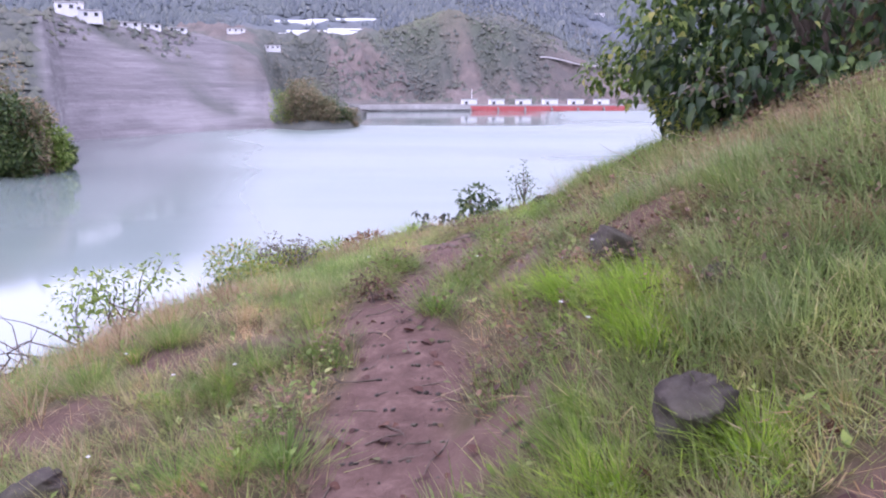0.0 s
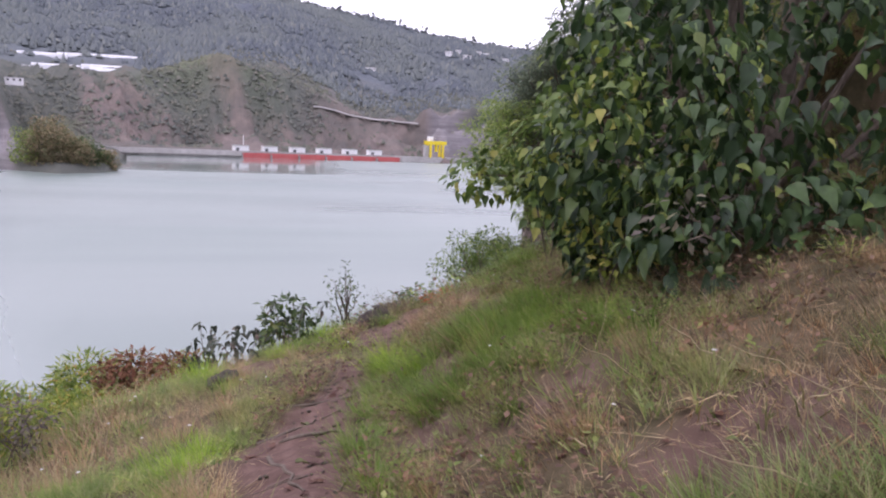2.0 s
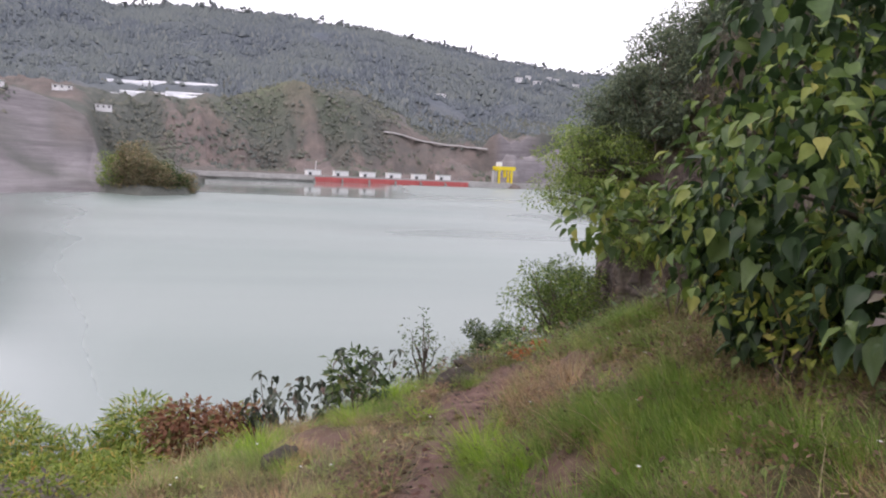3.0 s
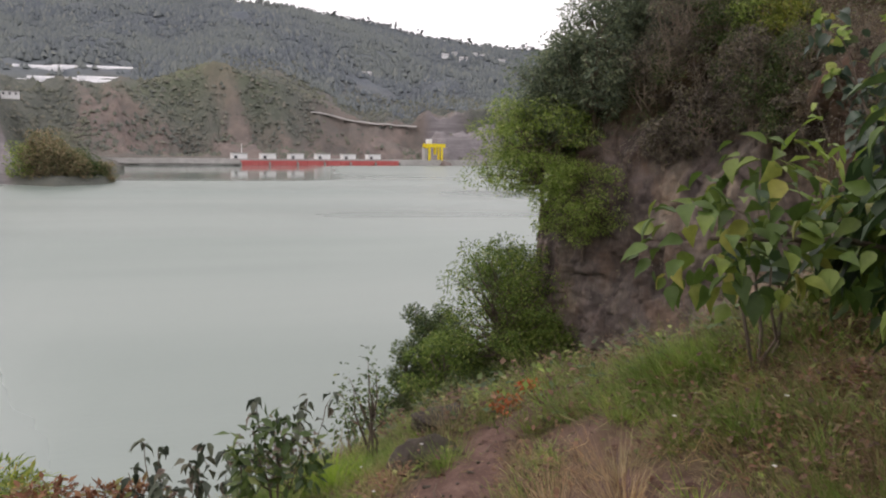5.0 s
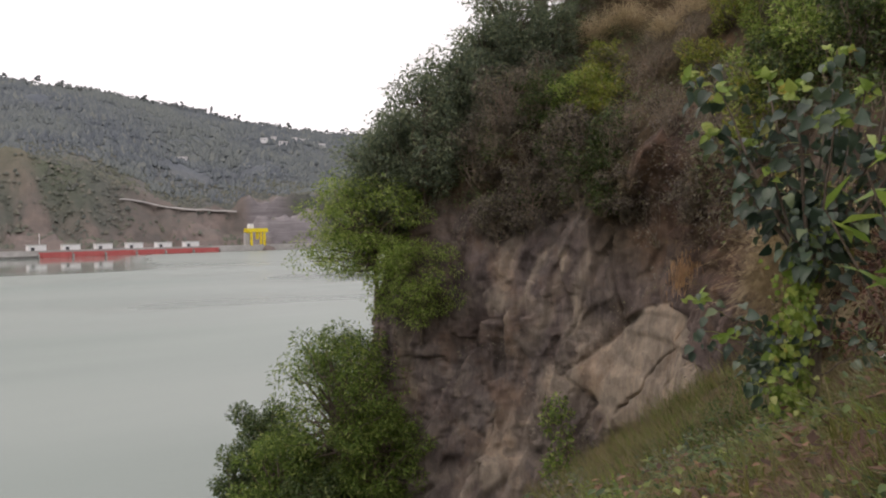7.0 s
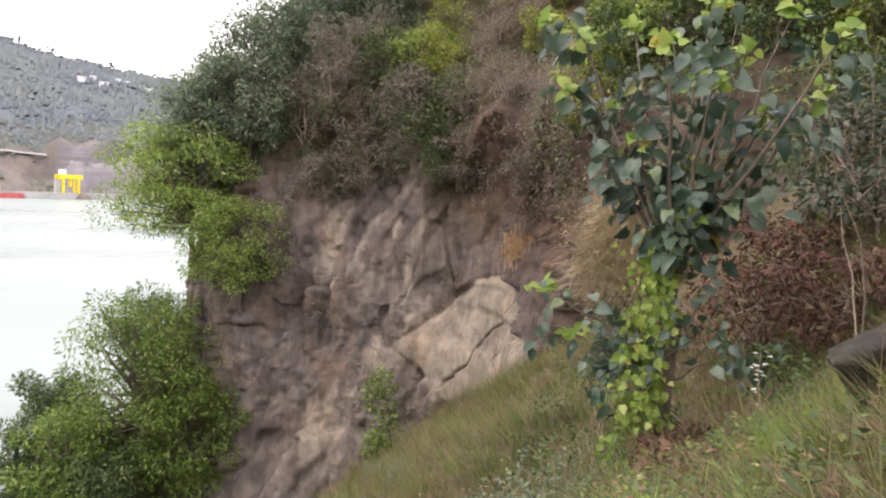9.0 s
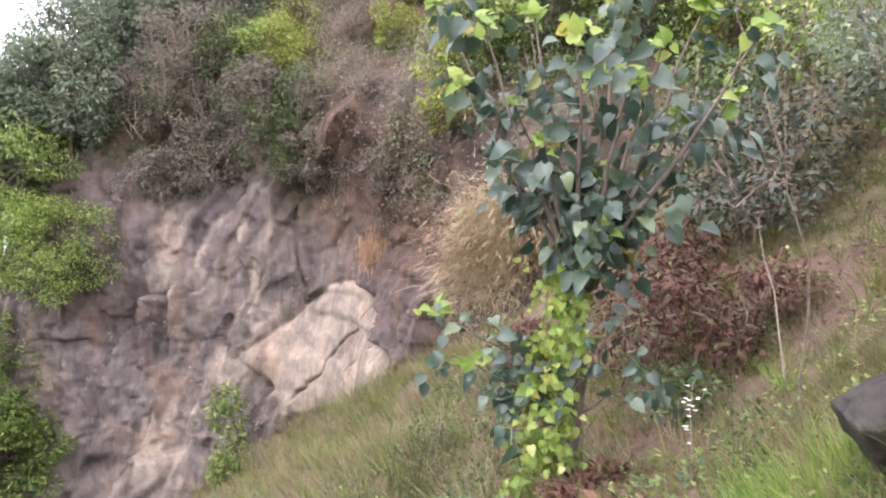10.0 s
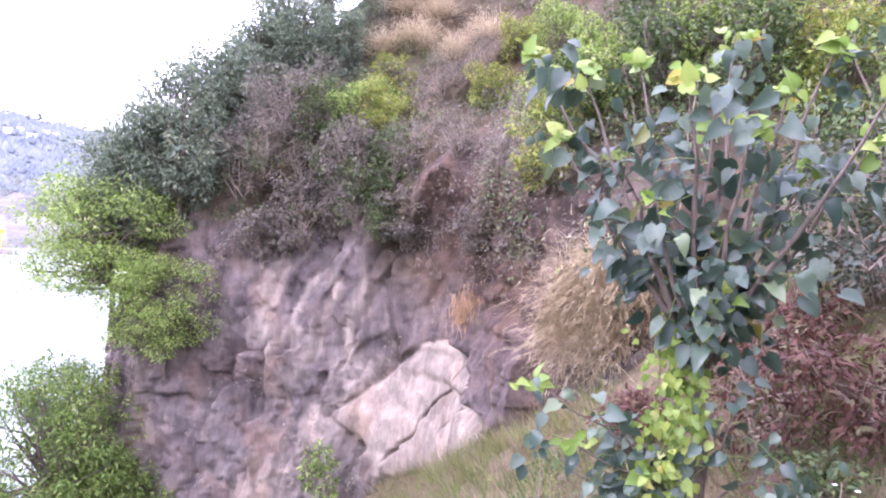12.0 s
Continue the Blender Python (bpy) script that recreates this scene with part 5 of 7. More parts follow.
bush("tree", "green tree among brush at the foot of the cliff", "tree", on_cliff(0, 18.5, -22.5), (5.8, 5, 6.5), 0.24, 11000, LEAF_WOOD, 206, lobes=60, trunk=0.14, lobe=0.12, low=0.1, width=0.6, flat=0.7)
bush("tree", "green tree at the foot of the rock face", "tree", on_cliff(0, 25.0, -20.6), (5.4, 5, 5.6), 0.24, 9000, LEAF_WOOD, 208, lobes=70, trunk=0.12, lobe=0.12, low=0.08, width=0.5, flat=0.8)
bush("tree", "dark green tree at the waterline below the rock", "tree", on_cliff(0, 20.6, -24.0), (5.4, 5, 5.4), 0.24, 9000, LEAF_MID, 209, lobes=70, trunk=0.12, lobe=0.12, low=0.08, width=0.5, flat=0.8)
bush("tree", "dark grey-green tree on the spur", "tree", on_cliff(0, 20.0, -11.5), (4.2, 4, 5.0), 0.24, 4600, LEAF_DEEP, 207, lobes=45, trunk=0.12, lobe=0.13, low=0.12, width=0.6, flat=0.7)
for n, (b, e, size) in enumerate(((23.8, 2.0, 6.5), (23.2, 4.6, 6.2), (26.6, 5.6, 6.8), (29.0, 1.2, 6.0), (29.6, 7.4, 6.0), (25.6, 1.5, 5.0), (22.6, -1.0, 4.6), (28.4, 10.5, 6.0), (31.5, 11.0, 5.2), (27.0, 8.5, 7.0), (30.0, 13.0, 7.5), (33.0, 14.0, 7.5), (35.5, 15.5, 7.0))):
    bush("tree", "dark grey-green evergreen tree on the cliff top", "tree", on_cliff(0, b, e, 0.5), (size * 0.85, size * 0.8, size), 0.24, 6000, LEAF_DEEP, 210 + n, lobes=64, trunk=0.13, lobe=0.115, low=0.08, group="trees on the cliff top", width=0.6)
for n, (b, e, size, mat, what) in enumerate(((33.0, 3.6, 4.6, LEAF_GREY, "grey half-dry shrub"), (37.3, 0.2, 4.4, LEAF_GREY, "brown half-dry shrub"), (40.5, 4.2, 4.2, LEAF_GREY, "grey half-dry shrub"), (44.0, 0.5, 3.6, LEAF_GREY, "brown half-dry shrub"),
                                             (38.2, 7.6, 4.2, LEAF_MID, "green leafy shrub"), (35.5, 7.0, 4.6, LEAF_GREY, "grey half-dry shrub"), (42.5, 8.0, 3.8, LEAF_YELLOW, "yellow-green shrub"), (34.6, -1.0, 3.2, LEAF_GREY, "brown half-dry shrub"))):
    bush("shrub", what + " on the rock above the bare face", "shrub", on_cliff(0, b, e, 0.3), (size, size * 0.8, size * 0.8), 0.17, 3400, mat, 230 + n, lobes=46, stems=14, lobe=0.125, low=0.1, group="shrubs on the cliff", twigs=TWIG, width=0.7)
hb = np.random.default_rng(238)
for n in range(16):
    q, up, sl = cliff_point(np.array([S_SLAB + hb.uniform(-1.0, 10.5)]), np.array([19 + hb.uniform(2.2, 6.5)]))
    size = hb.uniform(2.0, 3.4)
    bush("shrub", "brown half-dry shrub hanging over the rock face", "shrub", Vector(q[0]) + Vector((-0.2, -0.3, -0.4 * size)), (size, size * 0.8, size * 0.8), 0.14, 1500, LEAF_GREY if n % 3 else LEAF_MID, 880 + n, lobes=34, stems=14, lobe=0.13, low=0.1, group="shrubs on the cliff", twigs=TWIG, width=0.7, droop=0.7)
DRY_GREY, LEAFY, BRIGHT = "mauve-grey twiggy half-bare shrub", "leafy green shrub", "leafy yellow-green shrub"
for n, (b, e, size, mat, what, count) in enumerate((
        (40.9, 8.6, 3.6, LEAF_FRESH, LEAFY, 3400), (43.2, 11.6, 2.8, LEAF_YELLOW, BRIGHT, 2400), (38.6, 6.6, 2.6, LEAF_MID, LEAFY, 2000), (50.8, 11.2, 3.0, LEAF_YELLOW, BRIGHT, 2800), (56.2, 13.6, 4.4, LEAF_FRESH, LEAFY, 4600), (53.0, 15.0, 3.2, LEAF_YELLOW, BRIGHT, 3000),
        (55.8, 5.8, 3.4, LEAF_YELLOW, BRIGHT, 3600), (59.7, 11.2, 3.4, LEAF_FRESH, LEAFY, 3200), (57.5, 9.0, 3.0, LEAF_MID, LEAFY, 2600), (63.5, 11.0, 3.6, LEAF_MID, LEAFY, 3000), (34.2, 6.4, 3.8, LEAF_GREY, DRY_GREY, 2000), (46.9, 11.6, 3.0, LEAF_GREY, DRY_GREY, 1100),
        (66.0, 14.5, 3.4, LEAF_FRESH, LEAFY, 3200), (69.0, 11.5, 3.4, LEAF_MID, LEAFY, 3000), (72.5, 14.0, 3.6, LEAF_FRESH, LEAFY, 3000), (62.0, 16.0, 3.4, LEAF_MID, LEAFY, 3000), (75.5, 11.0, 3.2, LEAF_YELLOW, BRIGHT, 3000), (54.0, 10.0, 2.6, LEAF_FRESH, LEAFY, 2200), (42.5, 8.8, 2.8, LEAF_FRESH, LEAFY, 2200), (36.9, 3.4, 3.6, LEAF_GREY, DRY_GREY, 1900), (44.5, 6.5, 2.8, LEAF_GREY, DRY_GREY, 1000), (48.4, 8.0, 2.6, LEAF_GREY, DRY_GREY, 900), (41.5, 3.6, 3.2, LEAF_MID, LEAFY, 1500), (51.5, 6.5, 2.4, LEAF_GREY, DRY_GREY, 800))):
    bush("shrub", what + " on the slope above the rock", "shrub", on_cliff(1, b, e, 0.3), (size, size * 0.8, size * 0.85), 0.16 if mat is not LEAF_GREY else 0.1, count if mat is not LEAF_GREY else int(count * 1.3), mat, 240 + n, lobes=48, stems=16, lobe=0.115, low=0.08, group="shrubs on the cliff", width=0.7, twigs=TWIG if mat is LEAF_GREY else BARK)
for n, (b, e, size) in enumerate(((29.6, 11.0, 6.0), (31.8, 10.0, 6.0), (36.5, 12.2, 5.0), (39.2, 12.6, 4.4), (34.0, 11.6, 5.0))):
    bush("tree", "blue-green leafy tree on the cliff top", "tree", on_cliff(1, b, e, 0.5), (size * 0.8, size * 0.75, size), 0.22, 5000, LEAF_DEEP, 760 + n, lobes=60, trunk=0.12, lobe=0.115, low=0.08, group="trees on the cliff top", width=0.6)

# smaller growth scattered over ledges and the slope above
protos = []
for n, (mat, what) in enumerate(((LEAF_GREY, "grey-brown dry shrub clinging to the rock"), (LEAF_MID, "small green shrub clinging to the rock"), (LEAF_DEEP, "dark green shrub clinging to the rock"), (LEAF_GREY, "twiggy half-bare shrub clinging to the rock"))):
    protos.append(bush("shrub", what, "shrub", on_cliff(0, 33 + 2 * n, 12.5), (1.9, 1.8, 1.7), 0.12, 460 if n < 3 else 260, mat, 260 + n, lobes=11, stems=8, lobe=0.24, low=0.15, group="small growth on the cliff", twigs=TWIG, width=0.7))
pr = np.random.default_rng(270)
for k in range(130):
    s, v = pr.uniform(S_SLAB - 13, S_TIP + 7), pr.uniform(8, 48) if k % 3 else pr.uniform(20, 34)
    p, up, sl = cliff_point(np.array([s]), np.array([v]))
    if sl[0] > 0.15 or (up[0] < 1.5 and pr.random() < 0.72):
        continue
    kind = int(pr.choice(4, p=(0.15, 0.25, 0.5, 0.1) if s > S_TIP - 6 else (0.3, 0.4, 0.05, 0.25)))
    place_copy(protos[kind], p[0] - (0, 0, 0.2), pr.uniform(0, 360), pr.uniform(0.5, 1.5))

# dry growth and ivy draped over the upper face
def cliff_growth(name, label, count, per, material, seed, low, high, keep, leaf, template, spread=0.4, hang=0.8, width=1.0):
    r = np.random.default_rng(seed)
    s, v = r.uniform(S_SLAB - 14, S_TIP + 5, count), r.uniform(9, 46, count)
    p, up, sl = cliff_point(s, v)
    field = fractal(s * 0.28, up * 0.28, 0, 3, seed)
    ok = (up > low + 2.2 * fractal(s * 0.2, 0 * s, 0, 2, seed + 5)) & (up < high) & (sl < 0.12) & (field > keep)
    p = np.repeat(p[ok], per, 0)
    n = len(p)
    out = np.stack([-np.interp(s[ok], FOOT_S, FOOT_IN[:, 0]), -np.interp(s[ok], FOOT_S, FOOT_IN[:, 1]), np.full(ok.sum(), 0.3)], -1)
    out = unit(np.repeat(out, per, 0))
    p = p + r.normal(0, spread, (n, 3)) * (1, 1, 0.9) + out * abs(r.normal(0, 0.22, (n, 1)))
    along = unit(out * 0.7 + r.normal(0, 0.55, (n, 3)) + (0, 0, -hang))
    ln = leaf * r.uniform(0.5, 1.3, n)
    return tagged(new(name, mesh_of(name, *scatter(template[0], template[1], p, along, out + (0, 0, 0.6) + r.normal(0, 0.3, (n, 3)), ln, ln * width), material)), label, "undergrowth", kind="stuff")


cliff_growth("dry_growth", "brown half-dry growth draped over the upper rock", 3600, 22, LEAF_GREY, 280, 0.8, 30, -0.05, 0.13, (LEAF_V, LEAF_F))
cliff_growth("ivy_growth", "green leafy growth over the upper rock", 4200, 24, LEAF_MID, 281, 2.5, 30, 0.1, 0.15, (LEAF_V, LEAF_F), hang=0.5)
cliff_growth("hanging_grass", "straw-coloured grass hanging from ledges", 2600, 30, SLOPE_DRY, 282, 1.5, 30, 0.0, 0.45, (FAR_V, FAR_F), 0.25, width=0.06)
cliff_growth("ledge_growth", "sparse brown growth in the cracks of the rock", 900, 16, LEAF_GREY, 283, -13, 1.0, 0.2, 0.14, (LEAF_V, LEAF_F), 0.3)

# a mound of hanging straw beside the overhang
hr = np.random.default_rng(290)
for b, e in ((57.8, -4.5), (58.8, -3.0), (59.6, -1.4), (61.0, -0.6), (60.0, -5.0), (61.5, -2.6), (58.4, -6.4), (63.0, -1.0), (61.5, -5.5), (42.5, 15.0), (45.0, 16.0), (48.0, 15.0), (50.5, 16.5), (46.5, 18.0), (44.0, 18.5)):
    q = on_cliff(1, b, e, 0.1)
    mound = thing("straw_tussock", q, "pale straw grass tussock hanging over the rock", "grass", "straw tussocks on the rock")
    m = 2400
    base = hr.normal(0, 0.55, (m, 3)) * (1, 1, 0.8)
    out = unit(base * (1, 1, 0.2) + hr.normal(0, 0.3, (m, 3)) - np.array([0.75, 0.45, 0]))
    ln = hr.uniform(0.3, 0.8, m)
    part("tuft", mesh_of("tuft", *scatter(FAR_V, FAR_F, base, unit(out * 0.8 + (0, 0, 0.25) + hr.normal(0, 0.2, (m, 3))), unit(out * 0.4 + (0, 0, -1.0)), ln, np.full(m, 0.02)), STRAW), mound, kind="stuff")

q = cliff_point(np.array([S_SLAB - 1.2]), np.array([18.9]))[0][0]
tuft_o = thing("straw_tussock", Vector(q), "ochre dry grass tuft hanging under the overhang", "grass", "straw tussocks on the rock")
base = hr.normal(0, 0.3, (900, 3)) * (1, 1, 1.2)
part("tuft", mesh_of("tuft", *scatter(FAR_V, FAR_F, base, unit(hr.normal(0, 0.35, (900, 3)) + (-0.5, -0.4, -0.9)), np.tile((0, 0, -1.0), (900, 1)), hr.uniform(0.3, 0.7, 900), np.full(900, 0.025)), OCHRE), tuft_o, kind="stuff")

# ---- the broad-leaved bush beside the path ----
def leafy_cloud(centres, radii, count, r, droop):
    return leaves_on(r, np.asarray(centres, float), np.asarray(radii, float), count, droop, 0.42)


def leaf_objects(parent, variants, at, along, up, length, name="leaf"):
    """Single leaves as parts that share a few meshes."""
    y = unit(along)
    x = unit(np.cross(y, up))
    z = np.cross(x, y)
    for i in range(len(at)):
        m = Matrix(((x[i, 0], y[i, 0], z[i, 0], at[i, 0]), (x[i, 1], y[i, 1], z[i, 1], at[i, 1]), (x[i, 2], y[i, 2], z[i, 2], at[i, 2]), (0, 0, 0, 1)))
        part(name, variants[i % len(variants)], parent, at=m @ Matrix.Scale(float(length[i]), 4))


def leaf_variants(name, verts, faces, material, seed, bend=0.05, count=4):
    r = np.random.default_rng(seed)
    out = []
    for _ in range(count):
        v = np.array(verts, float)
        v[:, 2] += r.normal(0, bend * 0.4, len(v)) - bend * v[:, 1] ** 2 * r.uniform(0.2, 2.5)
        v[:, 0] *= r.uniform(0.85, 1.12)
        out.append(mesh_of(name, v, np.array(faces), material, True))
    return out


br = np.random.default_rng(300)
root = on_ground(3.1, 6.3)
big = thing("broadleaf_bush", root, "large dark bush with broad drooping leaves beside the path", "bush")
lobes_c, lobes_r = [], []
for x, y, z, w in ((-1.2, -0.2, 0.35, 0.5), (-1.0, 0.35, 0.3, 0.55), (-0.9, -0.5, 0.75, 0.5), (-1.1, 0.1, 1.0, 0.5), (-0.7, -0.75, 0.3, 0.5), (-0.5, -0.3, 1.3, 0.6), (-0.75, 0.5, 1.6, 0.55), (-0.1, -0.7, 0.8, 0.6),
                   (0.3, -0.5, 1.5, 0.65), (-0.4, 0.1, 2.1, 0.6), (0.3, -0.2, 2.4, 0.65), (0.9, -0.7, 1.1, 0.6), (1.0, -0.3, 1.9, 0.65), (-0.8, 0.0, 1.6, 0.45), (0.0, 0.8, 1.3, 0.7), (0.8, 0.6, 1.6, 0.7), (1.5, -0.4, 1.4, 0.6),
                   (0.5, 0.3, 3.0, 0.6), (1.2, 0.2, 2.8, 0.6), (-0.2, 0.5, 2.9, 0.5), (-0.55, -0.1, 2.6, 0.35), (1.7, -0.6, 2.2, 0.5), (-1.0, -0.75, 0.0, 0.42), (-0.5, -1.05, 0.05, 0.45), (0.1, -1.15, 0.2, 0.45), (0.7, -1.1, 0.4, 0.5), (1.3, -1.0, 0.7, 0.5), (-0.95, 0.17, -0.25, 0.28), (-1.0, 0.3, -0.05, 0.3), (-0.8, 0.3, -0.2, 0.3), (-0.9, -0.1, 0.0, 0.35), (-1.1, 0.5, 0.15, 0.28)):
    w = w * br.uniform(0.65, 1.1)
    lobes_c.append((x, y, z)), lobes_r.append((w, w, w * 0.85))
stemlines = [(wiggle((br.normal(0, 0.12), br.normal(0, 0.12), -0.1), c, br, 0.06), np.linspace(0.035, 0.008, 5)) for c in lobes_c]
stemlines.append((wiggle((-0.3, 0.2, 0.1), (-1.7, 0.75, 0.16), br, 0.04), np.linspace(0.02, 0.006, 5)))
stemlines.append((wiggle((0, 0, -0.1), (0.3, 0.1, 2.4), br, 0.06), np.linspace(0.09, 0.03, 5)))
part("branchwork", mesh_of("branchwork", *tubes(stemlines), BARK, True), big, kind="stuff")
la, ld, lu = leafy_cloud(lobes_c, lobes_r, 6900, br, 1.3)
near = np.argsort(la[:, 0] + la[:, 1] * 0.5)[:300]
mask = np.zeros(len(la), bool)
mask[near] = True
gl = 0.055 + 0.135 * br.beta(1.3, 2.9, len(la))
part("foliage", mesh_of("foliage", *scatter(BROAD_V, BROAD_F, la[~mask], ld[~mask], lu[~mask], gl[~mask]), LEAF_BIG, True), big, kind="stuff")
leaf_objects(big, leaf_variants("leaf", BROAD_V, BROAD_F, LEAF_BIG_OB, 301, 0.14), la[mask], ld[mask], lu[mask], gl[mask])
left = [i for i, c in enumerate(lobes_c) if c[0] < -0.6 and c[2] < 1.2]
shoots_c = np.vstack([np.array(lobes_c)[left], ((-1.6, -0.7, 0.6), (-1.35, -0.4, 0.8), (-1.4, 0.2, 0.5), (-1.2, -0.7, 0.25), (-1.6, -0.2, 0.35), (-1.25, 0.25, 0.8), (-1.5, 0.0, 0.1), (-1.74, 0.76, 0.16), (-1.6, 0.65, 0.12), (-1.4, 0.55, 0.15), (-1.55, 0.75, 0.3), (-1.25, 0.5, 0.2))])
shoots_r = np.vstack([np.array(lobes_r)[left] * 1.12, np.full((7, 3), 0.26), np.full((5, 3), 0.17)])
fa, fd_, fu = leafy_cloud(shoots_c, shoots_r, 1500, br, 0.7)
part("small_foliage", mesh_of("small_foliage", *scatter(BROAD_V, BROAD_F, fa, fd_, fu, br.uniform(0.04, 0.09, len(fa))), LEAF_SHOOT), big, "small yellow-green shoots", kind="stuff")
bush("vine", "yellow-green climber trailing at the foot of the broad-leaved bush", "vine", on_ground(2.0, 6.2), (0.9, 0.9, 0.8), 0.055, 520, LEAF_YELLOW, 302, stems=7, lobes=14, lobe=0.2, low=0.1, width=0.9)
bush("dry_brush", "tangle of dry brown stems under the broad-leaved bush", "brush", on_ground(2.3, 5.4), (1.4, 0.7, 0.4), 0.06, 260, LEAF_GREY, 303, stems=14, lobes=22, lobe=0.2, low=0.1, twigs=TWIG)

# a lance-leaved sapling beside the path
ls = thing("sapling", on_ground(3.85, 8.95), "sapling with long lance-shaped bright green leaves", "sapling")
sr = np.random.default_rng(310)
tips = [np.array(p) for p in ((-0.3, 0.3, 0.8), (-0.15, 0.2, 1.1), (0.1, 0.25, 0.85), (0.2, -0.1, 1.2), (-0.35, 0.1, 0.95))]
for t in tips:
    part("stem", mesh_of("stem", *tubes([(wiggle((0, 0, -0.05), t, sr, 0.03), np.linspace(0.01, 0.004, 5))]), BARK, True), ls)
la = np.concatenate([wiggle((0, 0, 0.3), t, sr, 0.02, 9)[3:] for t in tips])
ld = unit(sr.normal(0, 0.6, (len(la), 3)) + (0, 0, 0.25))
leaf_objects(ls, leaf_variants("leaf", LANCE_V, LANCE_F, LEAF_YOUNG, 311, 0.12), la, ld, np.tile((0, 0, 1.0), (len(la), 1)) + sr.normal(0, 0.2, (len(la), 3)), sr.uniform(0.13, 0.24, len(la)))

ls = thing("sapling", on_ground(2.5, 8.1), "broad-leaved sapling leaning over the path's edge", "sapling")
tips = [np.array(p) for p in ((-0.2, 0.1, 0.75), (0.1, 0.2, 0.95), (-0.1, -0.15, 0.55), (0.2, -0.1, 0.8))]
for t in tips:
    part("stem", mesh_of("stem", *tubes([(wiggle((0, 0, -0.05), t, sr, 0.03), np.linspace(0.011, 0.004, 5))]), BARK, True), ls)
la = np.concatenate([wiggle((0, 0, 0.2), t, sr, 0.02, 8)[3:] for t in tips])
ld = unit(sr.normal(0, 0.6, (len(la), 3)) + (0, 0, -0.45))
leaf_objects(ls, leaf_variants("leaf", BROAD_V, BROAD_F, LEAF_BIG_OB, 312, 0.12), la, ld, np.tile((0, 0, 1.0), (len(la), 1)) + sr.normal(0, 0.3, (len(la), 3)), sr.uniform(0.12, 0.22, len(la)))

# ---- the young tree with heart-shaped leaves ----
tr = np.random.default_rng(320)
tree_at = on_ground(8.6, 12.6, 0.05)
tree_at.z = min(tree_at.z, -0.6)
tree = thing("heart_leaf_tree", tree_at, "young tree with large blue-green heart-shaped leaves on the slope", "tree")
BASE_Z = tree_at.z
# across: to the right as seen from the path; away: from the path
ACROSS, AWAY = np.array([0.41, -0.91, 0]), np.array([0.91, 0.41, 0])


def tree_local(a, w, z):
    return ACROSS * a + AWAY * w + np.array([0, 0, z - BASE_Z])


fork = tree_local(0.0, 0, 1.3)
limbs, tipset = [], []
limbs.append((np.vstack([wiggle((0, 0, -0.1), tree_local(0.05, 0, 0.7), tr, 0.03, 4), wiggle(tree_local(0.05, 0, 0.7), fork, tr, 0.02, 4)[1:]]), np.linspace(0.07, 0.045, 7)))
for a, w, z in ((-1.45, 0.3, 3.75), (-0.95, -0.3, 3.45), (-0.55, 0.3, 3.65), (-0.15, -0.35, 3.4), (0.2, 0.4, 3.9), (0.55, -0.2, 3.3), (0.95, 0.3, 3.75), (1.35, -0.1, 3.45), (0.3, -0.4, 3.0), (-0.7, 0.2, 2.9), (0.75, 0.3, 2.8), (-0.35, -0.4, 2.45), (0.15, 0.1, 2.2), (0.05, 0.55, 3.1), (1.2, 0.4, 2.95), (-1.15, 0.2, 3.0), (0.1, -0.3, 1.75)):
    t = tree_local(a, w, z)
    mid = fork * 0.5 + t * 0.5 + np.array([0, 0, -0.12])
    limbs.append((np.vstack([wiggle(fork - (0, 0, tr.uniform(0, 0.35)), mid, tr, 0.03, 4), wiggle(mid, t, tr, 0.03, 5)[1:]]), np.linspace(0.03, 0.008, 8)))
    tipset.append(limbs[-1][0])
for a, w, z in ((-0.75, -0.1, 0.75), (-0.95, -0.2, 0.55), (-0.6, 0.2, 0.45), (-0.4, -0.2, 0.35), (0.55, -0.2, 0.6), (0.3, -0.2, 0.95), (-1.2, -0.1, 0.95), (-1.0, 0.2, 0.2), (-0.5, -0.35, 0.0)):
    limbs.append((wiggle(tree_local(0.03, 0, 0.1), tree_local(a, w, z), tr, 0.04, 6), np.linspace(0.016, 0.006, 6)))
    tipset.append(limbs[-1][0])
part("trunk", mesh_of("trunk", *tubes(limbs, 7), BARK, True), tree)
la, ld, ll, lp = [], [], [], []
for n, line in enumerate(tipset):
    high = n < 17
    for k in range(11 if high else 8):
        q = line[int(tr.integers(2, len(line)))]
        out = unit(np.array([*tr.normal(0, 1, 2), tr.normal(-0.15, 0.4)]))
        stalk = q + out * tr.uniform(0.08, 0.3)
        lp.append((np.array([q, (q + stalk) / 2 + (0, 0, 0.02), stalk]), (0.004, 0.0035, 0.003)))
        la.append(stalk), ld.append(out * (1.2, 1.2, 0.6) + np.array([0, 0, tr.normal(-0.95, 0.4)]) - AWAY * 0.15), ll.append(tr.uniform(0.1, 0.225) * (1 if high else 0.75))
part("leafstalk", mesh_of("leafstalk", *tubes(lp, 3), GRASS_GREEN), tree, kind="stuff")
la, ld, ll = np.array(la), np.array(ld), np.array(ll)
lu = np.tile(-AWAY * 0.7 + (0, 0, 0.75), (len(la), 1)) + tr.normal(0, 0.75, (len(la), 3))
leaf_objects(tree, leaf_variants("leaf", HEART_V, HEART_F, LEAF_HEART, 321, 0.22, 8), la, ld, lu, ll)
k = tr.integers(0, len(la), 520)
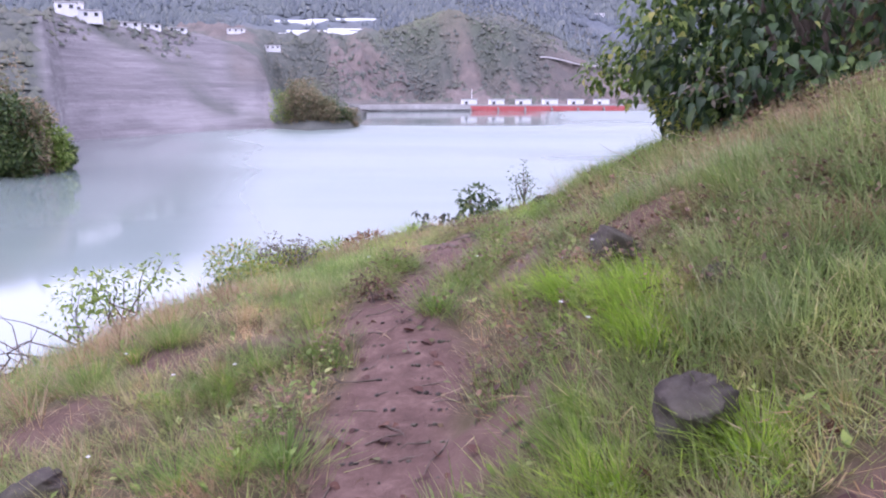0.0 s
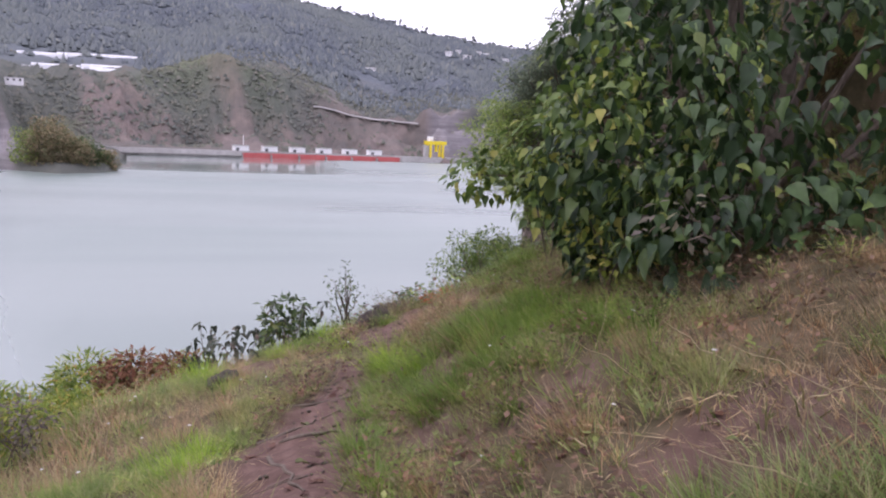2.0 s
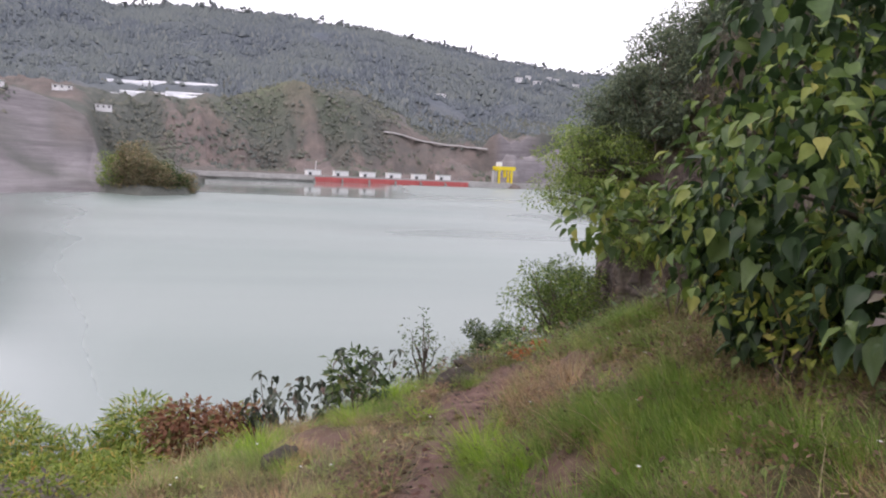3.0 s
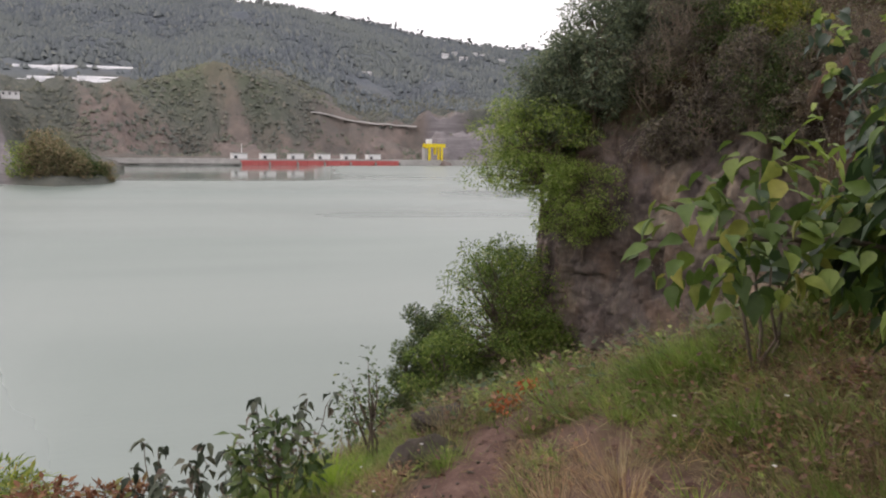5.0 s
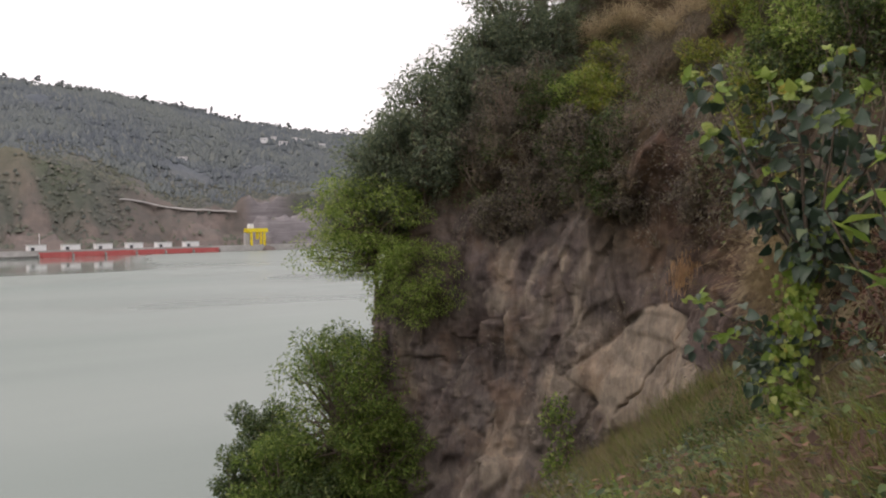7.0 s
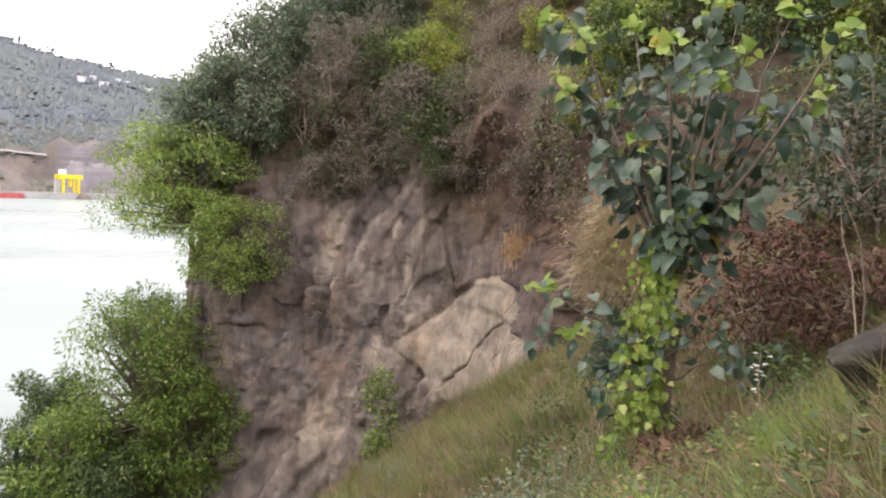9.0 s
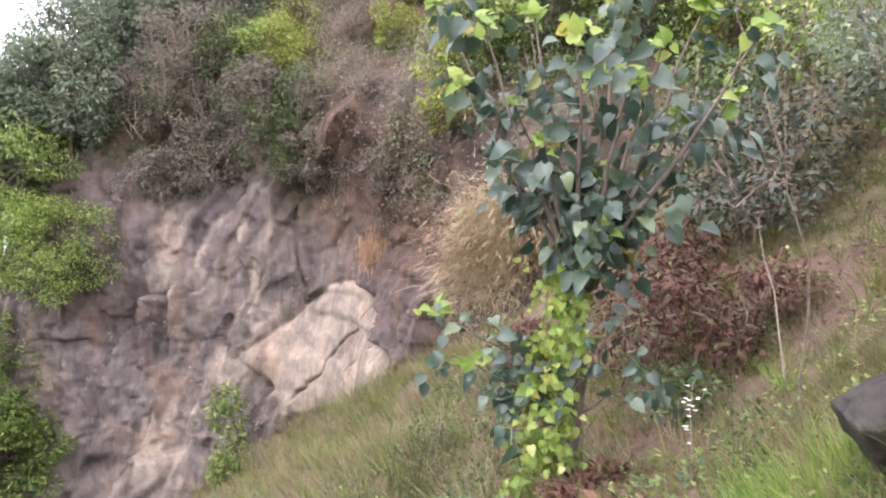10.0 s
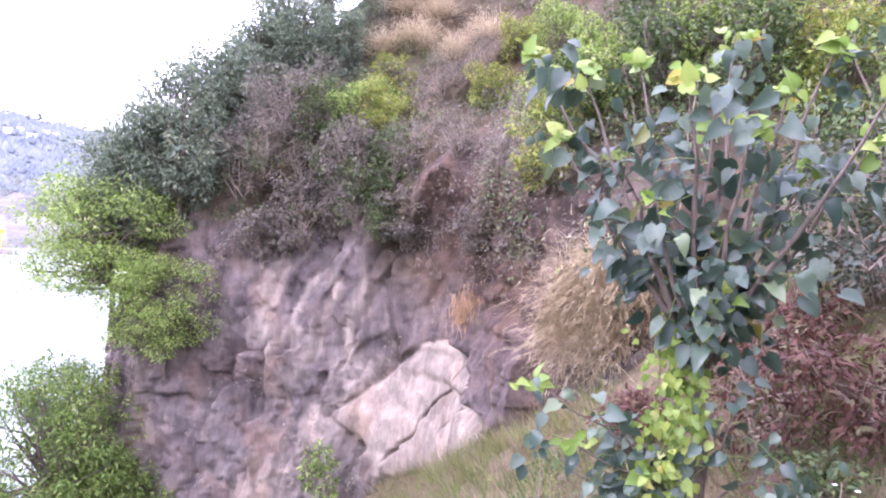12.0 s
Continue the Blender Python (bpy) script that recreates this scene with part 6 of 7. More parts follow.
part("foliage", mesh_of("foliage", *scatter(HEART_V, HEART_F, la[k] + tr.normal(0, 0.13, (520, 3)), ld[k] + tr.normal(0, 0.5, (520, 3)), lu[k] + tr.normal(0, 0.4, (520, 3)), ll[k] * 0.85), LEAF_HEART_REST, True), tree, kind="stuff")
ya, yd, yl = [], [], []
for n, line in enumerate(tipset):
    if n < 17 or n in (18, 20, 23):
        for k in range(11 if n < 10 else 7):
            ya.append(line[-1] + tr.normal(0, 0.06, 3)), yd.append(np.array([*tr.normal(0, 0.6, 2), tr.normal(0.15, 0.4)])), yl.append(tr.uniform(0.07, 0.16))
leaf_objects(tree, leaf_variants("young_leaf", HEART_V, HEART_F, LEAF_YOUNG, 322, 0.1), np.array(ya), np.array(yd), np.tile(-AWAY + (0, 0, 0.6), (len(ya), 1)) + tr.normal(0, 0.3, (len(ya), 3)), np.array(yl), "young_leaf")
vine = thing("vine", tree_at, "yellow-green climbing vine hanging down the tree trunk", "vine")
vl = [(wiggle(tree_local(-0.12 + tr.normal(0, 0.09), -0.14, 1.35), tree_local(-0.2 + tr.normal(0, 0.12), -0.25, -0.75), tr, 0.07, 9), np.linspace(0.007, 0.004, 9)) for _ in range(6)]
part("stem", mesh_of("stem", *tubes(vl, 4), GRASS_GREEN), vine)
va = np.concatenate([np.repeat(l[0], 5, 0) for l in vl])
va = va + tr.normal(0, 0.06, va.shape)
vd = unit(tr.normal(0, 0.6, va.shape) + (0, 0, -0.8) - AWAY * 0.3)
leaf_objects(vine, leaf_variants("leaf", HEART_V, HEART_F, VINE_LEAF, 323, 0.1), va, vd, np.tile(-AWAY + (0, 0, 0.4), (len(va), 1)) + tr.normal(0, 0.3, va.shape), tr.uniform(0.05, 0.11, len(va)))

va = np.repeat(np.concatenate([l[0] for l in vl]), 6, 0)
va = va + tr.normal(0, 0.11, va.shape)
part("foliage", mesh_of("foliage", *scatter(HEART_V, HEART_F, va, unit(tr.normal(0, 0.6, va.shape) + (0, 0, -0.8) - AWAY * 0.3), np.tile(-AWAY + (0, 0, 0.4), (len(va), 1)) + tr.normal(0, 0.4, va.shape), tr.uniform(0.045, 0.095, len(va))), LEAF_FRESH, True), vine, kind="stuff")

for n, (x, y, w, h, mat, lab) in enumerate(((8.35, 12.15, 1.2, 0.35, LEAF_RUST, "heap of dry brown leaves at the tree's foot"), (7.3, 11.5, 0.9, 0.22, LEAF_WITHERED, "scatter of dry pale-brown leaves below the tree"), (11.6, 12.9, 3.0, 1.5, LEAF_RUST, "rust-brown dead bracken on the slope"), (12.9, 13.4, 2.6, 1.5, LEAF_RUST, "rust-brown dead bracken on the slope"), (10.9, 11.7, 2.4, 1.1, LEAF_RUST, "rust-brown dead bracken on the slope"), (12.6, 15.0, 1.8, 0.8, LEAF_RUST, "rust-brown dead bracken on the slope"),
                                            (13.6, 12.2, 3.4, 2.4, LEAF_DUSK, "dark tangled brush up the slope"), (15.5, 13.5, 3.6, 2.8, LEAF_MID, "leafy green brush up the slope"), (11.8, 9.8, 2.6, 2.0, LEAF_MID, "leafy green brush up the slope"), (14.6, 10.6, 3.4, 2.6, LEAF_DEEP, "dark brush up the slope"), (17.2, 11.6, 3.6, 3.0, LEAF_FRESH, "leafy green brush up the slope"), (19.5, 13.2, 3.8, 3.2, LEAF_MID, "leafy green brush up the slope"), (17.0, 9.0, 3.4, 2.8, LEAF_MID, "leafy green brush up the slope"), (13.6, 8.4, 3.0, 2.4, LEAF_DUSK, "dark tangled brush up the slope"), (21.5, 15.0, 3.8, 3.2, LEAF_FRESH, "leafy green brush up the slope"))):
    bush("brush", lab, "brush", on_ground(x, y, 0.1), (w, w * 0.8, h), 0.13, 1900 if mat is LEAF_RUST else 3000, mat, 330 + n, stems=16, lobes=34, lobe=0.17, low=0.08, group="brush on the slope", twigs=TWIG, template=(LANCE_V, LANCE_F) if mat is LEAF_RUST else (LEAF_V, LEAF_F), width=1.2 if mat is LEAF_RUST else 0.8)
dead = thing("dead_sapling", on_ground(8.3, 10.7), "pale bare dead sapling leaning on the slope", "sapling")
dr = np.random.default_rng(345)
for a in ((-0.9, 0.1, 2.1), (0.9, 0.6, 1.5)):
    part("stem", mesh_of("stem", *tubes([(wiggle((a[0] * 0.1 + 0.3, a[1] * 0.2, -0.05), a, dr, 0.04, 6), np.linspace(0.011, 0.003, 6))], 5), TWIG, True), dead)

# sapling before the slab, edge shrubs, bushes below the path
bush("sapling", "slender dark green sapling below the pale slab", "sapling", on_ground(19.2, 30.2, 0.1), (2.0, 1.8, 4.6), 0.2, 1400, LEAF_WOOD, 350, stems=3, lobes=16, lobe=0.16, low=0.25, width=0.7)
EDGE = ((0.4, 9.6, 0.6, 0.6, LEAF_MID, 0.09, 260, "small leafy shrub at the path's edge"),
        (1.05, 9.9, 0.5, 0.8, LEAF_MID, 0.035, 330, "upright thin-leaved sapling at the path's edge"), (-2.15, 6.45, 0.45, 0.5, LEAF_MID, 0.06, 150, "small dark-leaved shrub at the slope's brink"), (-1.75, 8.1, 0.8, 0.6, LEAF_GREY, 0.05, 420, "half-dry weedy shrub at the slope's brink"),
        (-2.1, 12.6, 2.3, 2.25, LEAF_FEATHER, 0.12, 16000, "feathery yellow-green bush below the path"), (-1.85, 10.2, 1.7, 0.8, LEAF_FEATHER, 0.09, 9000, "feathery yellow-green bush below the path"), (-3.3, 12.6, 2.6, 2.95, LEAF_FEATHER, 0.12, 17000, "feathery yellow-green bush below the path"), (-0.85, 11.15, 1.45, 1.0, LEAF_ORANGE_RUST, 0.08, 4200, "rust-red withered bush below the path"), (-1.6, 8.6, 1.2, 0.36, LEAF_FEATHER, 0.06, 3500, "feathery green bush below the path"), (-0.42, 3.9, 0.3, 0.15, LEAF_WITHERED, 0.028, 260, "reddish withered tuft beside the path"),
        (-2.35, 4.95, 0.9, 0.65, LEAF_FRESH, 0.05, 420, "pale green straggly shrub at the slope's brink"), (-2.9, 5.6, 0.9, 0.7, LEAF_FRESH, 0.05, 380, "pale green straggly shrub at the slope's brink"), (-2.4, 7.4, 1.0, 0.8, LEAF_MID, 0.05, 600, "weedy green shrub at the slope's brink"),
        (2.6, 13.2, 0.9, 1.0, LEAF_MID, 0.07, 420, "leafy shrub on the slope below the path"), (1.5, 12.6, 0.9, 1.0, LEAF_MID, 0.07, 420, "leafy shrub on the slope below the path"), (0.6, 12.2, 0.9, 0.9, LEAF_GREY, 0.07, 400, "half-dry shrub on the slope below the path"),
        (1.9, 9.7, 0.3, 0.14, LEAF_ORANGE, 0.035, 160, "low plant with orange-red leaves on the slope"), (2.15, 9.85, 0.25, 0.13, LEAF_ORANGE, 0.035, 120, "low plant with orange-red leaves on the slope"), (5.6, 16.2, 1.2, 0.9, LEAF_MID, 0.08, 600, "leafy shrub on the slope below the path"),
        (7.6, 10.95, 0.5, 0.7, LEAF_MID, 0.06, 160, "weed with a white flower spike"), (9.3, 13.2, 1.0, 0.7, LEAF_MID, 0.09, 420, "green undergrowth round the tree's foot"), (9.6, 12.0, 0.9, 0.6, LEAF_MID, 0.09, 380, "green undergrowth round the tree's foot"))
for n, (x, y, w, h, mat, leaf, count, lab) in enumerate(EDGE):
    bush("shrub", lab, "shrub", on_ground(x, y, 0.02), (w, w * 0.9, h), leaf, count, mat, 360 + n, stems=5, lobes=12, lobe=0.2, low=0.3, group="shrubs along the path", width=0.8, template=(LANCE_V, LANCE_F) if mat is LEAF_FEATHER else (LEAF_V, LEAF_F))


def drooping_shrub(x, y, w, h, stems, seed):
    """Thin upright stems with dark leaves hanging from their tops."""
    r = np.random.default_rng(seed)
    ob = thing("shrub", on_ground(x, y, 0.02), "dusky shrub with drooping dark leaves on thin stems", "shrub", "shrubs along the path")
    hang, aim = [], []
    for k in range(stems):
        a = k * 2.4 + r.uniform(0, 1)
        tip = np.array([math.cos(a) * w * r.uniform(0.1, 0.5), math.sin(a) * w * r.uniform(0.1, 0.5), h * r.uniform(0.55, 1.0)])
        line = wiggle((tip[0] * 0.15, tip[1] * 0.15, -0.05), tip, r, 0.04, 9)
        part("stem", mesh_of("stem", *tubes([(line, np.linspace(0.007, 0.003, 9))], 4), BARK, True), ob)
        for q in (*line[4:], *line[6:], line[8], line[8]):
            b_ = r.uniform(0, 6.283)
            hang.append(np.array(q) + r.normal(0, 0.02, 3)), aim.append((math.cos(b_), math.sin(b_), r.uniform(-1.6, 0.1)))
    hang, aim = np.array(hang), unit(np.array(aim))
    leaf_objects(ob, leaf_variants("leaf", BROAD_V * np.array((0.75, 1, 1)), BROAD_F, LEAF_DUSK_OB, seed + 1, 0.12), hang, aim, np.tile((0, 0, 1.0), (len(hang), 1)) + r.normal(0, 0.3, (len(hang), 3)), r.uniform(0.075, 0.15, len(hang)))


for n, (x, y, w, h, stems) in enumerate(((-0.42, 10.75, 0.75, 0.98, 7), (0.05, 10.35, 0.9, 0.55, 9), (0.6, 11.0, 0.85, 0.85, 8), (-0.75, 10.85, 0.6, 0.6, 5), (-0.1, 10.9, 0.8, 0.75, 6))):
    drooping_shrub(x, y, w, h, stems, 380 + 2 * n)
spit_r = np.random.default_rng(390)
twig_heap = thing("twig_heap", on_ground(-2.75, 4.55), "heap of bare dark twigs at the slope's brink", "twigs")
for _ in range(26):
    part("twig", mesh_of("twig", *tubes([(wiggle((spit_r.normal(0, 0.2), spit_r.normal(0, 0.2), 0), (spit_r.normal(-0.1, 0.4), spit_r.normal(0, 0.4), spit_r.uniform(0.05, 0.35)), spit_r, 0.04), np.linspace(0.008, 0.002, 5))], 4), BARK), twig_heap)

# wooded points on the far shore
def shore_bush(b, r, w, h, material, seed, label, trunk=0.25):
    x, y = r * math.sin(radians(b)), r * math.cos(radians(b))
    bush("tree", label, "tree", (x, y, WATER - 0.3), (w, w, h * 1.18), 1.1, 3000, material, seed, lobes=26, trunk=trunk, lobe=0.2, low=0.08, group="trees on the far shore", width=0.75)


SHORE = ((-12.0, 352, 14, 15, LEAF_FRESH), (-11.2, 345, 13, 18, SPIT), (-10.2, 343, 15, 17, SPIT), (-9.2, 345, 14, 14, SPIT), (-8.3, 350, 13, 12, LEAF_MID), (-7.4, 356, 11, 8, SPIT), (-10.6, 355, 14, 19, SPIT), (-8.9, 360, 12, 13, LEAF_DEEP),
         (-31.5, 176, 12, 17, LEAF_MID), (-30.2, 172, 11, 14, LEAF_MID), (-29.0, 178, 11, 13, SPIT), (-28.2, 180, 9, 10, LEAF_FRESH), (-32.5, 180, 12, 20, SPIT), (-27.6, 186, 7, 6, LEAF_MID), (-30.8, 190, 12, 22, SPIT))
for n, (b, r, w, h, mat) in enumerate(SHORE):
    shore_bush(b, r, w, h, mat, 400 + n, {LEAF_MID: "olive-green tree on the far shore", SPIT: "brown-leaved bush on the far shore", LEAF_DEEP: "dark green tree on the far shore", LEAF_FRESH: "bright green bush on the far shore"}[mat])

# ---- stones ----
def stone(x, y, size, seed, label, sink=0.3, turn=0, material=BOULDER):
    r = np.random.default_rng(seed)
    v, f = ball(26, 38)
    k = 1 + 0.3 * fractal(v[:, 0] * 1.2, v[:, 1] * 1.2, v[:, 2] * 1.2, 2, seed) + 0.2 * fractal(v[:, 0] * 4, v[:, 1] * 4, v[:, 2] * 4, 4, seed + 9)
    v = v * k[:, None]
    for _ in range(6):
        nrm = unit(r.normal(0, 1, 3))
        d = v @ nrm - r.uniform(0.55, 0.8)
        v = v - np.maximum(d, 0)[:, None] * nrm * 0.85
    v = v * (1 + 0.07 * fractal(v[:, 0] * 5, v[:, 1] * 5, v[:, 2] * 5, 3, seed + 19))[:, None]
    ob = new("boulder", mesh_of("boulder", v * np.array(size) / 2, f, material, False))
    ob.matrix_basis = Matrix.Translation(on_ground(x, y, -size[2] * (0.5 - sink))) @ pose(0, 0, 0, 0, 0, turn)
    return tagged(ob, label, "rock", "stones along the path")


stone(0.7, 3.05, (0.27, 0.24, 0.22), 501, "weathered brown stone half sunk in the grassy bank", 0.32)
stone(0.6, 1.7, (0.22, 0.2, 0.26), 503, "dark stone among grass tufts on the bank", 0.22)
stone(0.94, 2.4, (0.2, 0.16, 0.13), 504, "dark stone among grass tufts on the bank", 0.3)
stone(-1.56, 2.45, (0.24, 0.2, 0.16), 505, "dark stone in the turf beside the path", 0.3)
stone(-0.22, 8.1, (0.26, 0.2, 0.2), 506, "dark stone with dry grass beside the path", 0.3)
stone(1.25, 9.35, (0.42, 0.34, 0.26), 507, "brown stone at the brink of the path", 0.3)
stone(1.62, 10.0, (0.6, 0.4, 0.25), 508, "flat brown stone at the brink of the path", 0.4)
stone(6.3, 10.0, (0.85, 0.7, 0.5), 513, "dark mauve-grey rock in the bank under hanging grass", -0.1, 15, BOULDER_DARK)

# ---- grass ----
gr = np.random.default_rng(600)


def lay(s, d):
    """Plan places from metres along the way and off it."""
    i = np.clip((s / 0.12 + S0).astype(int), 0, len(LINE) - 1)
    return LINE[i, 0] - LINE_DIR[i, 1] * d, LINE[i, 1] + LINE_DIR[i, 0] * d


def tufts(name, label, x, y, blades, length, width, material, spread=0.05, lean=0.55, r=gr, lie=0.0, blade=(BLADE_V, BLADE_F)):
    """Clumps of bent blades at the given plan places, in one mesh."""
    n = len(x)
    z = ground_z(x, y)
    per = np.full(n, blades)
    idx = np.repeat(np.arange(n), per)
    m = len(idx)
    a = r.uniform(0, 2 * np.pi, m)
    rad = np.abs(r.normal(0, 1, m)) * spread
    out = np.stack([np.cos(a), np.sin(a), np.zeros(m)], -1)
    base = np.stack([x[idx], y[idx], z[idx] - 0.012], -1) + out * rad[:, None]
    clump = r.uniform(0.6, 1.35, n)[idx]
    k = r.uniform(0.1, 1.0, m)[:, None] * lean
    along = unit(np.array([0, 0, 1.0]) * (1 - lie) + out * k + r.normal(0, 0.16, (m, 3)))
    ln = r.uniform(0.5, 1.2, m) * clump * length
    wd = width * r.uniform(0.7, 1.3, m)
    bend = unit(out + (0, 0, -0.25))
    v, f = scatter(*blade, base, along, bend, ln, wd)
    ob = new(name, mesh_of(name, v, f, material))
    return tagged(ob, label, "grass", kind="stuff")


def places(count, s0, s1, d0, d1, bare_most=0.5, seed=1, patch=None):
    r = np.random.default_rng(seed)
    s, d = r.uniform(s0, s1, count), r.uniform(d0, d1, count)
    x, y = lay(s, d)
    ok = bare_at(x, y) < bare_most * r.uniform(0.3, 1.5, count)
    if patch:
        f = fractal(x * patch[0], y * patch[0], 0, 3, patch[3])
        ok &= (f > patch[1]) & (f < patch[2]) | (r.random(count) < 0.1)
    return x[ok], y[ok]


x, y = places(11500, 0.8, 12.5, -1.25, 3.6, 0.35, 601, (1.3, 0.08, 9, 650))
tufts("green_grass", "short green grass tufts covering the slope", x, y, 34, 0.125, 0.0048, GRASS_GREEN, 0.055, 1.25, blade=(FAR_V, FAR_F))
x, y = places(1900, 0.8, 12.5, -4.2, -1.0, 0.35, 614, (0.9, 0.35, 9, 651))
tufts("bank_tussocks", "green grass tussocks scattered over the dry bank", x, y, 26, 0.15, 0.0065, GRASS_GREEN, 0.06, 1.2)
x, y = places(3400, 0.8, 4.0, -4.2, -0.6, 0.6, 618, (1.3, -0.02, 9, 661))
tufts("upper_bank_grass", "arching green grass over the near bank", x, y, 34, 0.19, 0.005, GRASS_PALE, 0.07, 1.5, blade=(FAR_V, FAR_F))
x, y = places(13000, 0.8, 12.5, -4.2, 3.4, 0.5, 602, (1.3, -9, 0.2, 650))
tufts("dry_grass", "dry straw-coloured grass among the green", x, y, 14, 0.12, 0.004, GRASS_DRY, 0.06, 1.3, blade=(FAR_V, FAR_F))
x, y = places(3200, 3.2, 9.5, -4.8, -1.1, 1.6, 621)
tufts("bank_straw", "short straw grass on the dry bank", x, y, 16, 0.1, 0.004, GRASS_DRY, 0.06, 1.3, blade=(FAR_V, FAR_F))
x, y = places(700, 3.2, 9.5, -4.8, -1.1, 1.2, 622)
tufts("bank_green", "short green grass on the dry bank", x, y, 18, 0.1, 0.005, SLOPE_GREEN, 0.05, 1.2)
x, y = places(5200, 0.8, 12.5, -4.2, -0.8, 1.4, 615)
tufts("bank_litter", "low dead grass and litter on the bank", x, y, 9, 0.09, 0.005, GRASS_DRY, 0.08, 1.8, lie=0.6, blade=(FAR_V, FAR_F))
x, y = places(1500, 1.0, 10.5, -0.9, 2.6, 0.25, 603, (0.7, 0.08, 9, 655))
tufts("long_grass", "long arching green grass clumps", x, y, 56, 0.15, 0.005, GRASS_GREEN, 0.065, 1.35, blade=(FAR_V, FAR_F))
x, y = places(900, 5.0, 10.0, -1.3, -0.3, 0.6, 613, (0.8, 0.0, 9, 657))
tufts("lush_grass", "lush arching green grass on the bank beside the path", x, y, 80, 0.19, 0.005, GRASS_LUSH, 0.08, 1.4, blade=(FAR_V, FAR_F))
x, y = places(6500, 0.8, 12, -3.6, 3.2, 0.5, 616, (1.1, 0.0, 9, 658))
hn = len(x)
hz_ = ground_z(x, y)
k = np.repeat(np.arange(hn), 4)
ha = gr.uniform(0, 6.283, len(k))
hd_ = np.stack([np.cos(ha), np.sin(ha), gr.uniform(0.1, 0.9, len(k))], -1)
tagged(new("ground_herbs", mesh_of("ground_herbs", *scatter(LEAF_V, LEAF_F, np.stack([x[k], y[k], hz_[k] + gr.uniform(0, 0.06, len(k))], -1), hd_, np.tile((0, 0, 1.0), (len(k), 1)), gr.uniform(0.02, 0.05, len(k))), LEAF_FRESH)), "small leafy herbs growing through the grass", "herbs", kind="stuff")
x, y = places(14500, 2.4, 12, -4.8, 0.6, 0.6, 617, (0.8, -0.35, 9, 659))
k = np.repeat(np.arange(len(x)), 6)
ha = gr.uniform(0, 6.283, len(k))
hd_ = np.stack([np.cos(ha), np.sin(ha), gr.uniform(-0.2, 0.9, len(k))], -1)
hp_ = np.stack([x[k], y[k], ground_z(x, y)[k] + gr.uniform(0, 0.11, len(k))], -1) + gr.normal(0, 0.035, (len(k), 3)) * (1, 1, 0)
tagged(new("withered_herbs", mesh_of("withered_herbs", *scatter(LEAF_V, LEAF_F, hp_, hd_, np.tile((0, 0, 1.0), (len(k), 1)), gr.uniform(0.015, 0.045, len(k))), LEAF_WITHERED)), "low withered brown herbs covering the dry bank", "herbs", kind="stuff")
x, y = places(2600, 1.0, 13, -2.6, 2.4, 1.3, 604)
tufts("straw_litter", "flattened straw and dead stalks on the ground", x, y, 6, 0.12, 0.004, GRASS_DRY, 0.08, 1.6, lie=0.92, blade=(FAR_V, FAR_F))
x, y = places(3600, 0.0, 22, -14, -3.8, 0.9, 605)
tufts("bank_grass", "rough grass on the bank above the path", x, y, 15, 0.24, 0.012, SLOPE_GREEN, 0.1, 0.9, blade=(FAR_V, FAR_F))
x, y = places(4600, 0.0, 22, -14, -3.2, 1.2, 606)
tufts("bank_dry_grass", "dry grass on the bank above the path", x, y, 14, 0.22, 0.01, SLOPE_DRY, 0.1, 0.9, blade=(FAR_V, FAR_F))
for label, name, count, blades, length, width, material, spread, seed, patch in (
        ("tall rough green grass tussocks on the slope above the lake", "slope_grass", 3000, 44, 0.38, 0.008, SLOPE_GREEN, 0.2, 607, (0.45, -0.35, 9, 660)),
        ("tall straw-coloured grass tussocks on the slope above the lake", "slope_dry_grass", 3000, 44, 0.4, 0.007, SLOPE_STRAW, 0.2, 608, (0.45, -9, 0.4, 660)),
        ("brown withered tussocks on the slope above the lake", "slope_withered_grass", 1500, 46, 0.36, 0.008, SLOPE_DRY, 0.22, 623, (0.6, 0.05, 9, 663)),
        ("bright green leafy tussocks on the slope above the lake", "slope_bright_grass", 500, 70, 0.32, 0.009, GRASS_LUSH, 0.2, 624, (0.5, 0.3, 9, 664))):
    x, y = places(count, 9.5, 34, 0.3, 17, 1.2, seed, patch)
    ok = np.hypot(x - 2.0, y - 10.0) > 3.6
    tufts(name, label, x[ok], y[ok], blades, length, width, material, spread, 1.5, blade=(FAR_V, FAR_F))
x, y = places(6000, 16, 52, 0, 24, 1.2, 619)
tufts("lower_slope_grass", "rough grass on the foot of the slope below the cliff", x[::2], y[::2], 24, 0.6, 0.022, SLOPE_GREEN, 0.3, 1.0, blade=(FAR_V, FAR_F))
tufts("lower_slope_straw", "rough straw on the foot of the slope below the cliff", x[1::2], y[1::2], 24, 0.6, 0.02, SLOPE_STRAW, 0.3, 1.0, blade=(FAR_V, FAR_F))
x, y = places(2600, 3.0, 14, 3.0, 9, 1.0, 609)
x2, y2 = places(900, 2.0, 10, 1.6, 3.4, 1.0, 612)
tufts("brink_weeds", "tall straw weeds along the slope's brink", x2, y2, 14, 0.2, 0.005, GRASS_DRY, 0.07, 0.7)
tufts("brink_grass", "rough grass hanging over the slope's brink", x, y, 15, 0.2, 0.008, SLOPE_GREEN, 0.1, 1.0, blade=(FAR_V, FAR_F))
x, y = places(6500, 9.8, 17, -3.5, 4.5, 0.9, 620)
tufts("fine_slope_grass", "fine green grass on the slope beside the path's end", x[::2], y[::2], 22, 0.15, 0.006, SLOPE_GREEN, 0.08, 1.5, blade=(FAR_V, FAR_F))
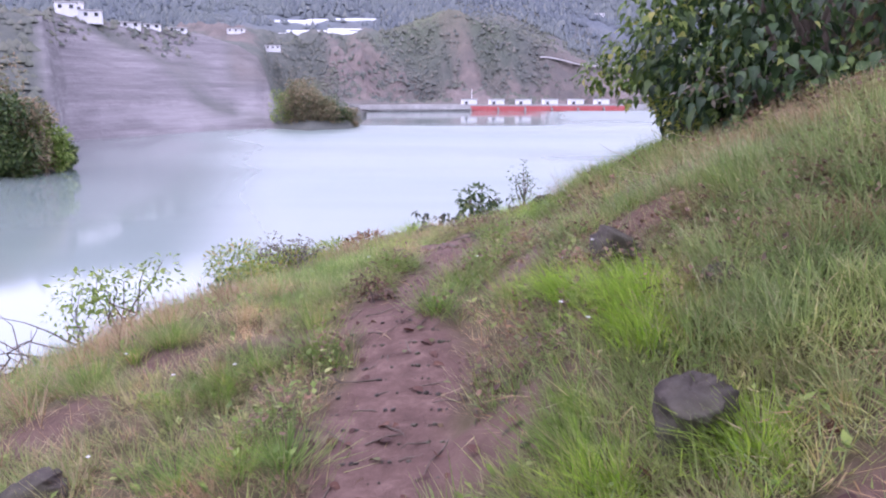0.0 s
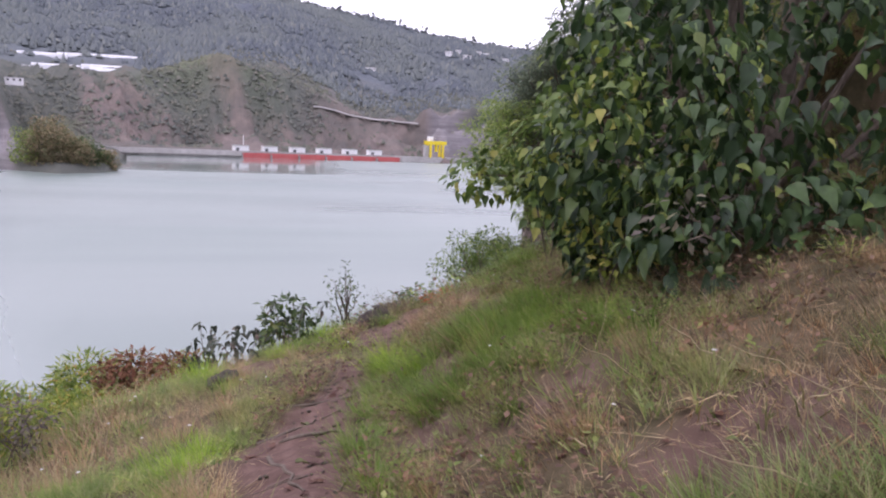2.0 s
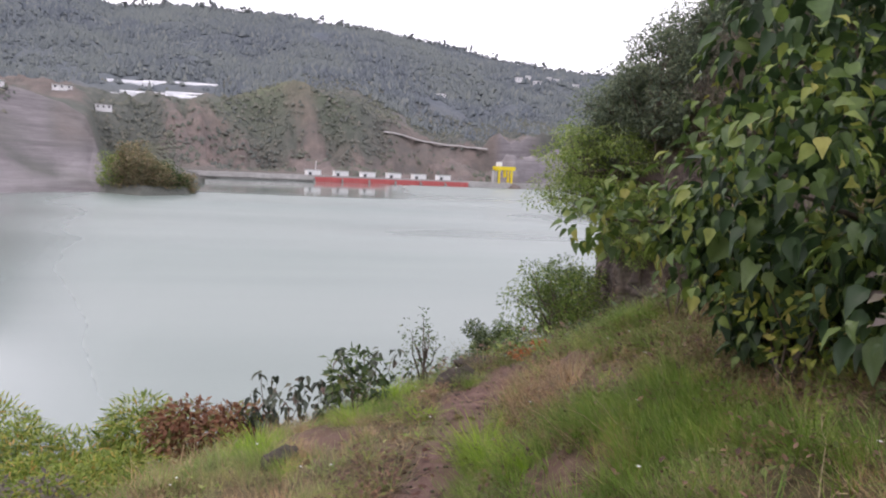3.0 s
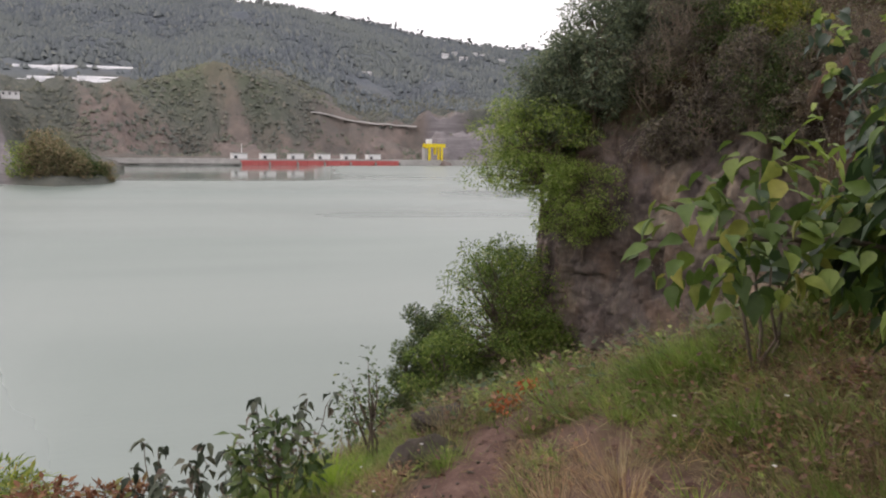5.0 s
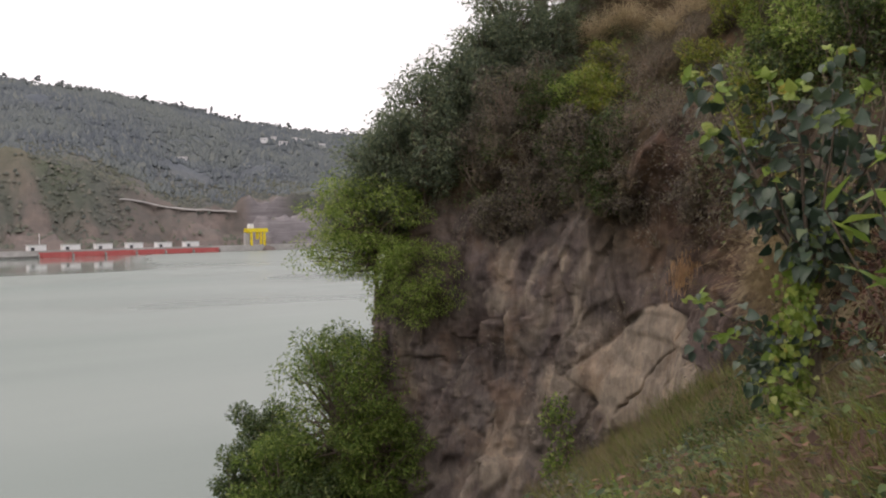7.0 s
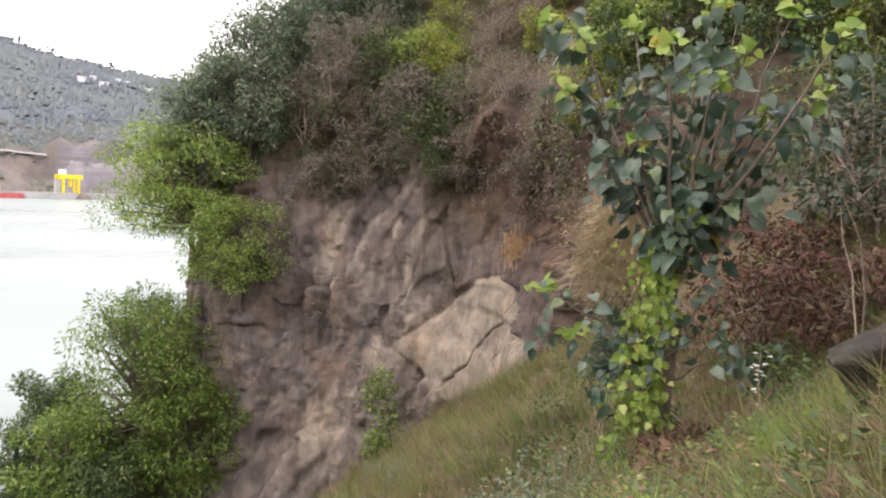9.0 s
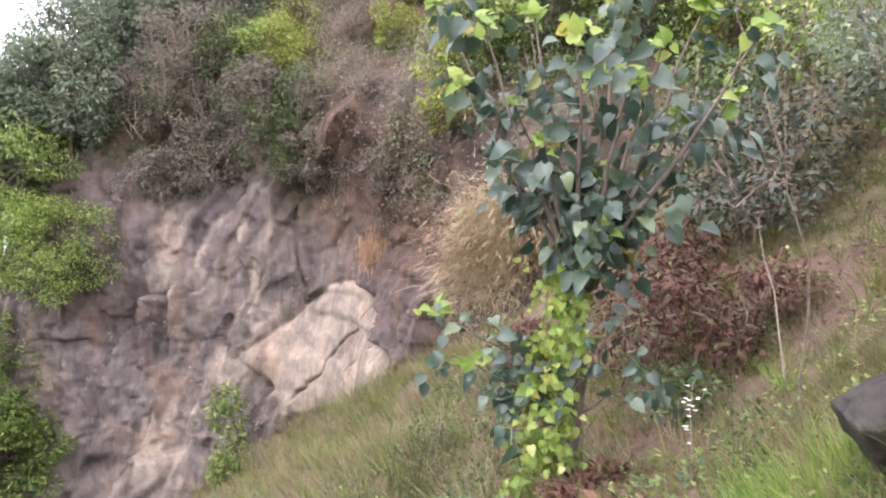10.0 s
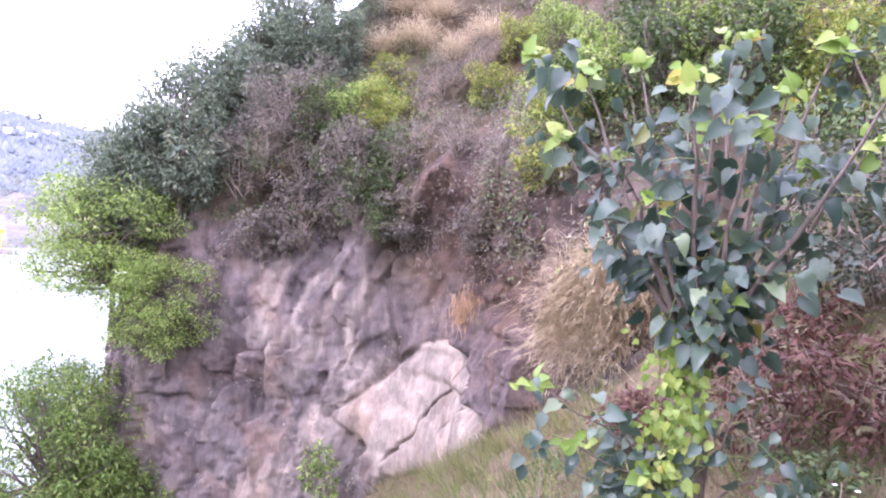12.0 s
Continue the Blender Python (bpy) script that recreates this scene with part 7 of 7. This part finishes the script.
tufts("fine_slope_straw", "fine straw grass on the slope beside the path's end", x[1::2], y[1::2], 22, 0.17, 0.005, SLOPE_STRAW, 0.08, 1.6, blade=(FAR_V, FAR_F))
x, y = places(2400, 14.5, 25, -8, -0.4, 1.6, 626)
tufts("upper_slope_grass", "rough green grass up the slope behind the tree", x[::2], y[::2], 26, 0.28, 0.008, SLOPE_GREEN, 0.14, 1.4, blade=(FAR_V, FAR_F))
tufts("upper_slope_straw", "rough straw grass up the slope behind the tree", x[1::2], y[1::2], 26, 0.3, 0.007, SLOPE_STRAW, 0.14, 1.4, blade=(FAR_V, FAR_F))
x, y = places(640, 9.6, 21, -3.5, 7.0, 0.9, 625)
tufts("slope_clumps", "soft green grass clumps on the slope beside the path's end", x[::2], y[::2], 120, 0.26, 0.007, GRASS_LUSH, 0.14, 1.4, blade=(FAR_V, FAR_F))
tufts("slope_straw_clumps", "soft straw grass clumps on the slope beside the path's end", x[1::2], y[1::2], 120, 0.3, 0.006, SLOPE_STRAW, 0.14, 1.4, blade=(FAR_V, FAR_F))
for name, label, count, material, seed, patch in (("slope_herbs", "dark leafy herbs matted over the slope beside the path's end", 5200, LEAF_MID, 627, (0.7, 0.12, 9, 667)), ("slope_bright_herbs", "bright green herbs in spots on the slope", 1800, LEAF_FRESH, 628, (0.9, 0.35, 9, 668)), ("slope_brown_herbs", "brown withered herbs in patches on the slope", 4200, LEAF_WITHERED, 629, (0.6, 0.2, 9, 669))):
    x, y = places(count, 9.8, 24, -3.5, 9.0, 1.2, seed, patch)
    k = np.repeat(np.arange(len(x)), 9)
    ha = gr.uniform(0, 6.283, len(k))
    hd_ = np.stack([np.cos(ha), np.sin(ha), gr.uniform(-0.3, 0.9, len(k))], -1)
    hp_ = np.stack([x[k], y[k], ground_z(x, y)[k] + gr.uniform(0.02, 0.26, len(k))], -1) + gr.normal(0, 0.06, (len(k), 3)) * (1, 1, 0)
    tagged(new(name, mesh_of(name, *scatter(LEAF_V, LEAF_F, hp_, hd_, np.tile((0, 0, 1.0), (len(k), 1)), gr.uniform(0.03, 0.08, len(k))), material)), label, "herbs", kind="stuff")
ra, rb = np.random.default_rng(670).uniform(-0.7, 0.7, 90), np.random.default_rng(671).uniform(-0.65, 0.2, 90)
tufts("hanging_grass", "long green grass hanging round the dark rock", 6.75 + ra * 0.8, 10.5 + rb * 0.8, 40, 0.32, 0.006, GRASS_LUSH, 0.1, 1.4, blade=(FAR_V, FAR_F))
x, y = places(600, 10.0, 24, -4, 0.2, 1.2, 611)
tufts("tree_foot_grass", "rough green grass round the young tree", x, y, 18, 0.3, 0.009, SLOPE_GREEN, 0.1, 0.9)

sp = np.random.default_rng(680)
for k in range(100):
    s_, d_ = (sp.uniform(12.5, 34), sp.uniform(0.5, 12)) if k % 2 else (sp.uniform(13, 24), sp.uniform(1.2, 7))
    x_, y_ = lay(np.array([s_]), np.array([d_]))
    kind = int(sp.choice(3, p=(0.3, 0.55, 0.15)))
    q = on_ground(float(x_[0]), float(y_[0]), 0.08)
    if q.z > -9:
        place_copy(protos[kind], q, sp.uniform(0, 360), sp.uniform(0.25, 0.6), ("dry brown", "leafy green", "dark green")[kind] + " low shrub in the slope's grass")
ws = thing("flowering_weed", on_ground(3.55, 5.2), "tall weed with white flower heads on the bank", "weed")
wr = np.random.default_rng(690)
for k in range(9):
    tip = np.array([wr.normal(0, 0.25), wr.normal(0, 0.2), wr.uniform(0.55, 1.0)])
    part("stem", mesh_of("stem", *tubes([(wiggle((0, 0, -0.05), tip, wr, 0.02), np.linspace(0.006, 0.003, 5))], 4), TWIG), ws)
    a_ = np.linspace(0, 6.283, 7, endpoint=False)
    part("flower", mesh_of("flower", *scatter(LEAF_V, LEAF_F, np.tile(tip, (7, 1)), np.stack([np.cos(a_), np.sin(a_), np.full(7, 0.4)], -1), np.tile((0, 0, 1.0), (7, 1)), np.full(7, 0.035)), PETAL), ws, "white flower head")
ws = thing("flowering_weed", on_ground(7.95, 11.35), "dry weed with a white flower spike near the tree", "weed")
part("stem", mesh_of("stem", *tubes([(wiggle((0, 0, -0.05), (0.05, 0.05, 0.75), wr, 0.02), np.linspace(0.007, 0.003, 5))], 4), TWIG), ws)
for k in range(16):
    c_ = np.array([wr.normal(0.03, 0.035), wr.normal(0.03, 0.035), wr.uniform(0.3, 0.78)])
    a_ = np.linspace(0, 6.283, 5, endpoint=False)
    part("flower", mesh_of("flower", *scatter(LEAF_V, LEAF_F, np.tile(c_, (5, 1)), np.stack([np.cos(a_), np.sin(a_), np.full(5, 0.3)], -1), np.tile((0, 0, 1.0), (5, 1)), np.full(5, 0.025)), PETAL), ws, "white flower")

wr2 = np.random.default_rng(695)
wx2, wy2 = wr2.uniform(-14, 9, 9000), wr2.uniform(-9, 24, 9000)
inner = (wy2 > 1.0) & (abs(station(wx2, wy2)[1] + 0.4) < 3.2)
tufts("outer_grass", "rough mixed grass over the wider hillside", wx2[~inner], wy2[~inner], 9, 0.24, 0.016, SLOPE_GREEN, 0.16, 1.0, wr2, blade=(FAR_V, FAR_F))

# round soft clumps of finer grass
cr = np.random.default_rng(630)
for name, label, count, d0, d1, blades, length, material, seed in (
        ("grass_clumps", "soft round clumps of fine green grass", 150, -0.7, 2.8, 330, 0.17, GRASS_LUSH, 631), ("bank_clumps", "fine green grass clumps on the dry bank", 60, -3.8, -0.8, 300, 0.17, GRASS_GREEN, 632),
        ("straw_clumps", "soft clumps of fine straw grass", 170, -3.4, 3.0, 220, 0.17, GRASS_DRY, 633)):
    x, y = places(count, 1.0, 11.0, d0, d1, 0.5, seed)
    if seed == 631:
        x, y = np.r_[x, -1.02, -0.99, -0.75, -0.37, 0.74, 1.27, 1.26, -0.2, 1.28, 1.25, 1.7, 1.75, 0.95], np.r_[y, 3.09, 2.35, 4.2, 4.66, 6.45, 5.97, 6.09, 7.8, 3.2, 3.35, 3.3, 3.9, 3.75]
    tufts(name, label, x, y, blades, length, 0.0035, material, 0.085, 1.15, cr, blade=(FAR_V, FAR_F))
tufts("pale_grass", "pale feathery straw grass arching beside the path", np.array((1.3, 1.42, 1.2, 1.5, 1.36, 1.62)), np.array((7.7, 7.95, 7.45, 7.55, 7.2, 7.8)), 260, 0.3, 0.003, GRASS_DRY, 0.1, 1.3, cr, blade=(FAR_V, FAR_F))
root_r = np.random.default_rng(637)
for a, b in (((0.1, 6.82), (0.56, 6.72)), ((-0.07, 6.24), (0.24, 6.3)), ((-0.03, 5.83), (0.07, 5.25)), ((0.05, 6.1), (0.4, 5.95)), ((0.75, 7.7), (0.98, 7.55))):
    xs_, ys_ = np.linspace(a[0], b[0], 8) + root_r.normal(0, 0.012, 8), np.linspace(a[1], b[1], 8) + root_r.normal(0, 0.012, 8)
    root_line = np.stack([xs_, ys_, ground_z(xs_, ys_) + 0.004], -1)
    tagged(new("root", mesh_of("root", *tubes([(root_line, np.linspace(0.014, 0.006, 8))], 6), BARK, True)), "dark root lying bare across the dirt path", "root", "roots across the path")
stalk_r = np.random.default_rng(634)
for k in range(14):
    x_, y_ = lay(stalk_r.uniform(3.4, 7.0, 1), stalk_r.uniform(-1.7, -0.5, 1))
    stalk = thing("dead_stalk", on_ground(float(x_[0]), float(y_[0])), "long pale dead grass stalk lying over the bank", "stalk", "dead stalks on the bank")
    turn, long = stalk_r.uniform(0, 6.283), stalk_r.uniform(0.15, 0.34)
    part("stem", mesh_of("stem", *tubes([(wiggle((0, 0, 0.01), (math.cos(turn) * long, math.sin(turn) * long, stalk_r.uniform(0.06, 0.2)), stalk_r, 0.008, 6), np.linspace(0.0026, 0.001, 6))], 4), STRAW, True), stalk)

# bright tufts and daisies
for n, (tx, ty, h, count) in enumerate(((0.5, 2.93, 0.19, 900), (0.7, 2.5, 0.19, 900), (0.64, 2.25, 0.17, 600), (0.76, 2.75, 0.14, 400), (0.42, 1.62, 0.17, 420), (0.74, 1.58, 0.17, 420), (0.92, 7.3, 0.28, 420), (1.02, 6.85, 0.24, 320), (-0.35, 6.2, 0.2, 260), (-0.43, 5.96, 0.2, 420), (-0.38, 8.56, 0.26, 320), (0.32, 8.97, 0.26, 320), (0.74, 9.6, 0.28, 360), (0.76, 8.45, 0.2, 260))):
    tufts("grass_tuft", "fine bright green feathery grass tuft", np.array([tx]), np.array([ty]), int(count * 1.5), h * 0.9, 0.0035, GRASS_BRIGHT, 0.1, 1.2, np.random.default_rng(620 + n))
fr = np.random.default_rng(640)
fx, fy = places(70, 1.2, 9.5, -1.6, 1.8, 0.5, 641)
fz = ground_z(fx, fy) + fr.uniform(0.08, 0.2, len(fx))
stalks = []
for i in range(len(fx)):
    stalks.append(([(fx[i], fy[i], fz[i] - 0.22), (fx[i] + 0.005, fy[i], fz[i])], (0.0015, 0.0012)))
k = 6
ang = np.tile(np.linspace(0, 2 * np.pi, k, endpoint=False), len(fx))
hp = np.repeat(np.stack([fx + 0.005, fy, fz], -1), k, 0)
hd = np.stack([np.cos(ang), np.sin(ang), np.full(len(ang), 0.25)], -1)
tagged(new("daisies", mesh_of("daisies", *scatter(LEAF_V, LEAF_F, hp, hd, np.tile((0, 0, 1.0), (len(hp), 1)), np.full(len(hp), 0.012)), PETAL)), "small white daisies scattered in the grass", "flowers", kind="stuff")
tagged(new("daisy_stalks", mesh_of("daisy_stalks", *tubes(stalks, 3), GRASS_GREEN)), "thin green daisy stalks in the grass", "flowers", kind="stuff")

# twigs, pebbles and dead leaves on the trodden earth
tw = np.random.default_rng(660)
s = tw.uniform(1.0, 11, 260)
x, y = lay(s, tw.normal(0, 0.28, 260))
z = ground_z(x, y)
lines = []
for i in range(150):
    a = tw.uniform(0, 6.28)
    ln = tw.uniform(0.06, 0.3)
    x2, y2 = x[i] + math.cos(a) * ln, y[i] + math.sin(a) * ln
    lines.append((wiggle((x[i], y[i], z[i] + 0.004), (x2, y2, float(ground_z(np.array([x2]), np.array([y2]))[0]) + 0.008), tw, 0.008, 4), np.linspace(0.004, 0.002, 4)))
tagged(new("fallen_twigs", mesh_of("fallen_twigs", *tubes(lines, 4), BARK)), "fallen dark twigs on the dirt path", "twigs", kind="stuff")
nleaf = 700
s = tw.uniform(1.0, 12, nleaf)
x, y = lay(s, tw.normal(-0.2, 0.7, nleaf))
pz = np.stack([x, y, ground_z(x, y) + 0.008], -1)
tagged(new("dead_leaves", mesh_of("dead_leaves", *scatter(BROAD_V, BROAD_F, pz, np.stack([tw.normal(0, 1, nleaf), tw.normal(0, 1, nleaf), tw.normal(0, 0.15, nleaf)], -1), np.tile((0, 0, 1.0), (nleaf, 1)) + tw.normal(0, 0.25, (nleaf, 3)), tw.uniform(0.03, 0.075, nleaf)), LEAF_RUST)), "dry brown fallen leaves on the path", "leaves", kind="stuff")
npeb = 900
s = tw.uniform(1.0, 11, npeb)
x, y = lay(s, tw.normal(0, 0.3, npeb))
pz = np.stack([x, y, ground_z(x, y)], -1)
wob = tw.uniform(0.6, 1.3, (npeb, len(BALL_V), 1))
pv = pz[:, None] + BALL_V[None] * wob * tw.uniform(0.004, 0.016, (npeb, 1, 1)) * (1, 1, 0.7)
tagged(new("pebbles", mesh_of("pebbles", pv.reshape(-1, 3), (BALL_F[None] + (np.arange(npeb) * len(BALL_V))[:, None, None]).reshape(-1, 3), BOULDER)), "small earth-coloured pebbles on the path", "pebbles", kind="stuff")
